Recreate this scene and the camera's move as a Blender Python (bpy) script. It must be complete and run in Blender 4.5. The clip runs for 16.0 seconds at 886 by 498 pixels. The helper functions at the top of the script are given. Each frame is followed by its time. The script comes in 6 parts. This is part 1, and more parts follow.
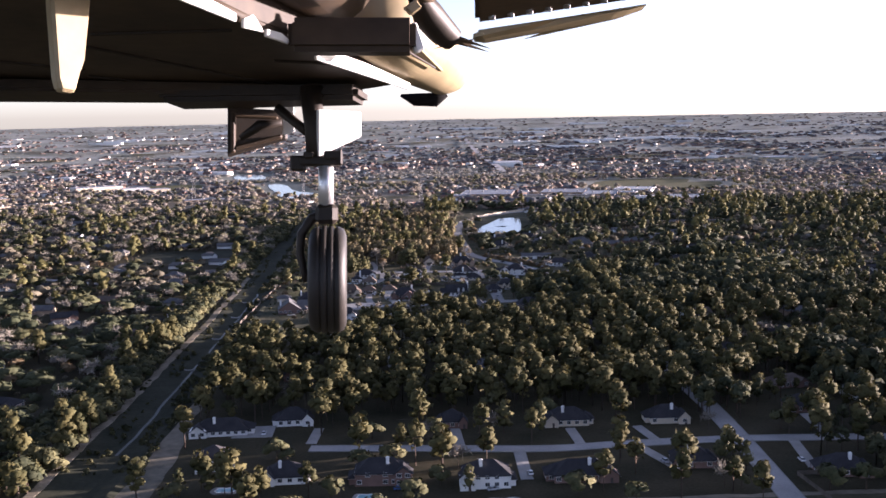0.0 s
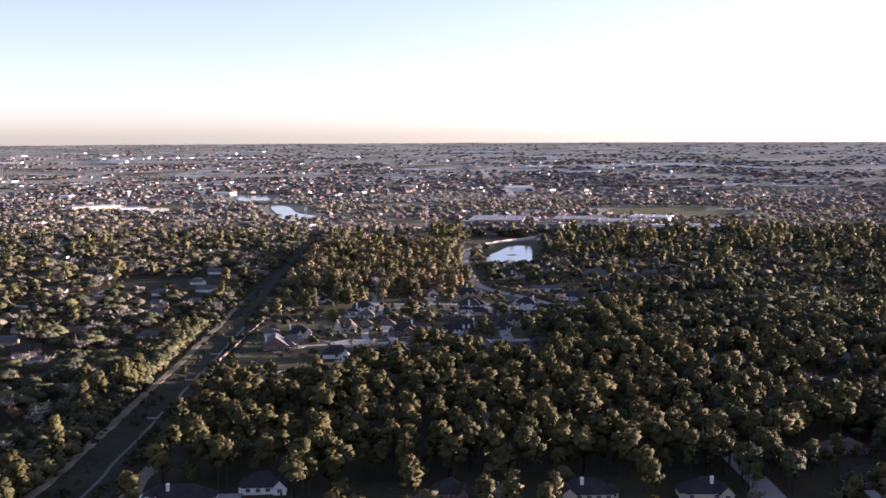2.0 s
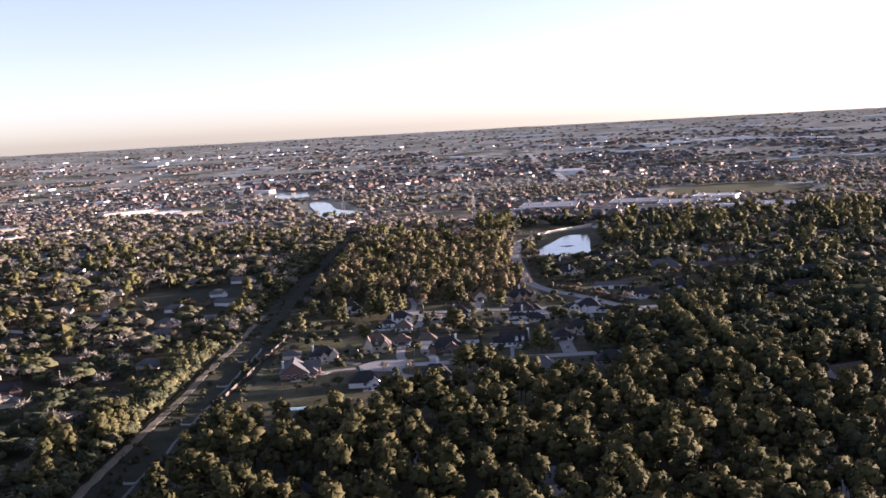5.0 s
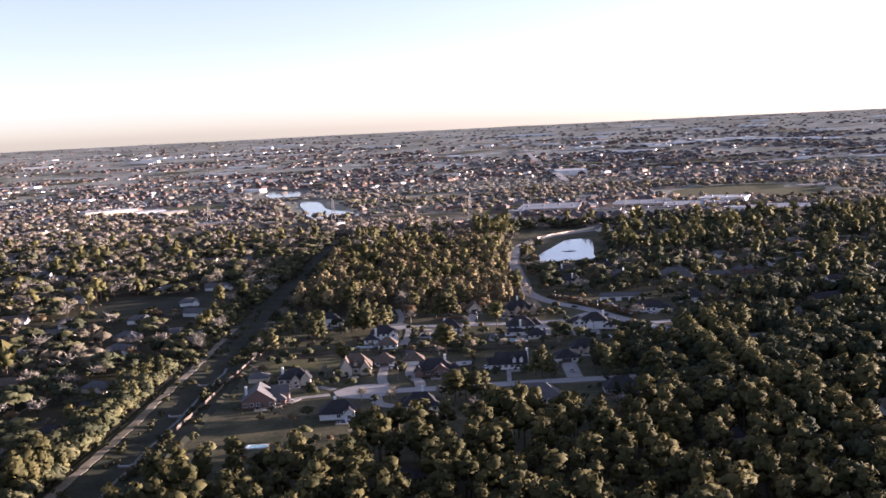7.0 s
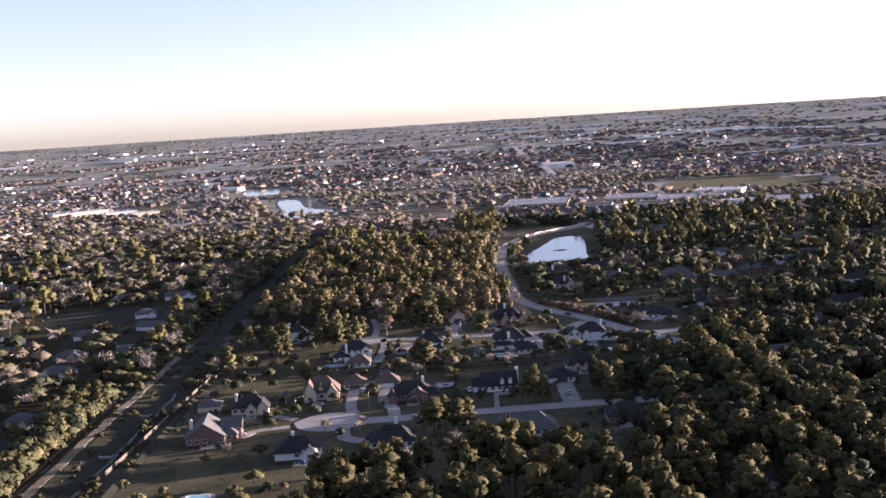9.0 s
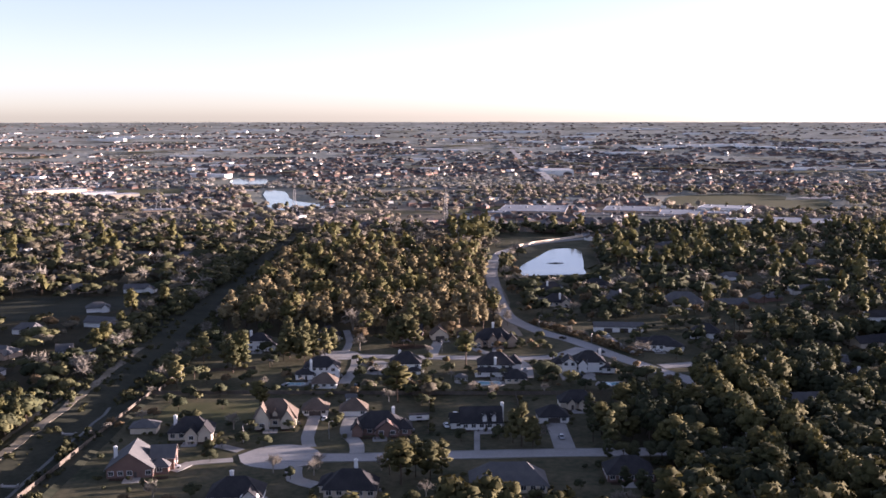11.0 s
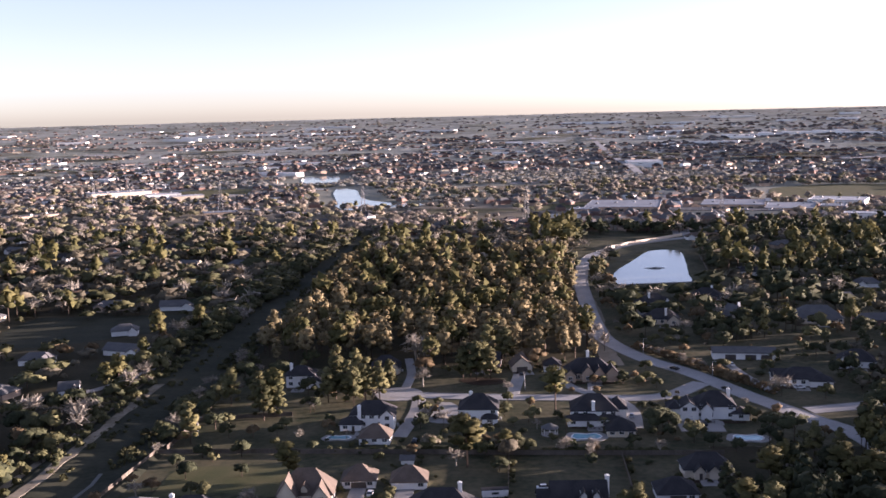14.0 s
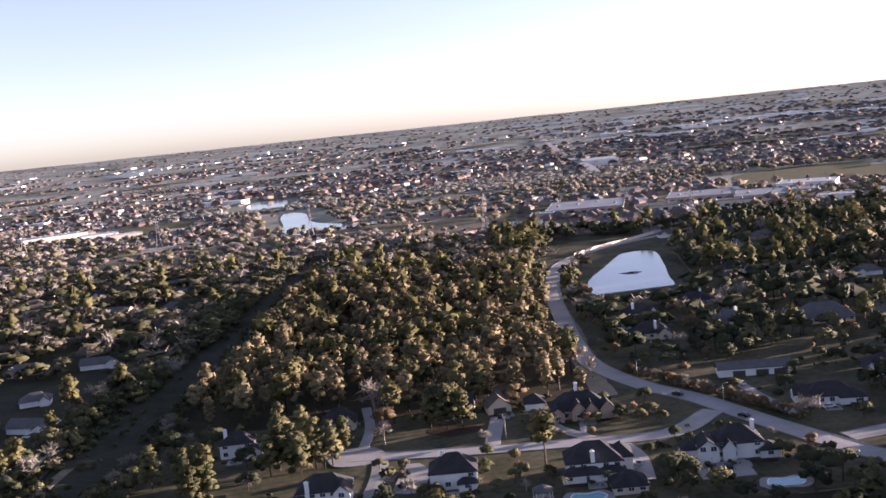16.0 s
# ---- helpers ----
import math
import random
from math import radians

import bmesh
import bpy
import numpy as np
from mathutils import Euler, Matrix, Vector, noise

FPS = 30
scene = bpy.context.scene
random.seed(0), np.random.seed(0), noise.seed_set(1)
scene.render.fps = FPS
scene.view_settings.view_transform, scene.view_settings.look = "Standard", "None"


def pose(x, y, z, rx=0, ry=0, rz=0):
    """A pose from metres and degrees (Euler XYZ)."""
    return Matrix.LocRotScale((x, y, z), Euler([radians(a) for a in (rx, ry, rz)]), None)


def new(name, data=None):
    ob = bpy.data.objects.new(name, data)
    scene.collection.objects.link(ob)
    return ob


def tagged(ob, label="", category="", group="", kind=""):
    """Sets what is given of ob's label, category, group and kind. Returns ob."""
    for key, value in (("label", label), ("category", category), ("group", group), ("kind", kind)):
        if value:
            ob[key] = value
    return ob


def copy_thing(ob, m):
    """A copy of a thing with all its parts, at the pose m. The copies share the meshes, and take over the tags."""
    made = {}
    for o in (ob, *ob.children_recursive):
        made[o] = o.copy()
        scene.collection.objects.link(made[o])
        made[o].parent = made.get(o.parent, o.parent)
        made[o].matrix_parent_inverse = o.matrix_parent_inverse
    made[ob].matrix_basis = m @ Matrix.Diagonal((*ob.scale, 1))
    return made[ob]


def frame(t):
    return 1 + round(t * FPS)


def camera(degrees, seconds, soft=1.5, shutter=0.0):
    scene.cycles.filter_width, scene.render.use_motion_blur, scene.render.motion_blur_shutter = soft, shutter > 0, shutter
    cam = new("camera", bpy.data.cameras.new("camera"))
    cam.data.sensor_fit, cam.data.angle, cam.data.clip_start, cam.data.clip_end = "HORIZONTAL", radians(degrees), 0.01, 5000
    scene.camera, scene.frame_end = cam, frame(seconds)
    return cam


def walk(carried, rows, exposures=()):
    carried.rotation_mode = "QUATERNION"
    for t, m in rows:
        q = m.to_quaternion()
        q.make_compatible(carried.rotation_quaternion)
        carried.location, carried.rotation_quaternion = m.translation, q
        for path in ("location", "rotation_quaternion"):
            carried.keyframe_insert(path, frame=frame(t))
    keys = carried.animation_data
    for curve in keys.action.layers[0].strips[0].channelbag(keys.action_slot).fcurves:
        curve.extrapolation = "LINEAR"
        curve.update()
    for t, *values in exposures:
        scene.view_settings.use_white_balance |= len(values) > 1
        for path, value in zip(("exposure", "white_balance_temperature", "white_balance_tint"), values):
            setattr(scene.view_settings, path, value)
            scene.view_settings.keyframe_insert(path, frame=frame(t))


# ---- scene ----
cam = camera(46.6, 16.0, soft=1.6)
ROWS = [
    # seconds, x, y, z, yaw, pitch, roll
    (0.0, 0.00, 0.00, 141.18, -2.641, -7.649, 1.166),
    (0.5, 1.71, 17.65, 140.19, -2.092, -6.884, 2.674),
    (1.0, 3.40, 35.33, 139.23, -1.629, -6.287, 1.578),
    (1.5, 5.00, 53.15, 138.32, -1.801, -6.495, 0.223),
    (2.0, 6.51, 71.12, 137.47, -2.011, -6.324, 0.260),
    (2.5, 7.95, 89.23, 136.67, -1.794, -6.279, -0.050),
    (3.0, 9.32, 107.45, 135.89, -0.974, -7.041, 0.003),
    (3.5, 10.66, 125.76, 135.12, 0.588, -7.455, 0.899),
    (4.0, 11.99, 144.11, 134.33, 1.492, -6.995, 2.354),
    (6.5, 17.80, 235.39, 129.65, -0.479, -6.928, 3.971),
    (7.0, 18.97, 252.72, 128.76, 0.518, -6.958, 2.858),
    (7.5, 20.13, 269.91, 127.88, 0.768, -7.069, 2.504),
    (8.0, 21.26, 286.97, 127.01, 0.451, -7.081, 2.536),
    (8.5, 22.36, 303.88, 126.14, 0.134, -7.125, 3.256),
    (9.0, 23.44, 320.68, 125.30, -0.285, -7.283, 3.583),
    (11.5, 27.01, 401.08, 121.58, 0.530, -7.349, -1.416),
    (12.0, 27.36, 418.45, 120.64, 1.779, -7.950, -2.673),
    (12.5, 27.60, 435.98, 119.66, 2.954, -7.902, -2.367),
    (13.0, 27.68, 453.61, 118.65, 3.851, -7.845, -1.598),
    (13.5, 27.59, 471.31, 117.59, 4.127, -7.670, -0.133),
    (14.0, 27.33, 489.03, 116.51, 4.065, -7.543, 1.417),
    (14.5, 26.95, 506.75, 115.41, 3.905, -7.529, 2.846),
    (15.0, 26.48, 524.49, 114.30, 3.289, -7.551, 3.750),
    (15.5, 25.97, 542.24, 113.18, 2.198, -7.197, 5.110),
    (16.0, 25.47, 560.00, 112.07, 1.177, -7.015, 5.919),
]

walk(cam, [(t, pose(x, y, z, 90 + pitch, roll, yaw)) for t, x, y, z, yaw, pitch, roll in ROWS],
     exposures=[(0.0, 2.54, 5500, 32), (2.0, 2.43, 5640, 34), (4.0, 2.41, 5700, 34), (7.0, 2.48, 5700, 34), (12.0, 2.42, 5700, 34), (16.0, 2.45, 5700, 34)])

# ---- daylight: a low sun ahead and to the right, in a clear hazy sky ----
SUN_AZ, SUN_EL = 75.0, 5.6          # degrees clockwise from +y, degrees above the horizon
world = bpy.data.worlds.new("sky")
scene.world = world
world.use_nodes = True
wn = world.node_tree.nodes
sky = wn.new("ShaderNodeTexSky")
sky.sky_type = "NISHITA"
sky.sun_disc = False
sky.sun_elevation, sky.sun_rotation = radians(SUN_EL), radians(SUN_AZ)
sky.dust_density, sky.air_density, sky.ozone_density = 0.6, 0.6, 0.5
wn["Background"].inputs[1].default_value = 0.061
pale = wn.new("ShaderNodeHueSaturation")      # evening haze takes most of the colour out of the sky
pale.inputs["Saturation"].default_value = 0.70
world.node_tree.links.new(sky.outputs[0], pale.inputs["Color"])
world.node_tree.links.new(pale.outputs[0], wn["Background"].inputs[0])
lamp = bpy.data.lights.new("sun", "SUN")
lamp.energy, lamp.angle, lamp.color = 5.0, radians(0.6), (1.0, 0.815, 0.59)
sun = new("sun", lamp)
to_sun = Vector((math.sin(radians(SUN_AZ)) * math.cos(radians(SUN_EL)), math.cos(radians(SUN_AZ)) * math.cos(radians(SUN_EL)), math.sin(radians(SUN_EL))))
sun.matrix_world = Matrix.Translation((300, 300, 400)) @ to_sun.to_track_quat("Z", "Y").to_matrix().to_4x4()

rnd = random.Random(11)


# ---- materials ----
def mat(name, c1, c2=None, scale=0.3, fine=3.0, rough=0.85, bump=0.0, metal=0.0, vary=0.0, island=0.0, spec=0.3, translucent=0.0, detail=4.0):
    """A two-scale mottled surface: c1 and c2 mixed by broad and fine noise at real-world size; vary: tint by object, island: tint by loose piece."""
    m = bpy.data.materials.new(name)
    m.use_nodes = True
    n, l = m.node_tree.nodes, m.node_tree.links
    b = n["Principled BSDF"]
    c2 = c2 or tuple(v * 0.7 for v in c1)
    at = n.new("ShaderNodeNewGeometry")
    big, small = n.new("ShaderNodeTexNoise"), n.new("ShaderNodeTexNoise")
    for t, s in ((big, scale), (small, fine)):
        t.inputs["Scale"].default_value, t.inputs["Detail"].default_value = s, detail
        l.new(at.outputs["Position"], t.inputs["Vector"])
    add = n.new("ShaderNodeMath")
    add.operation = "MULTIPLY_ADD"
    add.inputs[1].default_value = 0.6
    l.new(big.outputs[0], add.inputs[0])
    sm = n.new("ShaderNodeMath")
    sm.operation = "MULTIPLY"
    sm.inputs[1].default_value = 0.4
    l.new(small.outputs[0], sm.inputs[0])
    l.new(sm.outputs[0], add.inputs[2])
    ramp = n.new("ShaderNodeValToRGB")
    ramp.color_ramp.elements[0].position, ramp.color_ramp.elements[1].position = 0.36, 0.64
    ramp.color_ramp.elements[0].color, ramp.color_ramp.elements[1].color = (*c1, 1), (*c2, 1)
    l.new(add.outputs[0], ramp.inputs[0])
    colour = ramp.outputs[0]
    for amount, node, socket in ((vary, "ShaderNodeObjectInfo", "Random"), (island, "ShaderNodeNewGeometry", "Random Per Island")):
        if amount:
            src, span, hsv = n.new(node), n.new("ShaderNodeMapRange"), n.new("ShaderNodeHueSaturation")
            span.inputs["To Min"].default_value, span.inputs["To Max"].default_value = 1 - amount, 1 + amount
            l.new(src.outputs[socket], span.inputs["Value"])
            l.new(span.outputs[0], hsv.inputs["Value"])
            l.new(colour, hsv.inputs["Color"])
            colour = hsv.outputs[0]
    l.new(colour, b.inputs["Base Color"])
    b.inputs["Roughness"].default_value, b.inputs["Metallic"].default_value = rough, metal
    b.inputs["Specular IOR Level"].default_value = spec
    if bump:
        bn = n.new("ShaderNodeBump")
        bn.inputs["Strength"].default_value, bn.inputs["Distance"].default_value = bump, 0.3 / fine
        l.new(small.outputs[0], bn.inputs["Height"])
        l.new(bn.outputs[0], b.inputs["Normal"])
    if translucent:
        tr, mix = n.new("ShaderNodeBsdfTranslucent"), n.new("ShaderNodeMixShader")
        mix.inputs[0].default_value = translucent
        l.new(colour, tr.inputs[0])
        l.new(b.outputs[0], mix.inputs[1])
        l.new(tr.outputs[0], mix.inputs[2])
        l.new(mix.outputs[0], n["Material Output"].inputs[0])
    return m


GRASS = mat("winter_lawn", (0.030, 0.037, 0.020), (0.112, 0.098, 0.060), 0.06, 0.4, 0.95, detail=8.0, spec=0.08)
MULCH = mat("dark_mulch", (0.030, 0.021, 0.015), (0.055, 0.038, 0.026), 0.5, 4.0, 0.95, spec=0.08)
GREEN = mat("green_lawn", (0.060, 0.066, 0.030), (0.105, 0.096, 0.050), 0.1, 1.5, 0.95, spec=0.08)
LAND = mat("land", (0.08, 0.078, 0.058), (0.25, 0.215, 0.165), 0.012, 0.2, 0.95, detail=6.0, spec=0.08)
DRYFIELD = mat("dry_field", (0.17, 0.145, 0.11), (0.10, 0.095, 0.065), 0.02, 0.2, 0.95, spec=0.08)
# needle litter under pines; also paints shade onto grass on two plots
LITTER_AND_SHADE = mat("litter_and_shaded_grass", (0.026, 0.027, 0.015), (0.060, 0.050, 0.030), 0.05, 0.8, 0.95, spec=0.08)
DIRT = mat("bare_earth", (0.30, 0.26, 0.20), (0.13, 0.115, 0.08), 0.08, 0.6, 0.95, spec=0.08)
BANK = mat("rough_grass", (0.050, 0.050, 0.034), (0.023, 0.027, 0.018), 0.06, 0.5, 0.95, detail=7.0, spec=0.08)
CONCRETE = mat("concrete", (0.32, 0.31, 0.30), (0.23, 0.225, 0.22), 0.08, 1.0, 0.85)
DRIVE = mat("driveway_concrete", (0.30, 0.29, 0.275), (0.22, 0.213, 0.20), 0.15, 1.5, 0.85)
KERB = mat("kerb_concrete", (0.26, 0.255, 0.24), (0.20, 0.20, 0.19), 0.3, 2.0, 0.9)
PINE = mat("pine_needles", (0.034, 0.038, 0.014), (0.124, 0.108, 0.042), 0.08, 1.1, 0.8, vary=0.2, island=0.13, translucent=0.15, spec=0.12)
STOUTPINE = mat("sunlit_pine_needles", (0.040, 0.045, 0.020), (0.140, 0.124, 0.054), 0.08, 1.1, 0.8, vary=0.2, island=0.13, translucent=0.15, spec=0.12)
BROWNPINE = mat("dry_pine_needles", (0.084, 0.072, 0.038), (0.218, 0.172, 0.090), 0.08, 1.1, 0.8, vary=0.2, island=0.13, translucent=0.15, spec=0.12)
OAK = mat("oak_leaves", (0.034, 0.041, 0.019), (0.106, 0.098, 0.046), 0.08, 1.1, 0.8, vary=0.2, island=0.13, translucent=0.15, spec=0.12)
TAN = mat("tan_winter_leaves", (0.095, 0.084, 0.056), (0.175, 0.152, 0.105), 0.08, 1.1, 0.85, vary=0.2, island=0.2, translucent=0.3)
RUST = mat("autumn_leaves", (0.135, 0.095, 0.055), (0.195, 0.145, 0.082), 0.1, 0.6, 0.85, vary=0.2, island=0.12, translucent=0.38, spec=0.12)
TWIG = mat("bare_twigs", (0.24, 0.215, 0.175), (0.15, 0.135, 0.11), 0.1, 0.6, 0.9, vary=0.2, island=0.2, translucent=0.1)
# distance haze is mixed into the next three wood colours, paler and greyer
GREYWOOD = mat("hazed_grey_woods", (0.29, 0.296, 0.28), (0.215, 0.222, 0.207), 0.004, 0.02, 0.95, island=0.06, translucent=0.25, spec=0.05)
OLIVEWOOD = mat("hazed_olive_woods", (0.20, 0.195, 0.15), (0.27, 0.25, 0.20), 0.004, 0.02, 0.95, island=0.06, translucent=0.25, spec=0.05)
TANWOOD = mat("hazed_tan_woods", (0.30, 0.282, 0.25), (0.24, 0.226, 0.205), 0.004, 0.02, 0.95, island=0.06, translucent=0.25, spec=0.05)
OLIVEMID = mat("olive_crowns", (0.115, 0.115, 0.068), (0.19, 0.172, 0.108), 0.03, 0.5, 0.9, island=0.12, translucent=0.3, spec=0.05)
TANMID = mat("tan_crowns", (0.165, 0.145, 0.11), (0.25, 0.215, 0.165), 0.03, 0.5, 0.9, island=0.12, translucent=0.3, spec=0.05)
GREYMID = mat("grey_brown_crowns", (0.155, 0.135, 0.115), (0.24, 0.212, 0.185), 0.03, 0.5, 0.9, island=0.12, translucent=0.3, spec=0.05)
# canopy colour lifted and greyed to carry the haze
CANOPY = mat("hazed_canopy", (0.305, 0.312, 0.29), (0.135, 0.146, 0.118), 0.0075, 0.05, 0.95, detail=9.0, spec=0.03)
# evergreen colour darkened to hold the shade of the eastern and western trees
SHADED_GREEN = mat("shaded_evergreen", (0.022, 0.029, 0.016), (0.075, 0.077, 0.040), 0.08, 1.1, 0.8, vary=0.2, island=0.13, translucent=0.15, spec=0.1)
# far ground, its base colour paled for haze
FARLAND = mat("hazed_land", (0.17, 0.178, 0.142), (0.25, 0.247, 0.212), 0.003, 0.03, 0.95, detail=6.0, spec=0.05)
BARK = mat("bark", (0.075, 0.053, 0.038), (0.045, 0.033, 0.025), 0.5, 4.0, 0.95)
ROOF_DARK = mat("charcoal_shingle", (0.028, 0.028, 0.031), (0.048, 0.046, 0.048), 0.3, 2.5, 0.85, bump=0.3, spec=0.08)
ROOF_GREY = mat("grey_shingle", (0.085, 0.085, 0.09), (0.12, 0.118, 0.116), 0.3, 2.5, 0.85, bump=0.3, spec=0.08)
ROOF_BROWN = mat("brown_shingle", (0.085, 0.068, 0.056), (0.135, 0.107, 0.086), 0.3, 2.5, 0.85, bump=0.3, spec=0.08)
ROOF_METAL = mat("white_metal_roof", (0.42, 0.43, 0.45), (0.32, 0.33, 0.35), 0.05, 0.6, 0.75, spec=0.12)
ROOF_BLUE = mat("blue_grey_metal_roof", (0.25, 0.27, 0.30), (0.19, 0.205, 0.23), 0.04, 0.5, 0.85, spec=0.08)
WHITE = mat("white_siding", (0.78, 0.77, 0.74), (0.68, 0.67, 0.64), 0.2, 2.0, 0.7)
CREAM = mat("cream_stucco", (0.62, 0.54, 0.42), (0.54, 0.46, 0.35), 0.2, 2.0, 0.85)
BRICK = mat("red_brick", (0.215, 0.135, 0.11), (0.15, 0.098, 0.08), 0.3, 4.0, 0.9)
TANBRICK = mat("tan_brick", (0.42, 0.32, 0.24), (0.33, 0.25, 0.185), 0.3, 4.0, 0.9)
TRIM = mat("white_trim", (0.80, 0.79, 0.76), (0.70, 0.69, 0.66), 0.4, 3.0, 0.6)
GLASS = mat("window_glass", (0.03, 0.035, 0.04), (0.05, 0.055, 0.06), 0.3, 2.0, 0.08, spec=0.6)
DOORDARK = mat("dark_door", (0.06, 0.05, 0.045), (0.09, 0.075, 0.065), 0.4, 3.0, 0.6)
WOOD = mat("fence_wood", (0.13, 0.108, 0.085), (0.075, 0.064, 0.052), 0.3, 3.0, 0.9, vary=0.15)
POOL = mat("pool_water", (0.20, 0.40, 0.46), (0.26, 0.48, 0.54), 0.3, 1.0, 0.08, spec=0.5)
WATER = mat("lake_water", (0.16, 0.17, 0.17), (0.12, 0.13, 0.125), 0.02, 0.2, 0.10, spec=1.0)
DITCHWATER = mat("ditch_water", (0.05, 0.055, 0.05), (0.08, 0.08, 0.07), 0.05, 0.5, 0.45, spec=0.15)
STEEL = mat("galvanised_steel", (0.42, 0.42, 0.42), (0.33, 0.33, 0.33), 0.5, 3.0, 0.5, metal=0.6)
PYLON = mat("weathered_steel", (0.17, 0.17, 0.175), (0.12, 0.12, 0.125), 0.5, 3.0, 0.7, metal=0.2)
PALEBARK = mat("pale_bark", (0.34, 0.305, 0.25), (0.20, 0.178, 0.145), 0.5, 3.0, 0.9, vary=0.15)
RUBBER = mat("tyre_rubber", (0.010, 0.010, 0.0105), (0.017, 0.016, 0.016), 3.0, 40.0, 0.95, spec=0.03)
CARPAINT = {k: mat(k + "_car_paint", c, tuple(v * 0.9 for v in c), 0.5, 4.0, 0.25, spec=0.6) for k, c in
            dict(white=(0.75, 0.75, 0.74), black=(0.02, 0.02, 0.022), silver=(0.42, 0.43, 0.45), red=(0.30, 0.03, 0.025), blue=(0.05, 0.09, 0.2)).items()}


# ---- building helpers ----
def mesh_np(name, verts, faces, mats, index=None, smooth=False, normals=None):
    """A mesh from an array of corners and an array or list of faces."""
    me = bpy.data.meshes.new(name)
    if isinstance(faces, np.ndarray):
        k = faces.shape[1]
        me.vertices.add(len(verts))
        me.vertices.foreach_set("co", np.asarray(verts, np.float32).ravel())
        me.loops.add(faces.size)
        me.loops.foreach_set("vertex_index", faces.astype(np.int32).ravel())
        me.polygons.add(len(faces))
        me.polygons.foreach_set("loop_start", np.arange(0, faces.size, k, dtype=np.int32))
        me.update(calc_edges=True)
    else:
        me.from_pydata([tuple(v) for v in verts], [], faces)
    for m in mats if isinstance(mats, (list, tuple)) else [mats]:
        me.materials.append(m)
    if index is not None:
        me.polygons.foreach_set("material_index", np.asarray(index, np.int32))
    me.polygons.foreach_set("use_smooth", np.full(len(me.polygons), smooth))
    me.validate()
    if normals is not None:
        me.polygons.foreach_set("use_smooth", np.ones(len(me.polygons), bool))
        me.normals_split_custom_set_from_vertices(normals)
    return me


def done(bm, name, material, smooth=False):
    me = bpy.data.meshes.new(name)
    bmesh.ops.recalc_face_normals(bm, faces=bm.faces[:])
    bm.to_mesh(me)
    bm.free()
    me.materials.append(material)
    if smooth:
        me.polygons.foreach_set("use_smooth", np.ones(len(me.polygons), bool))
    return me


def part(name, me, parent, label="", m=None):
    """A mesh as a part under a thing or under a part."""
    ob = new(name, me)
    ob.parent = parent
    if m is not None:
        ob.matrix_basis = m
    return tagged(ob, label)


def thing(name, m, label, category, group=""):
    ob = new(name)
    ob.empty_display_size = 0.5
    ob.matrix_basis = m
    return tagged(ob, label, category, group)


def boxes(dims, bevel=0.0):
    """A bmesh of boxes (x, y, z of the middle of the foot, width, depth, height)."""
    bm = bmesh.new()
    for x, y, z, w, d, h in dims:
        bmesh.ops.create_cube(bm, size=1, matrix=Matrix.Translation((x, y, z + h / 2)) @ Matrix.Diagonal((w, d, h, 1)))
    if bevel:
        bmesh.ops.bevel(bm, geom=bm.edges[:], offset=bevel, segments=1, affect="EDGES")
    return bm


def tube(points, radii, sides=8, cap=True):
    """A bmesh of a round bar along points with a radius at each."""
    bm = bmesh.new()
    pts, rings = [Vector(p) for p in points], []
    for i, p in enumerate(pts):
        way = (pts[min(i + 1, len(pts) - 1)] - pts[max(i - 1, 0)]).normalized()
        u = way.cross(Vector((0, 1, 0)) if abs(way.y) < 0.8 else Vector((1, 0, 0))).normalized()
        w = way.cross(u)
        rings.append([bm.verts.new(p + (u * math.cos(a) + w * math.sin(a)) * radii[i]) for a in [2 * math.pi * k / sides for k in range(sides)]])
    for a, b in zip(rings, rings[1:]):
        for k in range(sides):
            bm.faces.new((a[k], a[(k + 1) % sides], b[(k + 1) % sides], b[k]))
    if cap:
        bm.faces.new(rings[0][::-1])
        bm.faces.new(rings[-1])
    return bm


def smooth_line(points, step=6.0):
    """Points along a rounded line through the given ones."""
    p = [Vector((*q, 0)) if len(q) == 2 else Vector(q) for q in points]
    p = [p[0] * 2 - p[1]] + p + [p[-1] * 2 - p[-2]]
    out = []
    for a, b, c, d in zip(p, p[1:], p[2:], p[3:]):
        n = max(1, int((c - b).length / step))
        for i in range(n):
            t = i / n
            out.append(0.5 * ((2 * b) + (c - a) * t + (2 * a - 5 * b + 4 * c - d) * t * t + (3 * b - a - 3 * c + d) * t ** 3))
    return out + [p[-2]]


# the far land is drawn in towards the eye so that the horizon lies within five kilometres
CX, CY, CZ, R0, R1 = 15.0, 280.0, 126.5, 2300.0, 5300.0


def far(v):
    v = np.array(v, float).reshape(-1, 3)
    r = np.hypot(v[:, 0] - CX, v[:, 1] - CY)
    slope = CZ / (R1 - R0)
    rr = np.where(r < R0, r, (CZ + slope * R0) / (slope + CZ / np.maximum(r, 1)))
    s = np.where(r < 1, 1, rr / np.maximum(r, 1))
    return np.stack([CX + (v[:, 0] - CX) * s, CY + (v[:, 1] - CY) * s, CZ + (v[:, 2] - CZ) * s], -1)


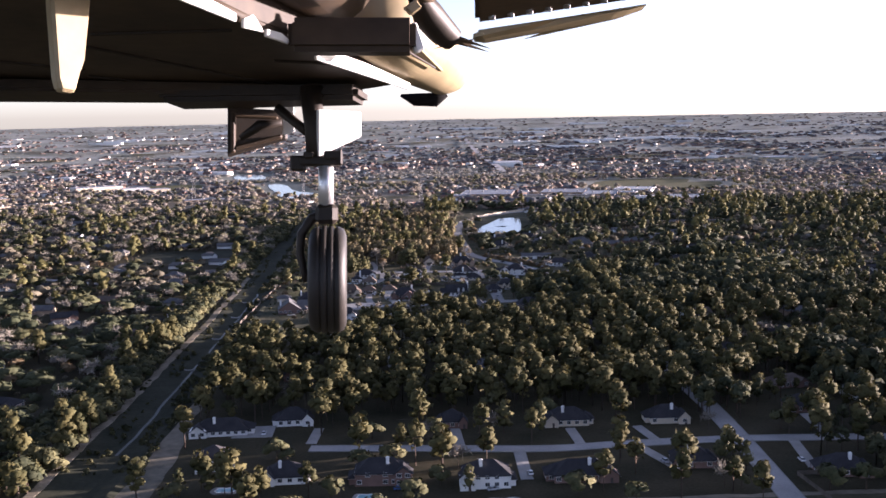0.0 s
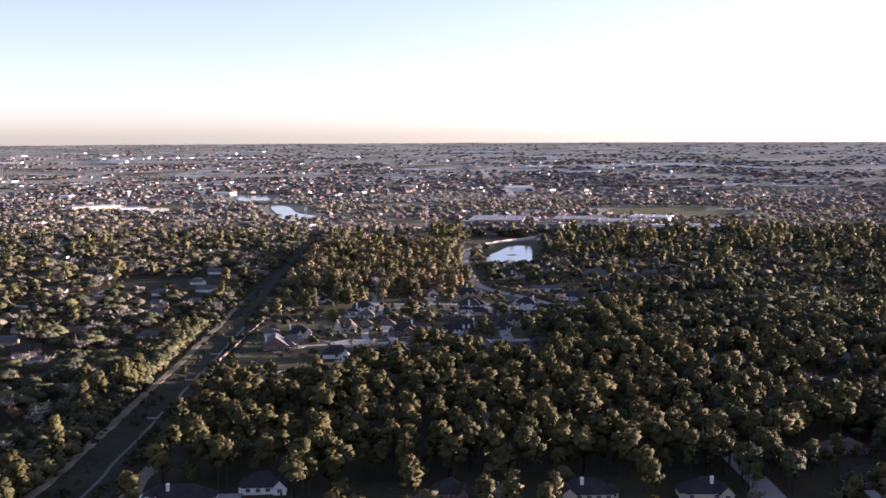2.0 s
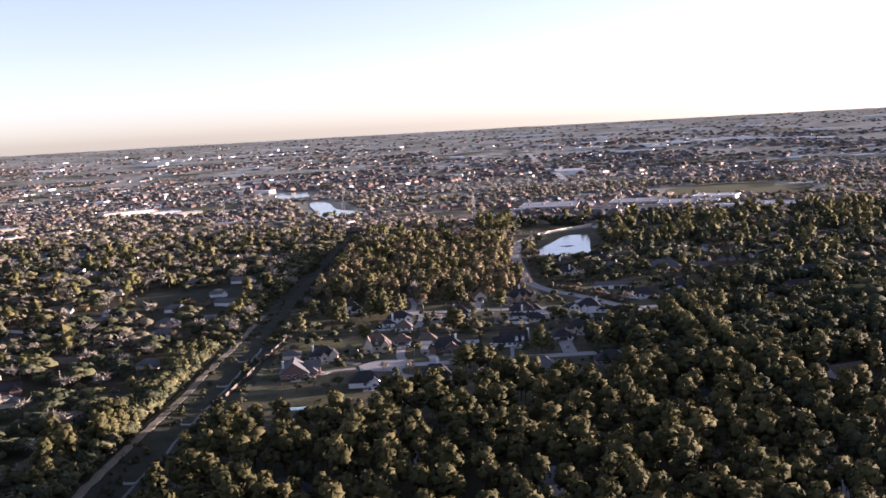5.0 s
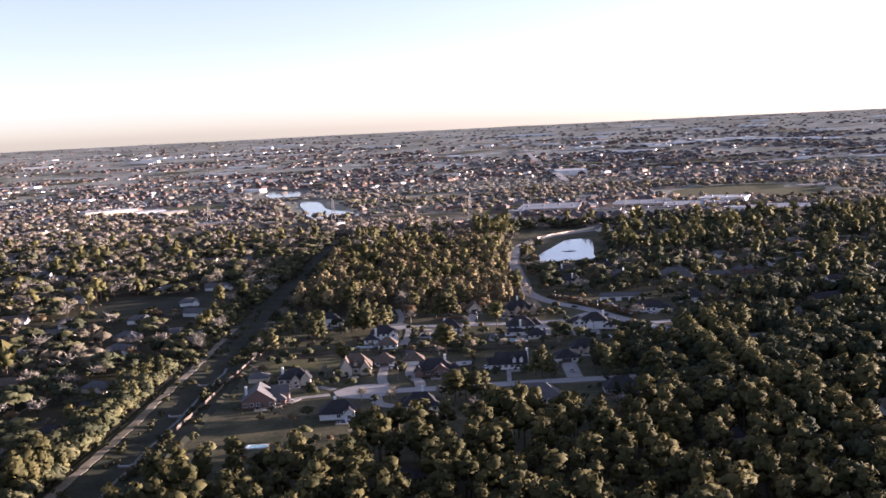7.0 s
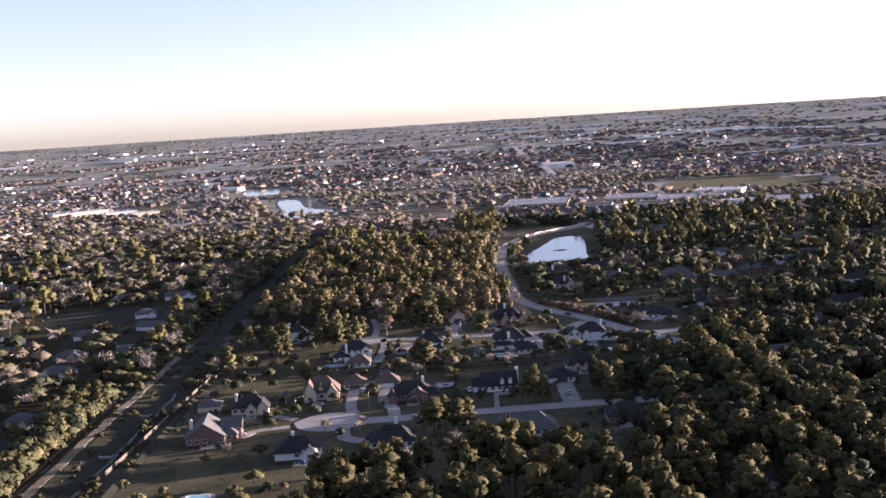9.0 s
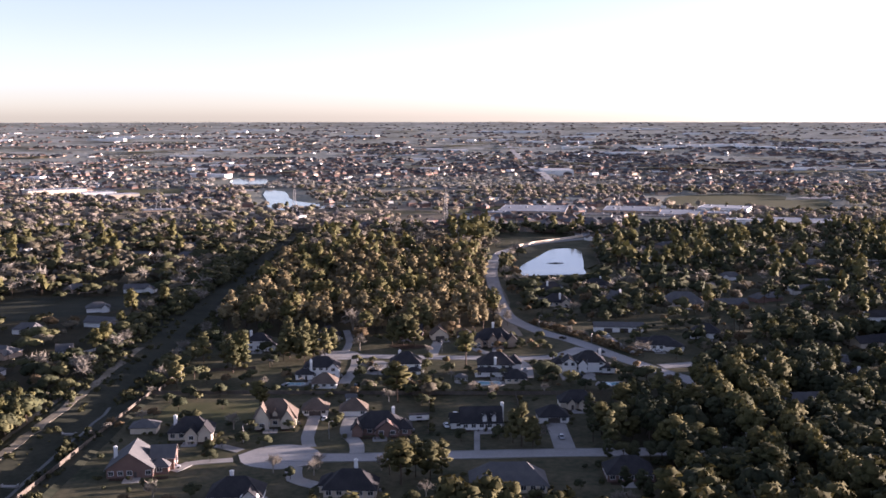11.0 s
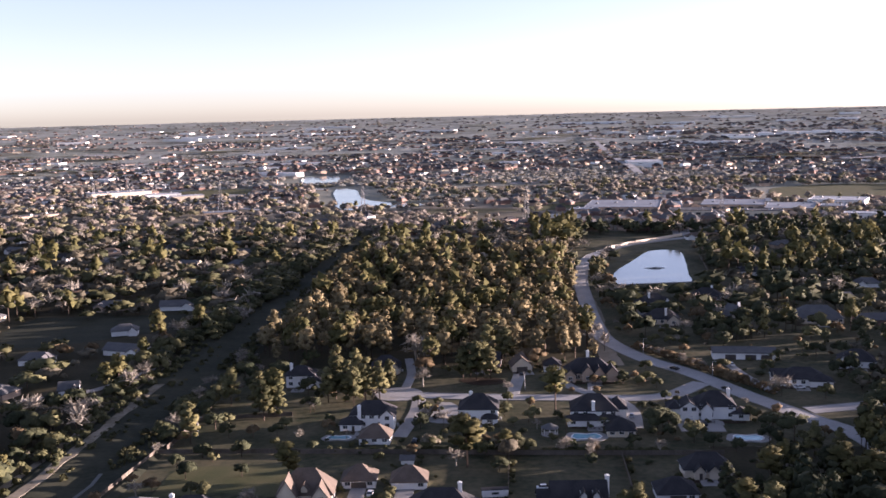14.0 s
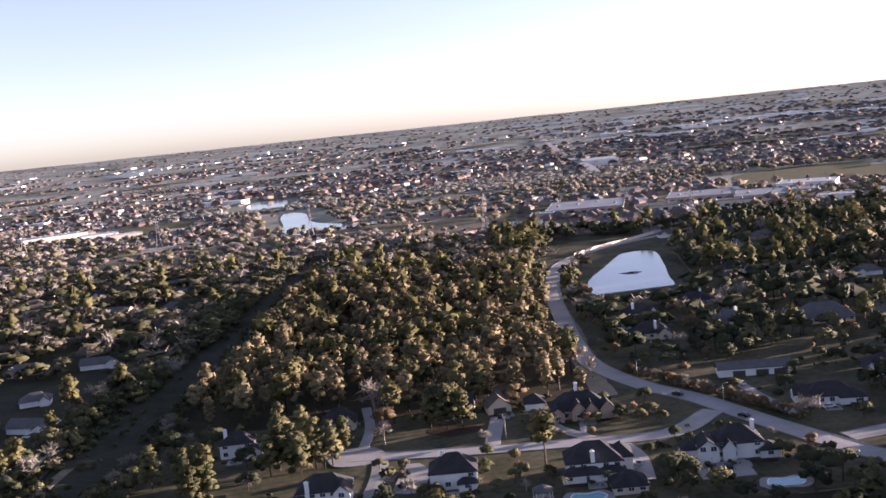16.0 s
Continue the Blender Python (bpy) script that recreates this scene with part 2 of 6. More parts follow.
def sections(name, line, profile, material, kind_mats=None, wander=0.0):
    """A strip swept along a line; profile: (offset to the right, height) pairs."""
    v, n = [], len(profile)
    for i, p in enumerate(line):
        way = (line[min(i + 1, len(line) - 1)] - line[max(i - 1, 0)]).normalized()
        side = Vector((way.y, -way.x, 0))
        w = rnd.uniform(-wander, wander)
        v += [tuple(p + side * (o + w) + Vector((0, 0, h))) for o, h in profile]
    f = [[i * n + k, i * n + k + 1, (i + 1) * n + k + 1, (i + 1) * n + k] for i in range(len(line) - 1) for k in range(n - 1)]
    return mesh_np(name, far(v), np.array(f), material)


def outline(name, points, z, material, step=5.0, edge=0.0):
    """A flat patch with a rounded outline and a skirt down to the ground."""
    line = smooth_line(points + points[:1], step)[:-1]
    bm = bmesh.new()
    top = [bm.verts.new(far((p.x + rnd.uniform(-edge, edge), p.y + rnd.uniform(-edge, edge), z))[0]) for p in line]
    low = [bm.verts.new((v.co.x, v.co.y, v.co.z - z - 0.05)) for v in top]
    bm.faces.new(top)
    for i in range(len(top)):
        j = (i + 1) % len(top)
        bm.faces.new((top[i], low[i], low[j], top[j]))
    return done(bm, name, material)


# ---- the land, out to the horizon ----
radii = np.concatenate([np.arange(0, 2400, 60), 2400 * 1.12 ** np.arange(0, 20)])
sectors = 120
angles = np.linspace(0, 2 * np.pi, sectors, endpoint=False)
grid = np.stack([CX + radii[:, None] * np.sin(angles), CY + radii[:, None] * np.cos(angles), np.zeros((len(radii), sectors))], -1).reshape(-1, 3)
quads = np.array([[i * sectors + k, (i + 1) * sectors + k, (i + 1) * sectors + (k + 1) % sectors, i * sectors + (k + 1) % sectors]
                  for i in range(len(radii) - 1) for k in range(sectors)])
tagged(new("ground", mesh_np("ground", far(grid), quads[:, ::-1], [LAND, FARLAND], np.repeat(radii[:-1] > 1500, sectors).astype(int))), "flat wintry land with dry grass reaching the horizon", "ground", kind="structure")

outer = np.concatenate([[2480, 2520], np.arange(2600, 5000, 90), 5000 * 1.07 ** np.arange(0, 21)])
wedge = np.radians(np.linspace(-42, 42, 260))
R, A = np.meshgrid(outer, wedge, indexing="ij")
top = np.array([[5.2 + 2.0 * noise.noise((r * math.sin(a) * 0.006, r * math.cos(a) * 0.006, 2.2)) for a in wedge] for r in outer])
top[0] = -1.0
sheet = np.stack([CX + R * np.sin(A), CY + R * np.cos(A), top * (1 + (R - 2480) / 9000)], -1).reshape(-1, 3)
cells = np.array([[i * 260 + k, i * 260 + k + 1, (i + 1) * 260 + k + 1, (i + 1) * 260 + k] for i in range(len(outer) - 1) for k in range(259)])
tagged(new("far_woods", mesh_np("far_woods", far(sheet), cells, CANOPY, smooth=True)), "unbroken winter woods out to the horizon, greyed with painted haze", "woods", kind="stuff")


def patch(points, label, material=None, z=0.08, step=8.0, edge=0.8, name="lawn", category="lawn"):
    material = material or GRASS
    return tagged(new(name, outline(name, points, z, material, step, edge)), label, category, kind="structure")


def rect(x0, y0, x1, y1, n=4):
    """Corner points of a plot, with points along its sides."""
    a = [(x0 + (x1 - x0) * i / n, y0) for i in range(n)] + [(x1, y0 + (y1 - y0) * i / n) for i in range(n)]
    b = [(x1 + (x0 - x1) * i / n, y1) for i in range(n)] + [(x0, y1 + (y0 - y1) * i / n) for i in range(n)]
    return a + b


patch(rect(-99, 636, 92, 950, 6), "dull winter grass of the house plots", GRASS, 0.05, name="lawn")
patch(rect(74, 838, 300, 1165, 6), "dull winter grass right along the curving road", GRASS, 0.045, name="lawn")
patch(rect(-620, -320, 620, 352, 6), "dull winter grass before the first houses", GRASS, 0.02, 12, name="lawn")
# the next two sheets lay tree shade on the grass as a darker colour
patch(rect(-95, 356, 210, 462, 6), "dull winter grass of house plots, darkened for shade", LITTER_AND_SHADE, 0.05, name="lawn")
patch(rect(-620, 380, -141, 1480, 6), "grass and leaf litter of the wooded suburb, darkened for shade", LITTER_AND_SHADE, 0.03, name="wood_floor", category="wood floor")
patch(rect(158, 380, 620, 850, 6), "dark needle litter under dense pines", LITTER_AND_SHADE, 0.022, name="wood_floor", category="wood floor")
patch(rect(92, 640, 158, 838, 4), "dark needle litter under dense pines", LITTER_AND_SHADE, 0.042, name="wood_floor", category="wood floor")
patch(rect(300, 850, 760, 1480, 6), "dull winter grass of the wooded suburb", GRASS, 0.03, name="lawn")
patch(rect(66, 1165, 300, 1480, 6), "dull winter grass round the pond", GRASS, 0.03, name="lawn")
patch(rect(-98, 462, 330, 660, 6), "brown needle litter under the pine wood", LITTER_AND_SHADE, 0.03, name="wood_floor", category="wood floor")
patch(rect(-104, 950, 63, 1300, 6), "brown needle litter under the tall pines", LITTER_AND_SHADE, 0.07, name="wood_floor", category="wood floor")
# brighter patch paints the sunlit stretch of this lawn
patch([(-88, 788), (-66, 792), (-47, 790), (-44, 803), (-46, 818), (-66, 817), (-88, 815)], "green lawn beside the tan house, brightened as if sunlit", GREEN, 0.10)
patch([(-262, 1078), (-170, 1082), (-166, 1045), (-222, 1000), (-262, 1010)], "dark green paddock behind the hedge", BANK, 0.08)
patch([(345, 1800), (490, 1815), (560, 1990), (400, 1980)], "far green playing field", GREEN, 0.3, 30, 3, "field", "field")
patch([(-60, 2030), (75, 2060), (75, 2125), (-60, 2090)], "far dry meadow", DRYFIELD, 0.3, 30, 3, "field", "field")
patch([(-553, 2100), (-414, 2150), (-378, 2012), (-487, 1985)], "far green field beside flat-roofed buildings", GREEN, 0.3, 30, 3, "field", "field")
patch([(455, 1700), (520, 1722), (600, 1890), (475, 1870)], "far green playing field", GREEN, 0.45, 30, 3, "field", "field")
patch([(-32, 1660), (42, 1700), (42, 1570), (-26, 1540)], "far brown fallow field", DRYFIELD, 0.45, 30, 3, "field", "field")
patch([(41, 1744), (120, 1805), (112, 1737), (44, 1692)], "far green strip of pasture", GREEN, 0.6, 30, 3, "field", "field")
patch([(-140, 1665), (20, 1655), (20, 1720), (-90, 1735)], "far brown fallow field", GRASS, 0.3, 30, 3, "field", "field")

# ---- the drainage corridor with its dirt track ----
axis = smooth_line([(-141 + 12, 250), (-121, 410), (-117, 530), (-114, 668), (-112, 810), (-113, 900), (-117, 1050), (-120, 1300), (-121, 1520)], 12)
tagged(new("embankment", sections("embankment", axis, [(-26, 0.0), (-23, 0.9), (-15, 1.1), (-6, 0.35), (-2.6, 0.06), (2.4, 0.06), (6, 0.5), (11, 0.9), (14, 0.0)], BANK, wander=0.5)),
       "long grassed drainage corridor with shallow banks", "embankment", kind="structure")
tagged(new("track", sections("track", smooth_line([(p.x - 18, p.y + 0.01, 0) for p in axis[:56:3]], 7), [(-2.9, 0.95), (-2.4, 1.12), (1.6, 1.16), (2.0, 0.95)], DIRT, wander=0.9)),
       "pale bare-earth track on the bank", "track", kind="structure")
tagged(new("ditch", sections("ditch", axis[14:46], [(-0.7, 0.09), (0, 0.12), (0.7, 0.09)], DITCHWATER, wander=0.9)), "thin dark stream in the drainage ditch", "stream", kind="structure")


# ---- roads ----
def road(points, width, label, z=0.14, name="road", material=None, kerbs=True):
    line = smooth_line(points, 5)
    w = width / 2
    ob = tagged(new(name, sections(name, line, [(-w, -0.02), (-w, z), (0, z + 0.06), (w, z), (w, -0.02)], material or CONCRETE)), label, "road", kind="structure")
    if kerbs:
        for s in (-1, 1):
            part("kerb", sections("kerb", line, [(s * (w + 0.02), 0), (s * (w + 0.02), z + 0.14), (s * (w + 0.32), z + 0.14), (s * (w + 0.32), 0)], KERB), ob)
    return ob


road([(139, 340), (143, 410), (145, 459), (145, 520), (148, 600), (149, 700), (150, 800), (147, 846), (135, 870), (119, 901), (102, 938), (85, 965), (71, 1005),
      (68, 1050), (68, 1110), (70, 1200), (80, 1290), (96, 1335), (118, 1371), (150, 1400), (180, 1420)], 9.0, "pale concrete road curving past the pond", 0.16)
road([(137, 880), (155, 885), (185, 893), (240, 900)], 8.5, "pale concrete side street meeting the curved road", 0.20)
road([(-26, 905), (0, 902), (24, 900), (50, 899), (84, 900), (104, 921)], 8.0, "pale concrete street between the houses", 0.20)
road([(-30, 744), (0, 744.5), (36, 747), (70, 749), (110, 750), (147, 752)], 8.5, "pale concrete street ending in a turning circle", 0.20)
road([(-40, 424), (0, 420), (25, 417), (62, 413.5), (92, 416), (136, 418), (170, 416.5), (230, 412)], 7.5, "pale concrete street along shaded houses", 0.22)
patch([(-46, 747), (-38, 757), (-28, 759), (-19, 754), (-16, 745), (-20, 736), (-30, 732), (-42, 737)], "round concrete turning circle", CONCRETE, 0.28, 3, 0, "pavement", "turning circle")
patch([(-34, 906), (-30, 914), (-22, 916), (-15, 911), (-14, 902), (-20, 896), (-30, 897)], "round concrete turning circle", CONCRETE, 0.28, 3, 0, "pavement", "turning circle")


def drive(points, width=4.5, label="pale concrete driveway", z=0.24):
    return road(points, width, label, z, "driveway", DRIVE, False)


for pts, w in (([(-22, 912), (-21.7, 938), (-26, 968)], 4), ([(23.6, 902), (25, 918), (27, 938)], 5.5), ([(58, 902), (48, 917), (41, 938)], 5),
               ([(56, 903), (57, 921)], 2.5), ([(-21, 756), (-23.5, 768), (-24, 797)], 5), ([(-3, 747), (-4, 760), (-9, 775), (-9, 797)], 5.5),
               ([(41, 748), (42, 776)], 2.2), ([(74, 751), (74, 787)], 8), ([(-47, 742), (-62, 738), (-66, 730)], 4.5), ([(-46, 752), (-58, 760)], 4.5),
               ([(-15, 906), (-14, 880), (-17, 848)], 5.5), ([(66, 896), (70, 880), (69, 858)], 6), ([(-40, 430), (-38, 452)], 4.5),
               ([(24, 417), (23, 445)], 4.5), ([(75, 416), (74, 440)], 4.5), ([(108, 418), (104, 440)], 4.5), ([(48, 413), (47, 378)], 5),
               ([(98, 414), (108, 384)], 5), ([(165, 416), (160, 380)], 4.5), ([(182, 418), (184, 450)], 4.5), ([(-6, 560), (-8, 600)], 3),
               ([(-184, 898), (-161, 911), (-147, 942), (-150, 975)], 4.5), ([(-24, 734), (-22, 722), (-14, 716)], 6), ([(130, 905), (124, 935), (121, 958)], 4)):
    drive(pts, w)
patch(rect(85, 854, 101, 868, 3), "pale concrete forecourt before garage doors", DRIVE, 0.25, 3, 0, "pavement", "forecourt")
patch([(-5, 893), (-1, 893), (2, 888), (2.6, 876), (0, 865), (-4, 865), (-8, 867), (-7, 880)], "pale concrete apron beside a white house", DRIVE, 0.25, 3, 0, "pavement", "forecourt")
patch([(1, 926), (4.6, 921.5), (10, 919), (17, 921), (21, 925), (18, 930), (8, 932), (1, 930)], "dark mulched bed under a broad pine", MULCH, 0.14, 2, 0.3, "planting_bed", "planting bed")
patch(rect(-76, 442, -58, 458, 3), "pale concrete forecourt of shaded house", DRIVE, 0.25, 3, 0, "pavement", "forecourt")

# ---- water ----
pond_line = [(92, 1200), (97, 1230), (112, 1273), (135, 1335), (157, 1333), (153, 1270), (146, 1215), (141, 1178), (115, 1174), (95, 1170)]
tagged(new("pond", outline("pond", pond_line, 0.22, WATER, 8)), "still pale pond mirroring the bright sky", "pond", kind="structure")
bank = smooth_line(pond_line + pond_line[:1], 6)
tagged(new("pond_bank", sections("pond_bank", bank, [(-0.2, 0.15), (-1.2, 0.55), (-4.5, 0.6), (-12, 0.05)], GRASS)), "mown sloping grass bank round the pond", "bank", kind="structure")
tagged(new("pond_wall", mesh_np("pond_wall", *(lambda b: (b[0], b[1]))(([(93, 1168.5, 0), (143, 1176.5, 0), (143, 1175, 0), (93, 1167, 0), (93, 1168.5, 1.0), (143, 1176.5, 1.0), (143, 1175, 1.0), (93, 1167, 1.0)],
       [[0, 1, 5, 4], [1, 2, 6, 5], [2, 3, 7, 6], [3, 0, 4, 7], [4, 5, 6, 7]])), DRIVE)), "pale low concrete edge along the pond", "pond edge", kind="structure")
sections_wall = smooth_line([(99, 1335), (122, 1368), (150, 1395), (176, 1424)], 6)
tagged(new("estate_wall", sections("estate_wall", [p + Vector((0, 10, 0)) for p in sections_wall], [(-0.3, 0), (-0.3, 2.4), (0.3, 2.4), (0.3, 0)], CREAM)), "long pale masonry wall behind the pond", "wall", kind="structure")
for pts, lab in (([(-262, 2120), (-225, 2080), (-190, 1915), (-150, 1850), (-100, 1822), (-92, 1800), (-130, 1766), (-178, 1742), (-205, 1790), (-225, 1900), (-250, 2020)], "far winding lake glinting under the sky"),
                 ([(-378, 2440), (-322, 2465), (-290, 2273), (-322, 2226), (-365, 2330)], "small far lake among houses")):
    tagged(new("lake", outline("lake", pts, 0.35, WATER, 20)), lab, "lake", kind="structure")


# ---- houses ----
def prism(x, y, w, d, z, h, roof, rise, over=0.0):
    """Corners and faces of a block's roof, or of its walls with gables when over is 0."""
    a, b = w / 2 + over, d / 2 + over
    drop = rise * over / (min(w, d) / 2) if over else 0
    e = z + h - drop
    base = [(x - a, y - b, e), (x + a, y - b, e), (x + a, y + b, e), (x - a, y + b, e)]
    t = z + h + rise
    if roof == "hip":
        if w >= d:
            top = [(x - a + b, y, t), (x + a - b + 0.01, y, t)]
            f = [[0, 1, 5, 4], [1, 2, 5], [2, 3, 4, 5], [3, 0, 4]]
        else:
            top = [(x, y - b + a, t), (x, y + b - a, t)]
            f = [[0, 1, 4], [1, 2, 5, 4], [2, 3, 5], [3, 0, 4, 5]]
    elif roof == "gablex":
        top = [(x - a, y, t), (x + a, y, t)]
        f = [[0, 1, 5, 4], [2, 3, 4, 5]]
    else:
        top = [(x, y - b, t), (x, y + b, t)]
        f = [[1, 2, 5, 4], [3, 0, 4, 5]]
    return base + top, f


def roof_mesh(block, material):
    x, y, w, d, z, h, roof, rise = block
    v, f = prism(x, y, w, d, z, h, roof, rise, 0.55)
    bm = bmesh.new()
    vs = [bm.verts.new((p[0], p[1], p[2] + 0.06)) for p in v]
    for q in f:
        bm.faces.new([vs[i] for i in q])
    bmesh.ops.recalc_face_normals(bm, faces=bm.faces[:])
    low = bmesh.ops.extrude_face_region(bm, geom=bm.faces[:])
    for g in low["geom"]:
        if isinstance(g, bmesh.types.BMVert):
            g.co.z -= 0.24
    return done(bm, "roof", material)


def wall_mesh(block, material):
    x, y, w, d, z, h, roof, rise = block
    bm = boxes([(x, y, z, w, d, h)])
    if roof in ("gablex", "gabley"):
        v, f = prism(x, y, w, d, z, h, roof, rise)
        vs = [bm.verts.new(p) for p in v]
        for q in ([[0, 3, 4], [1, 2, 5]] if roof == "gablex" else [[0, 1, 4], [2, 3, 5]]):
            bm.faces.new([vs[i] for i in q])
        bm.faces.new([vs[i] for i in (0, 1, 2, 3)])
        for q in f:
            bm.faces.new([vs[i] for i in q])
    return done(bm, "wall", material)


def lattice(xs, zs, holes, depth, name, material):
    """A frame in one piece: a grid of bars with the cells in holes left open."""
    bm = bmesh.new()
    v = [[bm.verts.new((x, 0, z)) for z in zs] for x in xs]
    for i in range(len(xs) - 1):
        for k in range(len(zs) - 1):
            if (i, k) not in holes:
                bm.faces.new((v[i][k], v[i + 1][k], v[i + 1][k + 1], v[i][k + 1]))
    out = bmesh.ops.extrude_face_region(bm, geom=bm.faces[:])
    for g in out["geom"]:
        if isinstance(g, bmesh.types.BMVert):
            g.co.y -= depth
    return done(bm, name, material)


FRAME = lattice((-0.95, -0.83, -0.03, 0.03, 0.83, 0.95), (0, 0.12, 1.58, 1.7), {(1, 1), (3, 1)}, 0.09, "window", TRIM)
PANE = done(boxes([(0, 0.01, 0.12, 1.66, 0.05, 1.46)]), "pane", GLASS)
GDOOR = done(boxes([(0, 0, 0, 4.9, 0.08, 2.3)] + [(0, -0.05, 0.08 + 0.56 * i, 4.7, 0.04, 0.48) for i in range(4)]), "garage_door", TRIM)
GDARK = done(boxes([(0, 0, 0, 4.9, 0.08, 2.3)] + [(0, -0.05, 0.08 + 0.56 * i, 4.7, 0.04, 0.48) for i in range(4)]), "garage_door", DOORDARK)
DOOR = done(boxes([(0, 0, 0, 1.0, 0.08, 2.1), (0, -0.05, 0.15, 0.8, 0.04, 0.8), (0, -0.05, 1.1, 0.8, 0.04, 0.85)]), "door", DOORDARK)
CHAIR_SEAT = done(boxes([(0, 0, 0.42, 0.6, 0.55, 0.07)], 0.02), "seat", DOORDARK)
CHAIR_BACK = done(boxes([(0, 0.27, 0.45, 0.6, 0.06, 0.5)], 0.02), "backrest", DOORDARK)
CHAIR_LEG = done(boxes([(0, 0, 0, 0.05, 0.05, 0.43)]), "leg", DOORDARK)
COOLER = done(boxes([(0, 0, 0, 0.9, 0.9, 0.95), (0, 0, 0.95, 0.7, 0.7, 0.06)], 0.03), "air_conditioner", STEEL)
SPOTS = []          # ground kept clear of trees: x0, y0, x1, y1


def house(x, y, turn, walls, roofs, blocks, label, chimneys=(), garage=(), group="", category="house", windows=True):
    """x, y: the middle of the front edge of the plan, which faces -y. blocks: (x, y of the middle, width, depth, foot, eaves, roof, rise)."""
    ob = thing("garage" if category == "garage" else ("shed" if category == "shed" else "house"), pose(x, y, 0.05, 0, 0, turn), label, category, group)
    xs = [b[0] - b[2] / 2 for b in blocks] + [b[0] + b[2] / 2 for b in blocks]
    ys = [b[1] - b[3] / 2 for b in blocks] + [b[1] + b[3] / 2 for b in blocks]
    SPOTS.append((x + min(xs) - 3, y + min(ys) - 7, x + max(xs) + 3, y + max(ys) + 3))
    for b in blocks:
        bx, by, w, d, z, h, roof, rise = b
        part("wall", wall_mesh(b, walls), ob)
        part("roof", roof_mesh(b, roofs), ob)
        if windows:
            edge, over = z + h - 0.30 - 0.5 * rise / (min(w, d) / 2), 0.50
            sides = [(bx, by - d / 2 - over, edge, w + 2 * over, 0.06, 0.24), (bx, by + d / 2 + over, edge, w + 2 * over, 0.06, 0.24)] if roof != "gabley" else []
            sides += [(bx - w / 2 - over, by, edge, 0.06, d + 2 * over - 0.12, 0.24), (bx + w / 2 + over, by, edge, 0.06, d + 2 * over - 0.12, 0.24)] if roof != "gablex" else []
            for board in sides[:1] + sides[-1:] if y < 690 else sides:
                part("fascia", done(boxes([board]), "fascia", TRIM), ob, "white eaves board")
        if not windows:
            continue
        for face, length in ((0, w), (1, d), (2, w), (3, d)):
            count = int(length / 3.1)
            for storey in range(max(1, int((h + 0.4) / 2.8))):
                for i in range(count):
                    if rnd.random() < 0.25:
                        continue
                    o = (i - (count - 1) / 2) * length / max(count, 1)
                    m = pose(bx, by, z, 0, 0, 90 * face) @ pose(o, -(d if face % 2 == 0 else w) / 2 - 0.03, 0.9 + 2.8 * storey)
                    if any(abs(m.translation.x - gx) < 3.2 and abs(m.translation.y - gy) < 1 and storey == 0 for gx, gy, _ in garage):
                        continue
                    part("pane", PANE, part("window", FRAME, ob, m=m))
    if windows and category == "house" and 690 < y < 1100 and -110 < x < 200:
        wide, front = max(xs) - min(xs), min(ys)
        for bx, bw in ((min(xs) + wide * 0.22, wide * 0.34), (min(xs) + wide * 0.80, wide * 0.30)):
            bed = tagged(new("planting_bed", outline("planting_bed", [(bx - bw / 2, front - 2.2), (bx, front - 2.7), (bx + bw / 2, front - 2.0), (bx + bw / 2, front - 0.1), (bx, front - 0.1), (bx - bw / 2, front - 0.1)], 0.09, MULCH, 1.5)),
                         "dark mulched planting bed along a house front", "planting bed", "planting beds of the houses", "structure")
            bed.matrix_basis = pose(x, y, 0.05, 0, 0, turn)
        terrace = tagged(new("patio", outline("patio", [(-2.6, front - 5.4), (2.9, front - 5.2), (3.0, front - 2.3), (2.8, front - 0.1), (-2.5, front - 0.1), (-2.7, front - 2.8)], 0.12, DRIVE, 2)), "small pale concrete patio beside a house", "patio", "patios of the houses", "structure")
        terrace.matrix_basis = pose(x + rnd.uniform(-2, 2), y, 0.05, 0, 0, turn)
        for k in range(2):
            seat = thing("garden_chair", pose(x + rnd.uniform(-1.6, 1.6), y + front - rnd.uniform(2.5, 4.5), 0.17, 0, 0, rnd.uniform(0, 360)), "dark metal garden chair on a patio", "chair", "garden chairs on the patios")
            part("seat", CHAIR_SEAT, seat)
            part("backrest", CHAIR_BACK, seat)
            for lx, ly in ((-0.26, -0.24), (0.26, -0.24), (-0.26, 0.24), (0.26, 0.24)):
                part("leg", CHAIR_LEG, seat, m=pose(lx, ly, 0))
        cooler = tagged(new("air_conditioner", COOLER), "grey air-conditioning unit beside a house wall", "air conditioner", "air conditioners of the houses")
        cooler.matrix_basis = pose(x, y, 0.05, 0, 0, turn) @ pose(max(xs) + 0.9, (min(ys) + max(ys)) / 2, 0)
    for gx, gy, dark in garage:
        part("garage_door", GDARK if dark else GDOOR, ob, m=pose(gx, gy - 0.06, 0))
    for cx, cy, top in chimneys:
        part("chimney", done(boxes([(cx, cy, 0, 1.2, 0.9, top - 0.8), (cx, cy, top - 0.8, 1.45, 1.15, 0.22), (cx, cy, top - 0.58, 0.6, 0.45, 0.35)]), "chimney", TRIM), ob, "white chimney stack")
    if windows and category == "house":
        b = min(blocks, key=lambda q: q[1] - q[3] / 2 + (100 if q[4] else 0))
        part("door", DOOR, ob, m=pose(b[0] + b[2] * 0.12, b[1] - b[3] / 2 - 0.05, 0))
    return ob


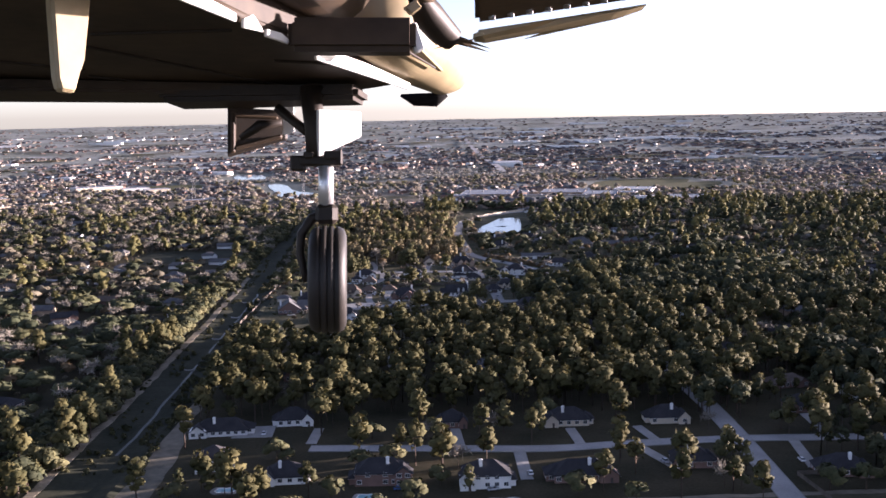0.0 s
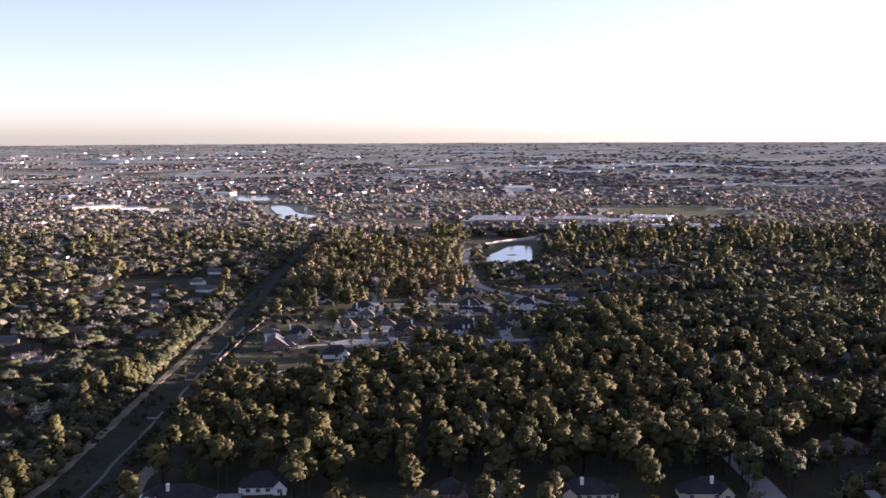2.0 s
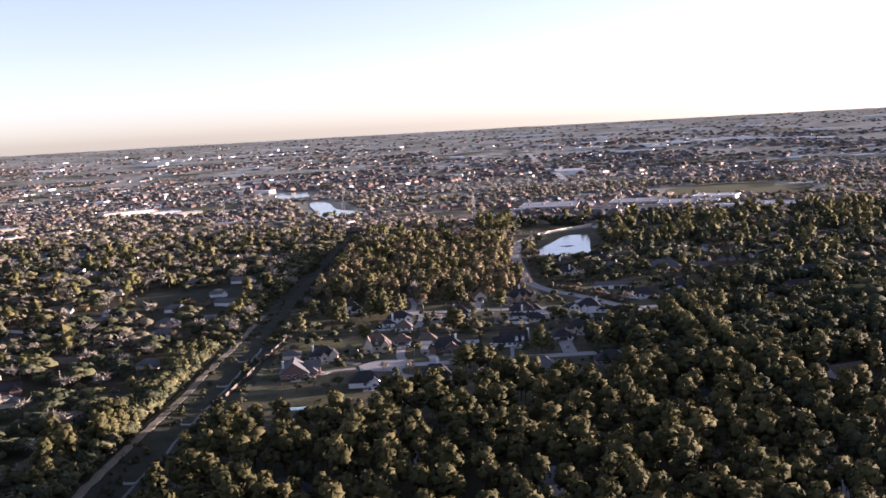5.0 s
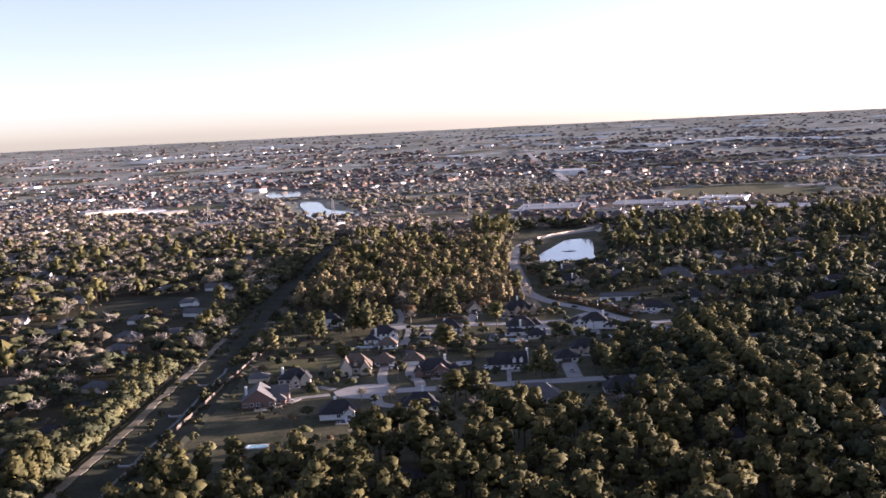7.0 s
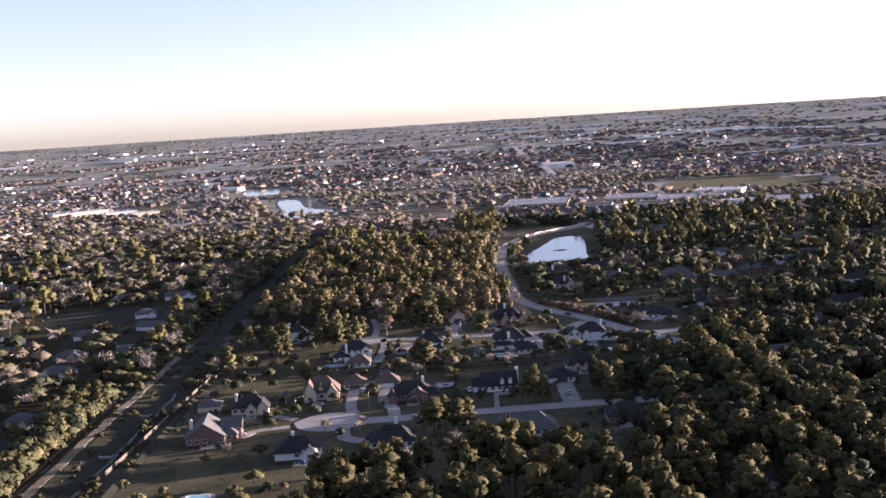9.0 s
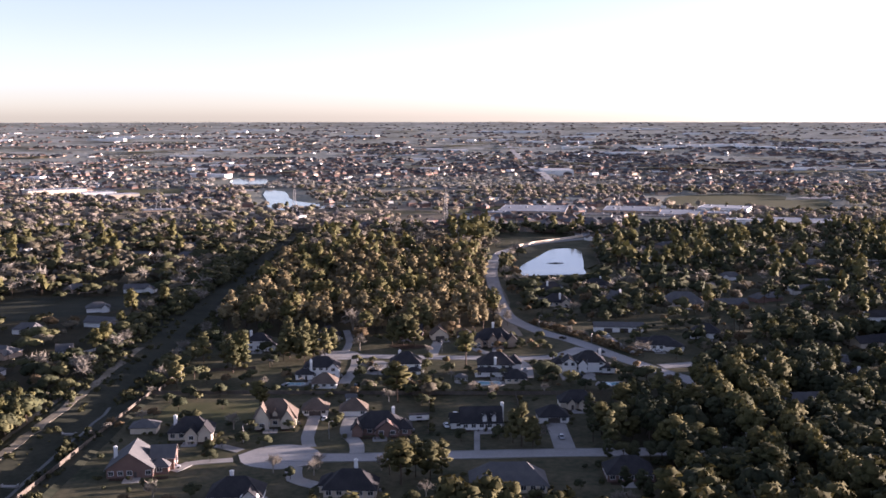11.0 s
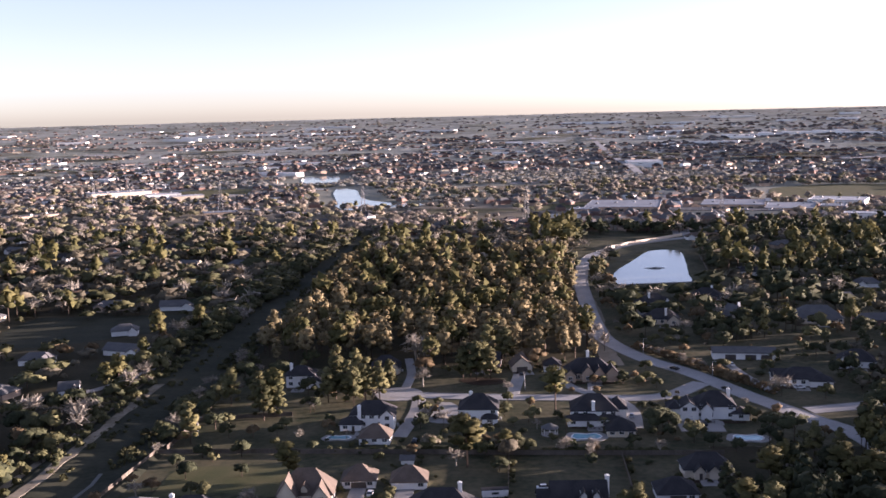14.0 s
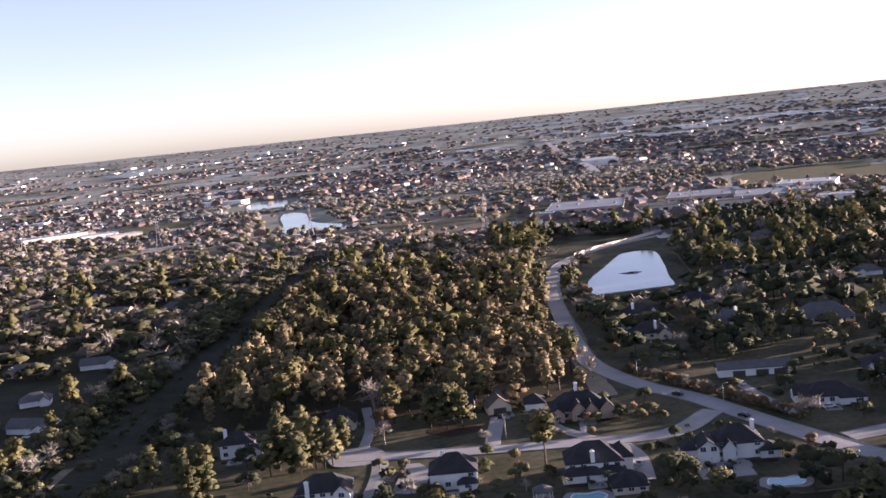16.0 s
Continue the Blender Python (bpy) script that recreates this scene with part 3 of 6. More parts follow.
house(97.5, 868, -2, WHITE, ROOF_DARK, [(-7.5, 3.5, 6.5, 9, 0, 5.2, "gabley", 2.3), (-12.6, 5, 5, 8, 0, 4.6, "hip", 1.8), (2.5, 7, 14.5, 11, 0, 5.4, "hip", 4.2), (-1, 3, 4, 6, 0, 4.4, "gabley", 2.2), (11.5, 3.5, 6, 7, 0, 2.9, "hip", 1.6)],
      "large white two-storey house with charcoal roof", [(8, 8, 10.6)], [(-7.5, -1, False), (-12.6, 1, False)])
house(54.5, 862, -1, WHITE, ROOF_DARK, [(0, 7, 17, 12, 0, 5.7, "hip", 4.6), (-4, 0.5, 12, 4.5, 0, 2.9, "hip", 1.5), (9, 9, 6, 9, 0, 5.6, "hip", 2.8), (5, 1, 8, 4, 0, 2.9, "hip", 1.2)],
      "white two-storey house with charcoal hip roof and pool", [(-0.5, 1.0, 9.5)])
house(63, 848, 0, CREAM, ROOF_DARK, [(0, 4.5, 10, 9, 0, 2.8, "hip", 3.2)], "cream detached garage with dark hip roof", category="garage")
house(11.2, 865, 0, WHITE, ROOF_DARK, [(0, 6, 14.5, 11, 0, 5.7, "hip", 4.4), (4.2, -0.5, 5.5, 3, 0, 2.8, "hip", 1.2)], "white two-storey house with steep dark roof", [(-3, 7, 11)])
house(-30.5, 856, 0, WHITE, ROOF_DARK, [(2, 8, 16, 10, 0, 5.7, "hip", 3.8), (-5.5, 2.5, 8, 6, 0, 3, "hip", 2.0), (8, 4, 5, 6, 0, 5.5, "gabley", 2.2)], "white house with dark roof and tall chimney", [(-2.5, 2.5, 9.5)])
# the whole roof is brown to paint in its sunlit slope
house(-25, 840, 0, WHITE, ROOF_BROWN, [(0, 4.5, 11, 9, 0, 2.9, "hip", 3.6)], "white detached garage with sunlit hip roof", category="garage")
house(-68, 917, 4, WHITE, ROOF_DARK, [(0, 5, 12, 9, 0, 5.6, "hip", 3.2), (6, 1, 6, 6, 0, 3.0, "gabley", 2.0)], "white house among tall pines", [(-4, 4, 10.5)])
house(57, 925, 2, TANBRICK, ROOF_DARK, [(0, 6.5, 20, 11, 0, 4, "hip", 5.0), (-8.5, 0.5, 4.5, 5, 0, 3.6, "gabley", 2.2), (-0.8, 1.5, 5, 6, 0, 4.4, "gabley", 2.8), (3.8, 1, 4.5, 6, 0, 4.2, "gabley", 2.6), (9.5, 1, 5, 6, 0, 4.2, "gabley", 2.8)],
      "tan brick house with several arched front gables", [(0, 9, 12)])
house(41.5, 942, 0, WHITE, ROOF_DARK, [(0, 4, 7.5, 8, 0, 3.2, "hip", 2.6)], "white garage with dark hip roof", garage=[(0, 0, False)], category="garage")
house(28, 942, 10, CREAM, ROOF_BROWN, [(0, 4, 9, 8, 0, 3.2, "gabley", 3.6), (1, 8, 6, 6, 0, 4.5, "hip", 3.2)], "small tan house with a steep gable", garage=[(0, 0, True)])
house(12, 946, -6, BRICK, ROOF_DARK, [(0, 5, 11, 9, 0, 3.2, "gablex", 4.2), (-4, 0.5, 4, 5, 0, 3.2, "gabley", 2.4)], "dark brick house at the wood's edge", [(-4, 6, 9.5)])
house(-33.5, 940, 5, CREAM, ROOF_DARK, [(0, 5, 13, 9, 0, 3.4, "hip", 4.2), (3.5, 0.5, 4.5, 5, 0, 3.4, "gabley", 3.0)], "cream house tucked into tall pines")
house(130.3, 962, -5, WHITE, ROOF_GREY, [(0, 4, 28, 8, 0, 3.4, "gablex", 1.9)], "long low white building with grey roof", garage=[(-6, 0, True), (3, 0, True), (10, 0, True)], windows=False)
house(144.5, 915, -6, WHITE, ROOF_DARK, [(0, 6, 18, 11, 0, 3.3, "hip", 3.6), (-8, 8, 8, 7, 0, 3.2, "gablex", 2.4), (7, 2, 9, 7, 0, 3.0, "hip", 2.0)], "white single-storey house with dark roof")
house(104, 1042, -6, CREAM, ROOF_DARK, [(0, 6, 18, 12, 0, 3.4, "hip", 4.5), (6, 0, 6, 6, 0, 3.2, "gabley", 2.8), (-8, 2, 7, 7, 0, 3.2, "hip", 2.4)], "cream house with broad dark roof", [(2, 2, 9)])
house(107, 1085, 8, WHITE, ROOF_DARK, [(0, 6, 15, 11, 0, 4.8, "hip", 3.8), (5, 0, 5, 6, 0, 4.6, "gabley", 2.8)], "white two-storey house near the pond", [(-4, 3, 10)])
house(96.1, 1076.6, 4, CREAM, ROOF_DARK, [(0, 5, 16, 10, 0, 3.2, "hip", 3.4), (5, 0.5, 5, 5, 0, 3.0, "gabley", 2.2)], "low cream house with dark roof near the pond")
house(140.1, 1110.3, -8, BRICK, ROOF_DARK, [(0, 5, 17, 11, 0, 3.4, "hip", 4.0), (-5, 0.5, 5, 5, 0, 3.2, "gabley", 2.4)], "brick house with dark roof beside the pond", [(3, 5, 9)])
house(186, 1040, -5, CREAM, ROOF_GREY, [(0, 8, 26, 15, 0, 3.4, "hip", 5.5), (5, 0, 8, 5, 0, 3.2, "hip", 2.2)], "broad house with big grey hip roof")
house(146, 1050, 20, CREAM, ROOF_GREY, [(0, 5, 9, 10, 0, 2.8, "gabley", 5.5)], "small steep-roofed house with chimney", [(3.5, 5, 9.5)])
house(176, 945, -12, WHITE, ROOF_DARK, [(0, 6, 15, 11, 0, 3.4, "hip", 4.0), (-6, 1, 5, 6, 0, 3.4, "gabley", 2.6)], "white-gabled house with dark roof")
house(185, 1195, 10, WHITE, ROOF_DARK, [(0, 6, 17, 10, 0, 4.5, "hip", 3.6), (5, 0, 5, 6, 0, 4.2, "gabley", 2.6)], "white house among dark trees", [(-3, 5, 9.5)])
house(-76.7, 724, 6, BRICK, ROOF_GREY, [(-2, 8, 15.5, 16, 0, 3.5, "gabley", 5.4), (8, 11, 8, 9, 0, 5.0, "gablex", 3.0), (7.5, 5, 6, 5, 0, 3.2, "hip", 1.8)], "red brick house with broad grey gable roof", [(-8.2, 9, 9.0)])
house(-68, 764, 4, CREAM, ROOF_DARK, [(0, 7, 16, 11, 0, 3.4, "hip", 4.4), (6, 1.5, 5, 6, 0, 3.8, "gabley", 3.2), (1, 1, 4.5, 5, 0, 3.4, "gabley", 2.6)], "cream-gabled house with charcoal roof", [(-6, 6, 9)])
house(-88, 773, 4, CREAM, ROOF_GREY, [(0, 4, 10, 8, 0, 2.8, "hip", 2.0)], "low outbuilding with grey-blue roof", category="shed", windows=False)
# low sun on dark shingle is put into these three brown roofs
house(-38, 781, 4, CREAM, ROOF_BROWN, [(0, 6.5, 16.5, 11, 0, 4.2, "hip", 6.0), (-5, 1, 5.5, 7, 0, 5.0, "gabley", 4.6), (5, 1, 5, 6, 0, 4.0, "gabley", 3.6), (0, 1.8, 1.8, 3, 4.6, 1.6, "gabley", 1.0)], "tan stucco house with very steep gables")
house(-24, 797, 3, WHITE, ROOF_BROWN, [(0, 4.5, 10.5, 9, 0, 3, "hip", 3.6)], "detached garage with hip roof browned for sunlight", garage=[(0, 0, True)], category="garage")
house(-8, 796, 3, WHITE, ROOF_BROWN, [(0, 4.5, 11, 9, 0, 3, "hip", 3.6)], "detached garage with white door and roof browned for sunlight", garage=[(-2, 0, False)], category="garage")
house(4, 770, 3, BRICK, ROOF_DARK, [(0, 6.5, 18.5, 11, 0, 3.4, "hip", 4.8), (3, 0.5, 9, 4, 0, 3.2, "gabley", 3.0), (-8.5, 1, 4, 5, 0, 3.4, "gabley", 2.6), (10, 4, 5, 8, 0, 3.2, "hip", 2.4)], "red brick house with white-trimmed front gable", [(5.5, 7, 10)])
house(44, 777, 3, WHITE, ROOF_DARK, [(0, 5.5, 16, 10, 0, 3.2, "gablex", 5.0), (1.2, 2.6, 1.7, 4.5, 3.4, 2.3, "gabley", 1.1), (4.8, 2.6, 1.7, 4.5, 3.4, 2.3, "gabley", 1.1), (-9, 6, 6, 7, 0, 3, "gablex", 2.6)], "white house with twin dormers on dark roof", [(8.6, 6, 10)])
house(73.5, 786, 2, WHITE, ROOF_DARK, [(0, 5, 12, 10, 0, 3, "hip", 3.4)], "garage with dark roof facing a wide drive", garage=[(0, 0, True)], category="garage")
house(86, 806, 2, CREAM, ROOF_DARK, [(0, 5, 15, 9, 0, 3.4, "hip", 3.8), (-3, 0.5, 3, 3, 0, 3.2, "gabley", 1.6), (1.5, 0.5, 3, 3, 0, 3.2, "gabley", 1.6)], "shaded house with small arched gables")
house(-11, 819, 0, WHITE, ROOF_GREY, [(0, 1.4, 4.2, 2.8, 0, 2.1, "gablex", 0.9)], "small white garden shed", category="shed", windows=False)
house(-38, 698, 2, WHITE, ROOF_DARK, [(0, 6, 17, 11, 0, 3.3, "hip", 4.5), (5, 0.5, 6, 5, 0, 3.2, "gabley", 2.6)], "white house with dark roof near the turning circle", [(-2, 9, 9)], [(-4, 0.5, False)])
house(-2, 704, -2, CREAM, ROOF_DARK, [(0, 6, 17, 11, 0, 3.3, "hip", 4.8), (-7, 9, 7, 8, 0, 3.0, "hip", 2.5)], "cream house under tall pines", [(1, 11, 10)])
house(50, 708, 0, CREAM, ROOF_GREY, [(0, 7, 25, 13, 0, 3.3, "hip", 5.2), (-8, 0.5, 7, 6, 0, 3.0, "hip", 2.4)], "broad house with grey hip roof")
house(92, 718, 0, BRICK, ROOF_DARK, [(0, 6, 16, 11, 0, 3.3, "hip", 4.4)], "dark-roofed brick house under trees")
SOUTH = [(-81, 445, 3, WHITE, ROOF_DARK, 29, 10, 3.0, True), (-76, 400, 8, WHITE, ROOF_DARK, 16, 12, 5.0, False), (-46, 382, 2, WHITE, ROOF_DARK, 19, 12, 3.4, True), (-9, 377, -2, BRICK, ROOF_DARK, 25, 11, 5.4, True),
         (31, 370, 0, WHITE, ROOF_DARK, 22, 12, 5.4, True), (68, 373, 0, BRICK, ROOF_DARK, 28, 12, 3.4, True), (114, 384, -2, BRICK, ROOF_DARK, 19, 12, 3.4, True), (168, 369, -6, BRICK, ROOF_DARK, 21, 12, 3.4, True),
         (-50, 457, 3, WHITE, ROOF_DARK, 19, 11, 3.4, False), (22, 446, 0, BRICK, ROOF_DARK, 14, 10, 3.4, False), (74, 443, 0, CREAM, ROOF_DARK, 23, 11, 3.4, True), (119, 442, 0, CREAM, ROOF_DARK, 20, 11, 3.4, True), (186, 452, 0, BRICK, ROOF_DARK, 20, 11, 3.4, False),
         (-54, 538, 5, BRICK, ROOF_DARK, 19, 11, 3.4, False), (42, 532, 0, WHITE, ROOF_GREY, 18, 10, 5.0, False), (-6, 604, 0, BRICK, ROOF_DARK, 17, 11, 3.4, False), (185, 560, 0, CREAM, ROOF_DARK, 18, 11, 3.4, False), (196, 640, 10, CREAM, ROOF_GREY, 18, 11, 3.4, False),
         (118, 640, -5, CREAM, ROOF_DARK, 17, 10, 3.4, False), (222, 842, 0, WHITE, ROOF_DARK, 18, 11, 3.4, True)]
for hx, hy, turn, wm, rm, w, d, h, stack in SOUTH:
    s = rnd.choice((-1, 1))
    house(hx, hy, turn, wm, rm, [(0, d / 2, w * 0.8, d, 0, h, "hip", 4.2), (s * w * 0.34, 1.5, w * 0.26, 6, 0, h, "gabley", 2.6), (-s * w * 0.36, d * 0.55, w * 0.28, d * 0.7, 0, 3.0, "hip", 2.2)],
          {WHITE: "white", BRICK: "red brick", CREAM: "cream"}[wm] + " house with " + {ROOF_DARK: "charcoal", ROOF_GREY: "grey"}[rm] + " hip roof" + (" and white chimney" if stack else " among pines"), [(s * w * 0.1, d * 0.3, h + 5.5)] if stack else ())

# houses of the wooded suburbs on either side
SIDE = [(-188, 1026, WHITE, ROOF_GREY, 14, 9), (-170, 977, WHITE, ROOF_GREY, 24, 9), (-166, 905, WHITE, ROOF_GREY, 8, 7), (-190, 860, WHITE, ROOF_GREY, 16, 9)]
tries = 0
while len(SIDE) < 160 and tries < 9000:
    tries += 1
    x, y = rnd.uniform(-560, 430), rnd.uniform(470, 1480)
    if -158 < x < 178 or abs(x) > 0.50 * y + 40 or (-270 < x < -150 and 990 < y < 1090) or (x > 170 and 885 < y < 910):
        continue
    if any(abs(x - s[0]) < 29 and abs(y - s[1]) < 26 for s in SIDE) or any(a - 14 < x < c + 14 and b - 14 < y < d + 8 for a, b, c, d in SPOTS):
        continue
    SIDE.append((x, y, rnd.choice((WHITE, WHITE, CREAM, BRICK, TANBRICK)), rnd.choice((ROOF_DARK, ROOF_GREY, ROOF_GREY, ROOF_BROWN)), rnd.uniform(14, 22), rnd.uniform(8, 11)))
for x, y, wm, rm, w, d in SIDE:
    house(x, y, rnd.uniform(-25, 25), wm, rm, [(0, d / 2, w, d, 0, 3.1, rnd.choice(("hip", "gablex")), 2.8), (rnd.choice((-1, 1)) * w * 0.3, 0.5, w * 0.3, 6, 0, 3.0, "gabley", 2.0)],
          {WHITE: "white", BRICK: "red brick", CREAM: "cream", TANBRICK: "tan brick"}[wm] + " single-storey house with " + {ROOF_DARK: "charcoal", ROOF_GREY: "grey", ROOF_BROWN: "brown"}[rm] + " roof",
          group="houses of the wooded suburb", windows=y < 600)

# far flat-roofed buildings: x, y, width, depth, height, turn, walls, roof, label
HALLS = [
        (152, 1712, 84, 92, 5, -10, TANBRICK, ROOF_BLUE, "large flat hall with pale metal roof"), (404, 1728, 62, 50, 5, -25, WHITE, ROOF_METAL, "white hall with bright metal roof"),
        (278, 1706, 70, 70, 5, -14, TANBRICK, ROOF_BLUE, "broad low hall with blue-grey roof"), (330, 1654, 52, 70, 5, -16, TANBRICK, ROOF_BLUE, "deep low hall with blue-grey roof"),
        (216, 1632, 46, 34, 5, -12, CREAM, ROOF_GREY, "long low store with grey roof"), (102, 1660, 30, 20, 5, -8, TANBRICK, ROOF_BLUE, "low store with pale roof"),
        (380, 1562, 40, 22, 5, -18, WHITE, ROOF_METAL, "low hall with pale roof"), (444, 1548, 66, 60, 5, -18, TANBRICK, ROOF_BLUE, "low hall with pale blue-grey roof"),
        (372, 1640, 26, 30, 6, -20, TANBRICK, ROOF_BLUE, "low hall with pale roof"), (282, 1600, 50, 22, 6, -20, CREAM, ROOF_GREY, "low hall with grey roof"),
        (-585, 2030, 90, 40, 8, 35, CREAM, ROOF_BLUE, "long cream school building with pale flat roof"), (-446, 1930, 46, 22, 8, 25, CREAM, ROOF_METAL, "sunlit cream block beside field"),
        (-500, 1985, 50, 24, 7, 25, WHITE, ROOF_METAL, "white flat-roofed block beside a field"), (-565, 1695, 66, 18, 5, 50, TANBRICK, ROOF_GREY, "low tan sheds with grey roofs in a row"),
        (-640, 1640, 60, 20, 5, 50, TANBRICK, ROOF_GREY, "low tan sheds with grey roofs in a row"), (-700, 1800, 60, 22, 6, 35, TANBRICK, ROOF_BLUE, "low tan hall among trees"), (-330, 1700, 40, 18, 5, 20, TANBRICK, ROOF_BLUE, "low tan hall among trees")]


# ---- trees ----
def crown_points(kind, r):
    """Clumps of a crown (middle, radius) for a tree one unit high."""
    out = []
    if kind == "pine":
        lean = (r.uniform(-0.03, 0.03), r.uniform(-0.03, 0.03))
        wide, low = r.uniform(0.120, 0.170), r.uniform(0.30, 0.46)
        for i in range(14):
            a, up = 2.4 * i + r.uniform(-0.5, 0.5), (i + r.random()) / 14
            q = wide * math.sqrt(max(0.03, 1 - (1.75 * up - 0.75) ** 2)) * r.uniform(0.7, 1.15)
            out.append((lean[0] * up + q * math.cos(a), lean[1] * up + q * math.sin(a), low + (0.90 - low) * up, r.uniform(0.075, 0.115)))
        out.append((lean[0], lean[1], 0.91, r.uniform(0.06, 0.08)))
        out.append((lean[0], lean[1], 0.70, 0.12))
    elif kind == "stout":
        wide = r.uniform(0.19, 0.23)
        for i in range(19):
            a, up = 2.4 * i + r.uniform(-0.5, 0.5), (i + r.random()) / 19
            q = wide * (1 - 0.72 * up ** 1.3) * r.uniform(0.75, 1.15)
            out.append((q * math.cos(a), q * math.sin(a), 0.20 + 0.70 * up + r.uniform(-0.04, 0.04), r.uniform(0.075, 0.115)))
        out += [(0, 0, 0.92, 0.065), (0, 0, 0.6, 0.13), (0, 0, 0.38, 0.14)]
    elif kind == "oak":
        for i in range(12):
            a, q = r.uniform(0, 6.28), math.sqrt(r.uniform(0.05, 1)) * 0.40
            out.append((q * math.cos(a), q * math.sin(a), 0.76 - q * q * 1.8 + r.uniform(-0.08, 0.05), r.uniform(0.16, 0.24)))
    elif kind == "bare":
        for i in range(9):
            a, q = r.uniform(0, 6.28), math.sqrt(r.uniform(0.05, 1)) * 0.30
            out.append((q * math.cos(a), q * math.sin(a), 0.76 - q * 0.6 + r.uniform(-0.14, 0.1), r.uniform(0.10, 0.20)))
    else:
        for i in range(6):
            a, q = r.uniform(0, 6.28), r.uniform(0, 0.35)
            out.append((q * math.cos(a), q * math.sin(a), r.uniform(0.3, 0.6), r.uniform(0.22, 0.36)))
    return np.array(out)


OCTA = (np.array([(1, 0, 0), (-1, 0, 0), (0, 1, 0), (0, -1, 0), (0, 0, 1), (0, 0, -1)], float),
        np.array([(0, 2, 4), (2, 1, 4), (1, 3, 4), (3, 0, 4), (2, 0, 5), (1, 2, 5), (3, 1, 5), (0, 3, 5)]))
ring = [(math.cos(0.6283 * (2 * k + j)) * 0.894, math.sin(0.6283 * (2 * k + j)) * 0.894, z) for z, j in ((0.447, 0), (-0.447, 1)) for k in range(5)]
ICO = (np.array([(0, 0, 1)] + ring + [(0, 0, -1)]),
       np.array([f for k in range(5) for f in ((0, 1 + k, 1 + (k + 1) % 5), (1 + k, 6 + k, 1 + (k + 1) % 5), (1 + (k + 1) % 5, 6 + k, 6 + (k + 1) % 5), (11, 6 + (k + 1) % 5, 6 + k))]))


def tree_arrays(kind, seed, leaves, core=99, swell=0.94):
    """Leaf sprays round dense clumps, and the trunk, of a tree one unit high: corners, triangles, normals."""
    r, g = random.Random(seed), np.random.default_rng(seed)
    clumps = crown_points(kind, r)
    share = clumps[:, 3] ** 2
    pick = g.choice(len(clumps), leaves, p=share / share.sum())
    n = g.normal(size=(leaves, 3))
    n[:, 2] = np.where(n[:, 2] < -0.3, -n[:, 2] * 0.6, n[:, 2])
    n /= np.linalg.norm(n, axis=1)[:, None]
    c, rad = clumps[pick, :3], clumps[pick, 3]
    flat = np.array([1, 1, 0.72])
    at = c + n * flat * (rad * g.uniform(0.88, 1.16, leaves))[:, None]
    facing = n + g.normal(size=(leaves, 3)) * 0.28
    facing /= np.linalg.norm(facing, axis=1)[:, None]
    u = np.cross(facing, g.normal(size=(leaves, 3)))
    u /= np.linalg.norm(u, axis=1)[:, None]
    v = np.cross(facing, u)
    cover = {"stout": 0.50, "pine": 0.50, "oak": 0.45, "bare": 0.9, "shrub": 0.8}[kind]
    size = np.sqrt(cover * (clumps[:, 3] ** 2).sum() * 4 * np.pi * 0.7 / leaves) * g.uniform(0.7, 1.2, leaves)
    if kind == "bare":
        wide, long = size * 0.35, size * 1.9
        u, v = v, n + g.normal(size=(leaves, 3)) * 0.5
    else:
        wide, long = size, size
    tri = np.stack([at - u * wide[:, None] * 0.62 - v * long[:, None] * 0.4, at + u * wide[:, None] * 0.62 - v * long[:, None] * 0.4, at + v * long[:, None] * 0.62], 1).reshape(-1, 3)
    # leaves shade as a soft mass: their normals follow the clump and the whole crown
    mid = clumps[:, :3].mean(axis=0) - (0, 0, 0.10)
    soft = n * 0.5 + (at - mid) / np.linalg.norm(at - mid, axis=1)[:, None] * 0.75 + g.normal(size=(leaves, 3)) * 0.18
    soft = np.repeat(soft / np.linalg.norm(soft, axis=1)[:, None], 3, axis=0)
    faces = np.arange(len(tri)).reshape(-1, 3)
    if kind != "bare":
        corners, sides = (OCTA if core < 4 else ICO)
        for q in clumps[np.argsort(-clumps[:, 3])][:core]:
            turn = np.linalg.qr(g.normal(size=(3, 3)))[0]
            turn *= np.sign(np.linalg.det(turn))
            way = corners @ turn.T
            lump = q[:3] + way * (1 + g.uniform(-0.2, 0.2, (len(corners), 1))) * flat * q[3] * swell
            lean = way * 0.55 + (lump - mid) / (np.linalg.norm(lump - mid, axis=1)[:, None] + 0.01) * 0.75 + g.normal(size=lump.shape) * 0.10
            faces = np.concatenate([faces, sides + len(tri)])
            tri = np.concatenate([tri, lump])
            soft = np.concatenate([soft, lean / np.linalg.norm(lean, axis=1)[:, None]])
    # trunk with limbs
    tv, tf = [], []
    bars = [] if leaves < 10 else [((0, 0, -0.02), (r.uniform(-0.02, 0.02), r.uniform(-0.02, 0.02), 0.72 if kind in ("pine", "stout") else 0.5), 0.017 if kind != "oak" else 0.026)]
    if leaves > 60:
        top = bars[0][1]
        for k in r.sample(range(len(clumps)), min(len(clumps), 8 if leaves > 400 else 4)):
            q = clumps[k]
            z0 = min(q[2] - 0.05, top[2]) * r.uniform(0.75, 1.0)
            bars.append(((top[0] * z0 / top[2], top[1] * z0 / top[2], z0), tuple(q[:3]), 0.008 if kind != "bare" else 0.011))
    for a, b, w in bars:
        a, b = np.array(a), np.array(b)
        way = (b - a) / np.linalg.norm(b - a)
        s = np.cross(way, (0.31, 0.95, 0.1))
        s /= np.linalg.norm(s)
        t = np.cross(way, s)
        o = len(tv)
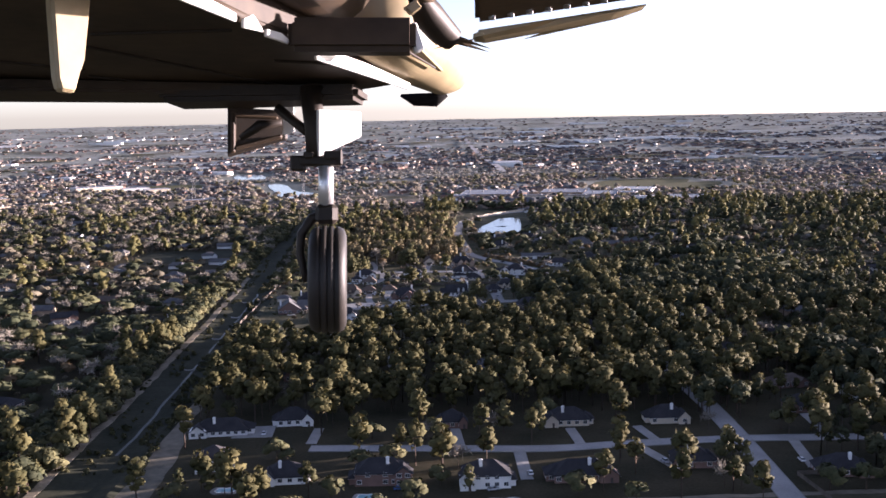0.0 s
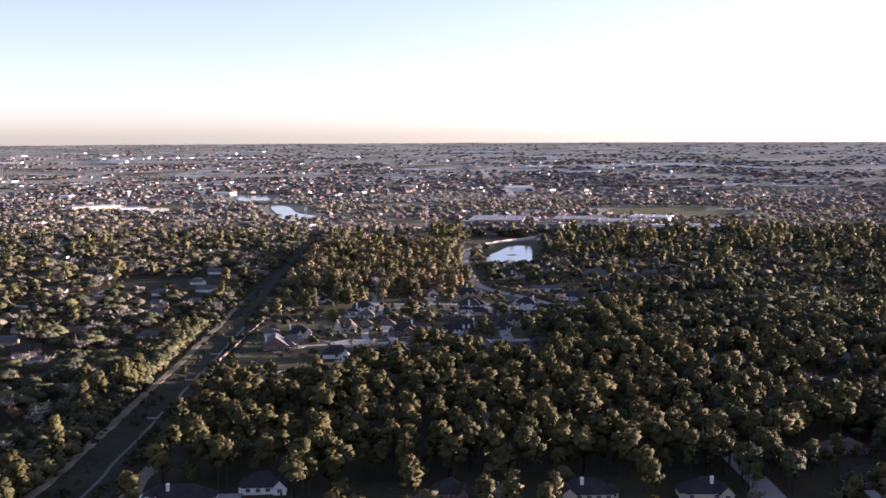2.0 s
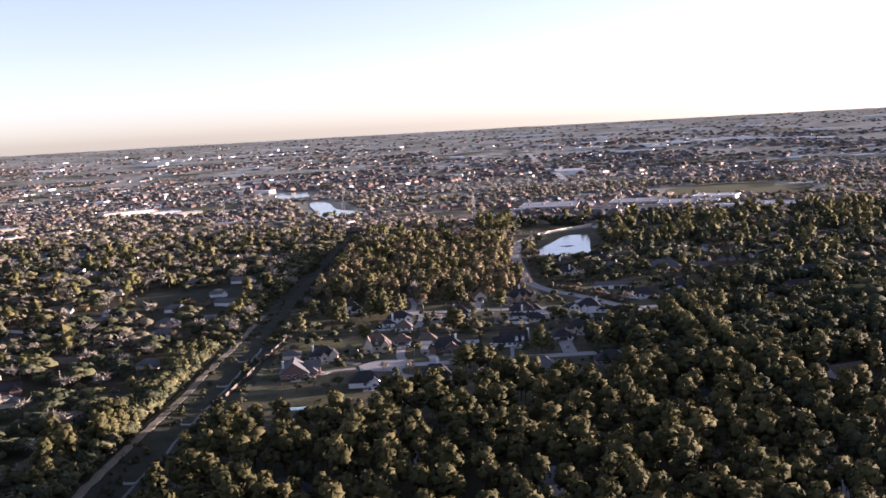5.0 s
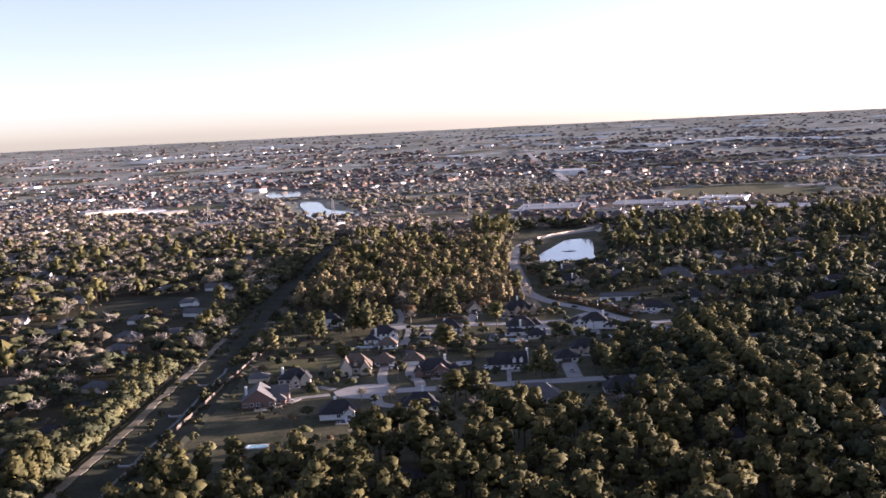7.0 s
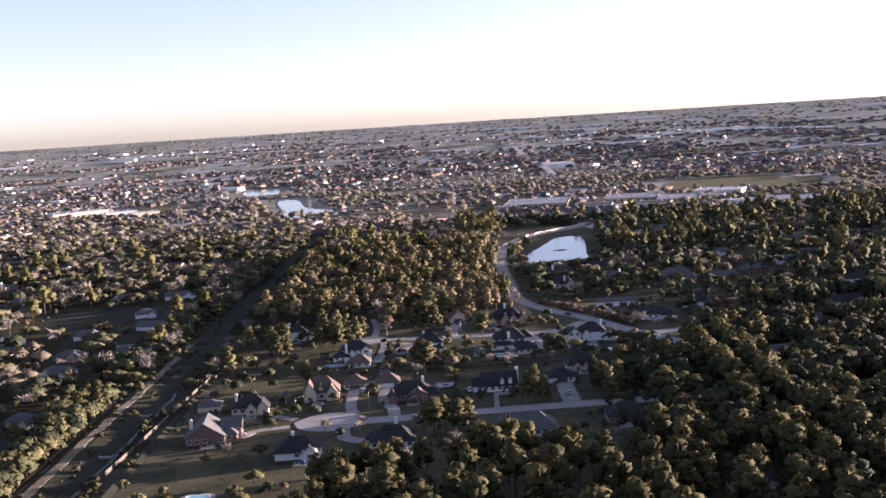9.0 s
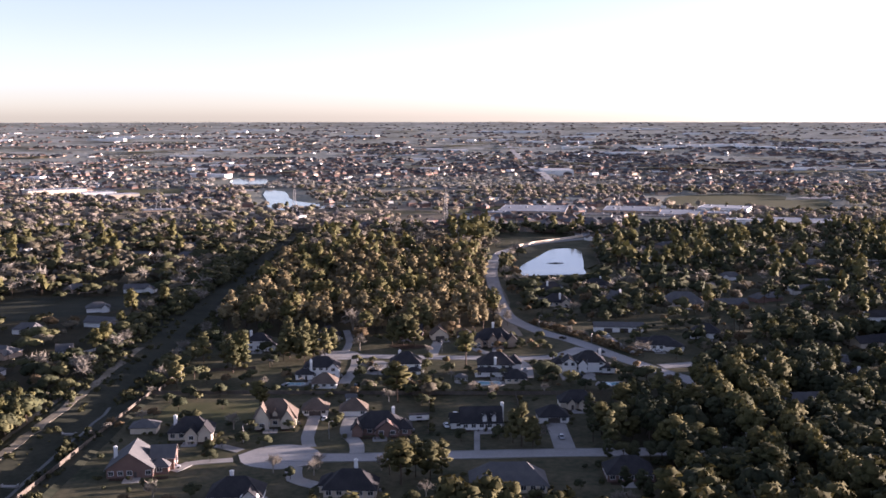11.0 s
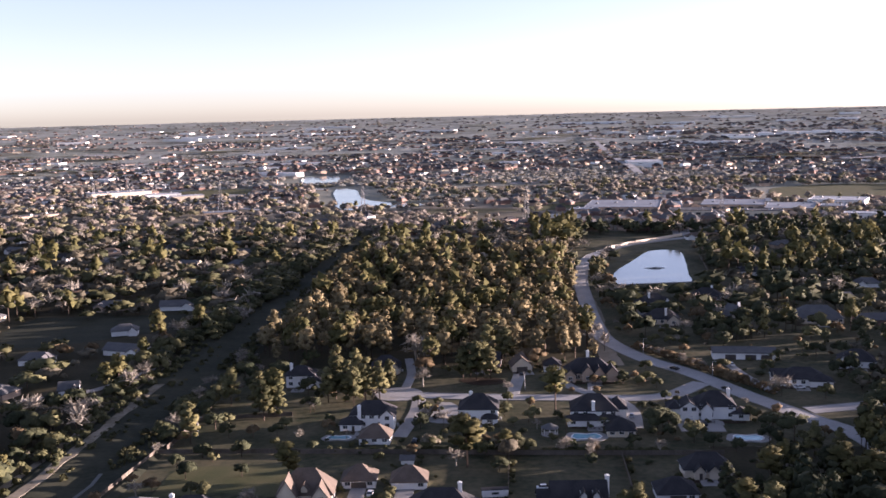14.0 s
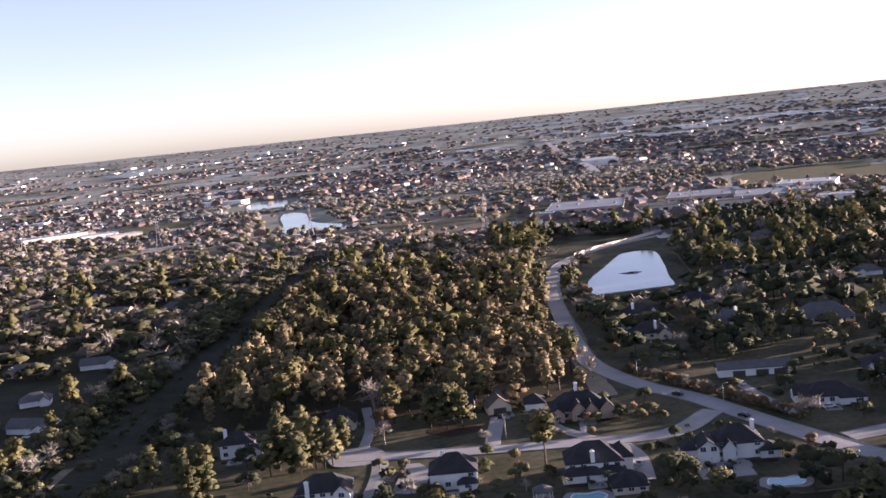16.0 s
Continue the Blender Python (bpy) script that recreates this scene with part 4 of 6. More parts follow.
        for p, k in ((a, w), (b, w * 0.45)):
            for q in range(4):
                tv.append(p + k * (s * math.cos(q * 1.571) + t * math.sin(q * 1.571)))
        for q in range(4):
            i, j = o + q, o + (q + 1) % 4
            tf += [(i, j, j + 4), (i, j + 4, i + 4)]
    return tri, faces, np.array(tv).reshape(-1, 3), np.array(tf, int).reshape(-1, 3), soft


def bare_arrays(seed):
    """A leafless tree one unit high: a trunk that forks into ever thinner branches."""
    r, tv, tf = random.Random(seed), [], []

    def limb(a, way, length, w, depth):
        b = a + way * length
        s = way.cross(Vector((0.31, 0.9, 0.2))).normalized()
        t = way.cross(s)
        o, n = len(tv), 5 if depth < 2 else 3
        for p, k in ((a, w), (b, w * 0.66)):
            tv.extend(tuple(p + (s * math.cos(q * 6.283 / n) + t * math.sin(q * 6.283 / n)) * k) for q in range(n))
        for q in range(n):
            i, j = o + q, o + (q + 1) % n
            tf.extend([(i, j, j + n), (i, j + n, i + n)])
        if depth < 5:
            for k in range(3 if depth in (1, 2) else 2 if depth else 4):
                turn = Vector((r.uniform(-1, 1), r.uniform(-1, 1), r.uniform(-0.35, 0.75))) * (0.85 if depth else 0.6)
                limb(b if k else a + way * length * 0.75, (way + turn).normalized(), length * r.uniform(0.62, 0.86), w * 0.6, depth + 1)

    limb(Vector((0, 0, -0.01)), Vector((0, 0, 1)), 0.24, 0.034, 0)
    tv = np.array(tv)
    return tv / tv[:, 2].max(), np.array(tf)


LEAF = {"stout": STOUTPINE, "deep": SHADED_GREEN, "holm": SHADED_GREEN, "tan": TAN, "dry": BROWNPINE, "pine": PINE, "oak": OAK, "bare": TWIG, "rust": RUST, "shrub": OAK}
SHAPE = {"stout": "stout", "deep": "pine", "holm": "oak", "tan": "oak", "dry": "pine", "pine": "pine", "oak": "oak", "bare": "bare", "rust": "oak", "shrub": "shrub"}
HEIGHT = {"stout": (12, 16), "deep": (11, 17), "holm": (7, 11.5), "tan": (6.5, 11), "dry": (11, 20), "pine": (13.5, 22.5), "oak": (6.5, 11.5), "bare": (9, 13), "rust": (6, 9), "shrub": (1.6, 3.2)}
LABEL = {"stout": "full-crowned pine with sunlit olive needles", "deep": "green pine with dense crown, darkened for shade", "holm": "broad evergreen oak in a shade-darkened green", "tan": "broad tree with tan winter leaves", "dry": "tall pine with dry brownish-olive crown", "pine": "tall pine with puffy olive-green crown and bare trunk", "oak": "broad olive-green evergreen oak", "bare": "leafless grey-brown winter tree",
         "rust": "small tree with rusty autumn leaves", "shrub": "rounded dark green garden shrub"}
road_lines = [(p.x, p.y, w) for pts, w in (
    ([(139, 340), (145, 459), (148, 600), (149, 700), (150, 800), (147, 846), (119, 901), (85, 965), (70, 1010), (68, 1110), (70, 1200), (84, 1300), (118, 1371), (180, 1420)], 7.5),
    ([(137, 880), (240, 900)], 7), ([(-26, 905), (50, 899), (104, 921)], 8), ([(-40, 745), (147, 752)], 8), ([(-40, 424), (62, 413), (230, 412)], 6),
    ([(-184, 898), (-147, 942)], 5), ([(-22, 905), (-24, 975)], 4.5), ([(24, 900), (27, 940)], 5), ([(58, 902), (41, 938)], 5), ([(-24, 745), (-24, 800)], 5),
    ([(-4, 745), (-9, 800)], 5), ([(74, 750), (74, 790)], 6), ([(-15, 906), (-17, 848)], 5), ([(66, 896), (69, 858)], 5), ([(110, 852), (85, 858)], 9), ([(36, 848), (66, 850)], 7), ([(96, 846), (114, 846)], 7)) for p in smooth_line(pts, 6)]
RL = np.array(road_lines)


def clear(x, y, margin=0.0):
    """True where no house, road, stream or water lies."""
    if -137 - margin < x < -100 + margin and y < 1500:
        return False
    if any(a - margin < x < c + margin and b - margin < y < d + margin for a, b, c, d in SPOTS):
        return False
    if (np.hypot(RL[:, 0] - x, RL[:, 1] - y) < (RL[:, 2] + margin) * (0.72 if x > 130 and 440 < y < 840 else 1)).any():
        return False
    if 84 < x < 166 and 1160 < y < 1350 and (x - 84) > (y - 1160) * 0.22 - 8:
        return False
    if 84 < x < 188 and 1330 < y < 1440:
        return False
    return True


def wood(x, y):
    """Chance of a tree on a place, and the shares of pine, oak, bare, rust."""
    if x > -99 and 462 < y < (618 if x < -24 else 672) and x < 330:
        return 0.86, (0.9, 0.08, 0.02, 0)
    if x > 149 and 470 < y < 838:
        return 0.98, (0.88, 0.08, 0.04, 0)
    if x > 165 and y < 1480:
        if 850 < y < 1190:
            return (0.52 if x < 300 else 0.66), (0.45, 0.38, 0.10, 0.07)
        return (0.74 if y < 850 else 0.62), (0.66, 0.24, 0.08, 0.02)
    if 72 < x < 114 and 862 < y < 926 or 72 < x < 152 and 926 <= y < 985:
        return 0.03, (0, 0.6, 0.2, 0.2)
    if -101 < x < 62 and 955 < y < 1290:
        return 0.99, (0.93, 0.03, 0.02, 0.02)
    if 84 <= x < 166 and 690 < y < 838 and (y < 806 or x > 150):
        return 0.97, (0.85, 0.12, 0.03, 0)
    if -99 < x < 84 and 600 < y < 955:
        return 0.22, (0.08, 0.57, 0.20, 0.15)
    if 84 < x < 152 and 1132 < y < 1172:
        return 0.0, (0, 1, 0, 0)
    if 84 < x < 152 and 1035 < y < 1170:
        return 0.42, (0, 0.5, 0.25, 0.25)
    if 74 < x <= 166 and 806 <= y < 868:
        return 0.06, (0.2, 0.6, 0.2, 0)
    if 74 < x <= 166 and 838 <= y < 1165:
        return 0.38, (0.05, 0.62, 0.18, 0.15)
    if -99 < x <= 240 and y <= 462:
        return 0.19, (0.45, 0.45, 0.10, 0)
    if x < -136 and y < 1480:
        if x > -166 and y < 830:
            return 0.97, (0.35, 0.60, 0.05, 0)
        if x > -158:
            return 0.95, (0.08, 0.75, 0.12, 0.05)
        if -262 < x < -165 and 985 < y < 1082:
            return 0.02, (0, 1, 0, 0)
        if -300 < x < -146 and 830 < y < 985:
            return 0.38, (0.0, 0.7, 0.22, 0.08)
        return 0.52, (0.06, 0.62, 0.24, 0.08)
    if 40 < x < 175 and y >= 1350:
        return 0.6, (0.6, 0.3, 0.1, 0)
    return 0.4, (0.15, 0.25, 0.45, 0.15)


# trees that stand out singly, set by hand: kind, x, y, height
PLACED = [("stout", -92, 841, 16), ("stout", -72, 869, 16.5), ("stout", -40, 889, 17), ("stout", -49, 899, 19),
          ("stout", -37, 897, 16), ("bare", -20.5, 951, 17), ("bare", -16, 955, 12), ("stout", 8, 928.5, 18.5), ("stout", 2, 930.5, 15.5), ("stout", 14, 929, 15.5), ("stout", 5, 934, 16), ("stout", 11, 933, 17), ("rust", 35, 952, 10), ("rust", 30, 955, 9), ("stout", 20, 958, 18), ("stout", 12, 962, 18),
          ("stout", 58, 757, 17), ("stout", 55, 761, 14), ("stout", 62, 754, 13), ("holm", 76.4, 855, 10.5), ("holm", 79, 860, 8.5), ("stout", 14, 722, 14), ("stout", 19, 724, 15), ("stout", 24, 720, 15), ("stout", 10, 726, 12), ("stout", 28, 725, 14),
          ("stout", 90, 752, 15), ("stout", 95, 760, 17), ("oak", -72, 789, 6), ("oak", -76, 791, 5), ("bare", -100, 829, 5), ("rust", -98, 800, 4), ("rust", -104, 785, 4), ("bare", -103, 776, 4.5), ("bare", -106, 768, 4),
          ("bare", -54, 779, 7), ("oak", -47, 776, 6), ("oak", -32, 779, 4.5), ("oak", -54, 756, 4.5), ("oak", -58, 752, 5), ("oak", -13, 790, 4), ("oak", -14, 784, 4.5), ("oak", -15, 778, 4), ("rust", 14, 838, 5), ("rust", 20, 836, 6), ("oak", 25, 837, 6),
          ("oak", -2, 837, 5), ("rust", 4, 838, 4.5), ("oak", 9, 836, 4), ("bare", 43, 835, 5), ("bare", 74, 829, 5.5), ("bare", 65, 760, 8), ("oak", 71, 921, 5), ("oak", 77, 916, 5.5), ("oak", 62, 920, 4.5), ("oak", 84, 914, 5), ("oak", 88, 886, 5),
          ("oak", 22, 893, 5), ("bare", 22, 908, 5), ("oak", 2, 861, 5), ("bare", -9, 868, 6), ("rust", -6, 874, 5), ("oak", -14, 889, 5), ("stout", 84, 1172, 11), ("stout", 80, 1182, 13), ("stout", 78, 1195, 14), ("stout", 82, 1205, 12), ("rust", 86, 1165, 9),
          ("stout", 80, 1215, 13), ("stout", 86, 1228, 11), ("stout", -75, 377, 14), ("stout", -70, 383, 15), ("stout", -84, 372, 12), ("oak", -62, 374, 8), ("stout", 24, 366, 12), ("stout", 44, 436, 15), ("stout", 60, 436, 15), ("stout", 131, 398, 13), ("oak", 128, 392, 10), ("stout", 133, 380, 13)]
for i in range(44):     # rusty hedge trees along the curved road
    t = i / 43
    PLACED.append((rnd.choice(("rust", "bare", "rust")), 84 + 46 * t + rnd.uniform(-1, 1), 988 - 84 * t + rnd.uniform(-1.5, 1.5), rnd.uniform(3.2, 5)))
PLACED += [("oak", -4, 831.5, 6.5), ("oak", 8, 832, 6), ("oak", 12, 831.5, 4.5), ("pine", 21.5, 830.5, 9), ("oak", 25, 831, 7.5), ("oak", 29.5, 830.5, 6), ("bare", 41.6, 830.5, 5.5), ("bare", 51, 830, 6), ("rust", 51.5, 829.9, 4.5), ("holm", 80.5, 854, 9),
           ("oak", 20.5, 876.5, 6), ("oak", 21, 873, 5), ("oak", 6.5, 861, 4.2), ("oak", -6, 889, 4), ("oak", 31, 889, 4), ("oak", 70.8, 924.6, 5.5), ("rust", 59, 919, 5), ("oak", 82, 923, 5.5), ("oak", 83, 942, 6), ("bare", -14.6, 917, 9),
           ("oak", -21, 822, 4), ("oak", 38, 842, 4), ("oak", 91, 848, 5), ("oak", 41, 870, 4), ("oak", 30, 866, 5.5), ("bare", 33, 858, 4), ("oak", -1, 849, 3.5), ("oak", -45, 862, 5), ("oak", -42, 846, 4), ("bare", -36, 846, 4), ("oak", 112, 866, 7), ("oak", 118, 862, 6)]
PLACED += [('stout', 140.8, 1004.9, 14), ('holm', 135.7, 1014.0, 11), ('stout', 150.2, 1007.5, 15), ('holm', 157.5, 1050.7, 12), ('stout', 130.0, 1016.5, 12), ('holm', 144.8, 1036.7, 11), ('holm', 160.5, 1029.3, 11), ('oak', 132.5, 1042.6, 8), ('stout', 167.3, 1090.5, 13), ('holm', 181.3, 1108.1, 12), ('holm', 192.1, 1077.1, 11), ('holm', 203.9, 1070.7, 12), ('holm', 208.4, 1046.0, 12), ('oak', 85.8, 1064.6, 8), ('oak', 91.7, 993.4, 6), ('holm', 117.8, 1001.5, 7), ('holm', 121.4, 1034.9, 6), ('holm', 159.7, 973.6, 7), ('holm', 164.2, 966.9, 8), ('holm', 175.5, 967.1, 8), ('oak', 117.7, 944.7, 6), ('oak', 135.1, 938.3, 7), ('oak', 145.2, 960.4, 6), ('rust', 84.4, 1110.0, 6), ('rust', 106.3, 1132.3, 6), ('holm', 112.1, 1129.1, 6), ('bare', 104.4, 996.5, 5), ('rust', 83.7, 1021.6, 5), ('holm', 88.5, 1003.1, 4), ('rust', 105.0, 976.2, 5), ('rust', 117.7, 971.2, 5), ('stout', -90.8, 890.0, 16), ('stout', -76.9, 881.2, 17), ('stout', -67.6, 873.9, 15), ('stout', -43.8, 895.0, 18), ('stout', -36.5, 897.5, 18), ('stout', -30.8, 898.8, 16), ('stout', -51.2, 893.1, 15), ('stout', -43.5, 917.6, 18), ('stout', -53.4, 927.0, 17), ('stout', -67.7, 924.7, 11), ('stout', -28.6, 913.3, 14)]
PLACED += [("oak", 58.5, 921.5, 4.6), ("oak", 70.5, 924, 4.4), ("oak", 81, 925, 5), ("rust", 58.4, 905.5, 3.6), ("rust", 48.5, 905, 3.4), ("rust", 31.3, 887, 3.6), ("holm", 74, 880.9, 4.4), ("holm", 84.8, 894, 5), ("holm", 100.3, 896, 4.6), ("bare", 50.4, 825.4, 5.2), ("bare", 40.8, 830.2, 4.2),
           ("tan", 22.5, 825.2, 7.6), ("tan", 28.4, 833.2, 5.6), ("tan", -4.4, 832.6, 6.8), ("oak", 9.3, 834.7, 4.8), ("oak", 5.3, 837.5, 4), ("holm", 5.5, 860.4, 5), ("rust", -16, 936, 9.5), ("holm", 116, 850, 10), ("holm", 122, 843, 11), ("stout", 124, 826, 13), ("stout", 131, 822, 12), ("holm", 112, 836, 9),
           ("holm", 20, 812, 6), ("holm", 66, 838, 5), ("holm", 93, 836, 7), ("holm", 100, 832, 6), ("holm", -46, 834, 4), ("oak", -60, 838, 4), ("holm", -88, 858, 8), ("holm", -80, 848, 7), ("holm", -95, 872, 9), ("holm", -56, 880, 8), ("holm", -62, 905, 9), ("holm", -86, 905, 10), ("holm", -94, 925, 11), ("holm", -80, 930, 11)]
spots = list(PLACED)
for gy in np.arange(345, 1490, 9.2):
    for gx in np.arange(-0.50 * gy - 60, 0.50 * gy + 70, 9.2):
        x, y = gx + rnd.uniform(-4, 4), gy + rnd.uniform(-4, 4)
        chance, shares = wood(x, y)
        lump = 1.0 if chance > 0.8 else 0.55 + 0.95 * (noise.noise((x * 0.02, y * 0.02, 3.1)) + 0.5)
        if rnd.random() > chance * lump:
            continue
        kind = rnd.choices(("pine", "oak", "bare", "rust"), shares)[0]
        if not clear(x, y, 1.0):
            continue
        if kind == "pine" and -101 < x < 62 and 955 < y < 1290 and rnd.random() < 0.75:
            kind = "dry"
        if kind in ("oak", "bare") and (x < -150 and y > 780 or x > 165 and y > 900 or y > 1300) and rnd.random() < 0.42:
            kind = "tan"
        if -101 < x < 62 and 955 < y < 1290 and 63 - x < 0:
            continue
        # shade over the eastern woods and western edge comes from these darker-coloured kinds
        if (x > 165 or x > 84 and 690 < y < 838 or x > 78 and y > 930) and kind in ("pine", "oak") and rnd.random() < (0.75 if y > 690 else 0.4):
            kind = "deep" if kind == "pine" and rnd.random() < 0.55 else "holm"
        if (x < -140 or -99 < x < 84 and 690 < y < 860) and kind == "oak" and rnd.random() < (0.8 if y < 900 else 0.3):
            kind = "holm"
        low, high = HEIGHT[kind]
        if -166 <= x < -136 and 640 < y < 830:
            low, high = low * 0.55, high * 0.6
        if x > 84 and 690 < y < 1000:
            low, high = low * 0.8, high * 0.8
        if x < -166 and kind != "pine":
            low, high = low * 0.75, high * 1.05
        spots.append((kind, x, y, rnd.uniform(low, high) * (0.6 if -99 < x < 84 and 600 < y < 955 and kind != "pine" else 1.0)))
for i in range(330):    # younger pines that fill the wood between the taller ones
    x, y = rnd.uniform(-97, 330), rnd.uniform(464, 672)
    if y < (616 if x < -24 else 670) and abs(x) < 0.5 * y + 40 and clear(x, y, 1.0):
        spots.append(("pine", x, y, rnd.uniform(7, 15)))
for i in range(1500):    # and the same east of the houses, down to the side street
    x, y = rnd.uniform(100, 330), rnd.uniform(676, 960)
    if y < 838 and (y < 806 and x > 104 or x > 140) or (x > 160 and y < 884) or (x > 205 and y > 912):
        if abs(x) < 0.5 * y + 40 and clear(x, y, 0.0):
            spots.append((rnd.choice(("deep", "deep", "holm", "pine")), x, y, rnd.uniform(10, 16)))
for i in range(520):    # bare hedge along the corridor, and bushes under the wood's edge
    y = rnd.uniform(815, 1490)
    spots.append((rnd.choice(("bare" if y > 1050 else "oak", "oak", "oak")), rnd.uniform(-146, -132 + max(0, y - 900) * 0.008), y, rnd.uniform(3.5, 8.5) if y > 1000 else rnd.uniform(2.2, 4.4)))
for i in range(210):    # dense sunlit row of trees on the corridor's western edge
    y = 380 + i * 2.0
    spots.append((("oak", "stout", "oak", "holm")[i % 4], -140 - (i % 3) * 6 - max(0, 480 - y) * 0.06 + rnd.uniform(-1.5, 1.5), y, rnd.uniform(8, 12.5)))
for i in range(420):    # trees added mostly out of view past the first street, to shade it
    x, y = rnd.uniform(212, 430), rnd.uniform(352, 560)
    if x > 240 or y < 400 or y > 424:
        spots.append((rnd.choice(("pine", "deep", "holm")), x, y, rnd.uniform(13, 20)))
for i in range(190):    # tall pines that close over the road through the wood
    y = rnd.uniform(445, 836)
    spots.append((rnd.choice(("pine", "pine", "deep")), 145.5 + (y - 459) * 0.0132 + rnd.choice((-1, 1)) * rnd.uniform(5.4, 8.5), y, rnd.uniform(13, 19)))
for i in range(130):    # dark scrub on the other side of the corridor
    y = rnd.uniform(835, 1300)
    spots.append((rnd.choice(("bare", "oak", "oak", "pine")), rnd.uniform(-107, -98), y, rnd.uniform(4, 9)))
for i in range(900):
    x, y = rnd.uniform(-420, -138), rnd.uniform(380, 1450)
    if abs(x) < 0.5 * y + 40 and clear(x, y, 0.5) and not (-262 < x < -165 and 985 < y < 1082):
        spots.append((rnd.choice(("tan", "oak", "oak", "tan")), x, y, rnd.uniform(2.2, 5.5)))
for i in range(420):
    x, y = rnd.uniform(74, 330), rnd.uniform(840, 1200)
    if clear(x, y, 0.5) and not (84 < x < 156 and y > 1136):
        spots.append((rnd.choice(("bare", "oak", "oak", "rust")), x, y, rnd.uniform(1.8, 4.5)))
near = [s for s in spots if -100 < s[1] < 168 and 690 < s[2] < 985]
near = near[:300]
chosen = set(near)
NEAR_MESH = {}
for kind, x, y, h in near:
    k = (kind, rnd.randrange(5))
    if k not in NEAR_MESH:
        a, f, tv, tf, soft = tree_arrays(SHAPE[kind], sum(map(ord, kind)) * 10 + k[1], 420 if kind != "bare" else 130)
        if kind == "bare":
            tv, tf = bare_arrays(40 + k[1])
        NEAR_MESH[k] = (mesh_np("crown", a, f, LEAF[kind], normals=None if kind == "bare" else soft), mesh_np("trunk", tv, tf, PALEBARK if kind == "bare" else BARK))
    ob = thing("tree", pose(x, y, 0.05, 0, 0, rnd.uniform(0, 360)) @ Matrix.Diagonal((h * (1.4 if kind == "pine" else 1), h * (1.4 if kind == "pine" else 1), h, 1)), LABEL[kind], "tree", "trees among the houses")
    part("crown", NEAR_MESH[k][0], ob)
    part("trunk", NEAR_MESH[k][1], ob)
rusty = [mesh_np("shrub", *tree_arrays("shrub", 940 + i, 150)[:2], RUST) for i in range(3)]
shrubs = [mesh_np("shrub", *tree_arrays("shrub", 900 + i, 180)[:2], OAK) for i in range(4)]
for x0, y0, x1, y1 in [q for q in SPOTS if -100 < q[0] < 160 and 690 < q[1] < 1000]:
    for i in range(5):
        x, y = (rnd.uniform(x0, x1), y0 + rnd.uniform(3.5, 5.5)) if i < 3 else (rnd.choice((x0 + 1, x1 - 1)), rnd.uniform(y0 + 6, y1))
        h = rnd.uniform(1.3, 2.8)
        if (np.hypot(RL[:, 0] - x, RL[:, 1] - y) > RL[:, 2] - 2).all():
            tagged(new("shrub", rnd.choice(shrubs)), "clipped dark green shrub beside a house", "shrub", "shrubs round the houses").matrix_basis = pose(x, y, -0.1, 0, 0, rnd.uniform(0, 360)) @ Matrix.Diagonal((h, h, h, 1))
dusky = [mesh_np("shrub", *tree_arrays("shrub", 980 + i, 120)[:2], SHADED_GREEN) for i in range(3)]
for x0, y0, x1, y1 in [q for q in SPOTS if -100 < q[0] < 160 and 690 < q[1] < 1000]:
    for i in range(6):     # overgrown bushes at the plots' edges
        x, y, h = rnd.uniform(x0 - 7, x1 + 7), rnd.choice((y0 - rnd.uniform(0, 7), y1 + rnd.uniform(0, 5))), rnd.uniform(1.6, 3.6)
        if clear(x, y, 1.0):
            tagged(new("shrub", rnd.choice(dusky)), "overgrown dark evergreen bush on a house plot", "shrub", "bushes of the plots").matrix_basis = pose(x, y, -0.2, 0, 0, rnd.uniform(0, 360)) @ Matrix.Diagonal((h, h, h, 1))
for i in range(95):     # dark hedge along the back gardens, and low bushes along plot lines
    x, y = (-30 + i * 1.45, 831.2) if i < 75 else (rnd.choice((24.2, 62.2)), 772 + rnd.uniform(0, 50))
    h = rnd.uniform(1.6, 3.4)
    tagged(new("shrub", rnd.choice(shrubs)), "dark overgrown hedge shrub along a garden fence", "shrub", "hedge of the back gardens").matrix_basis = pose(x, y + rnd.uniform(-0.5, 0.5), -0.2, 0, 0, rnd.uniform(0, 360)) @ Matrix.Diagonal((h, h, h, 1))
for i in range(70):     # rusty hedge along the curved road
    t = i / 69
    h = rnd.uniform(1.6, 3.0)
    tagged(new("shrub", rnd.choice(rusty)), "rusty brown winter hedge along the road", "shrub", "hedge of the curved road").matrix_basis = pose(83 + 47 * t + rnd.uniform(-0.8, 0.8), 987 - 84 * t + rnd.uniform(-1, 1), -0.2, 0, 0, rnd.uniform(0, 360)) @ Matrix.Diagonal((h, h, h, 1))


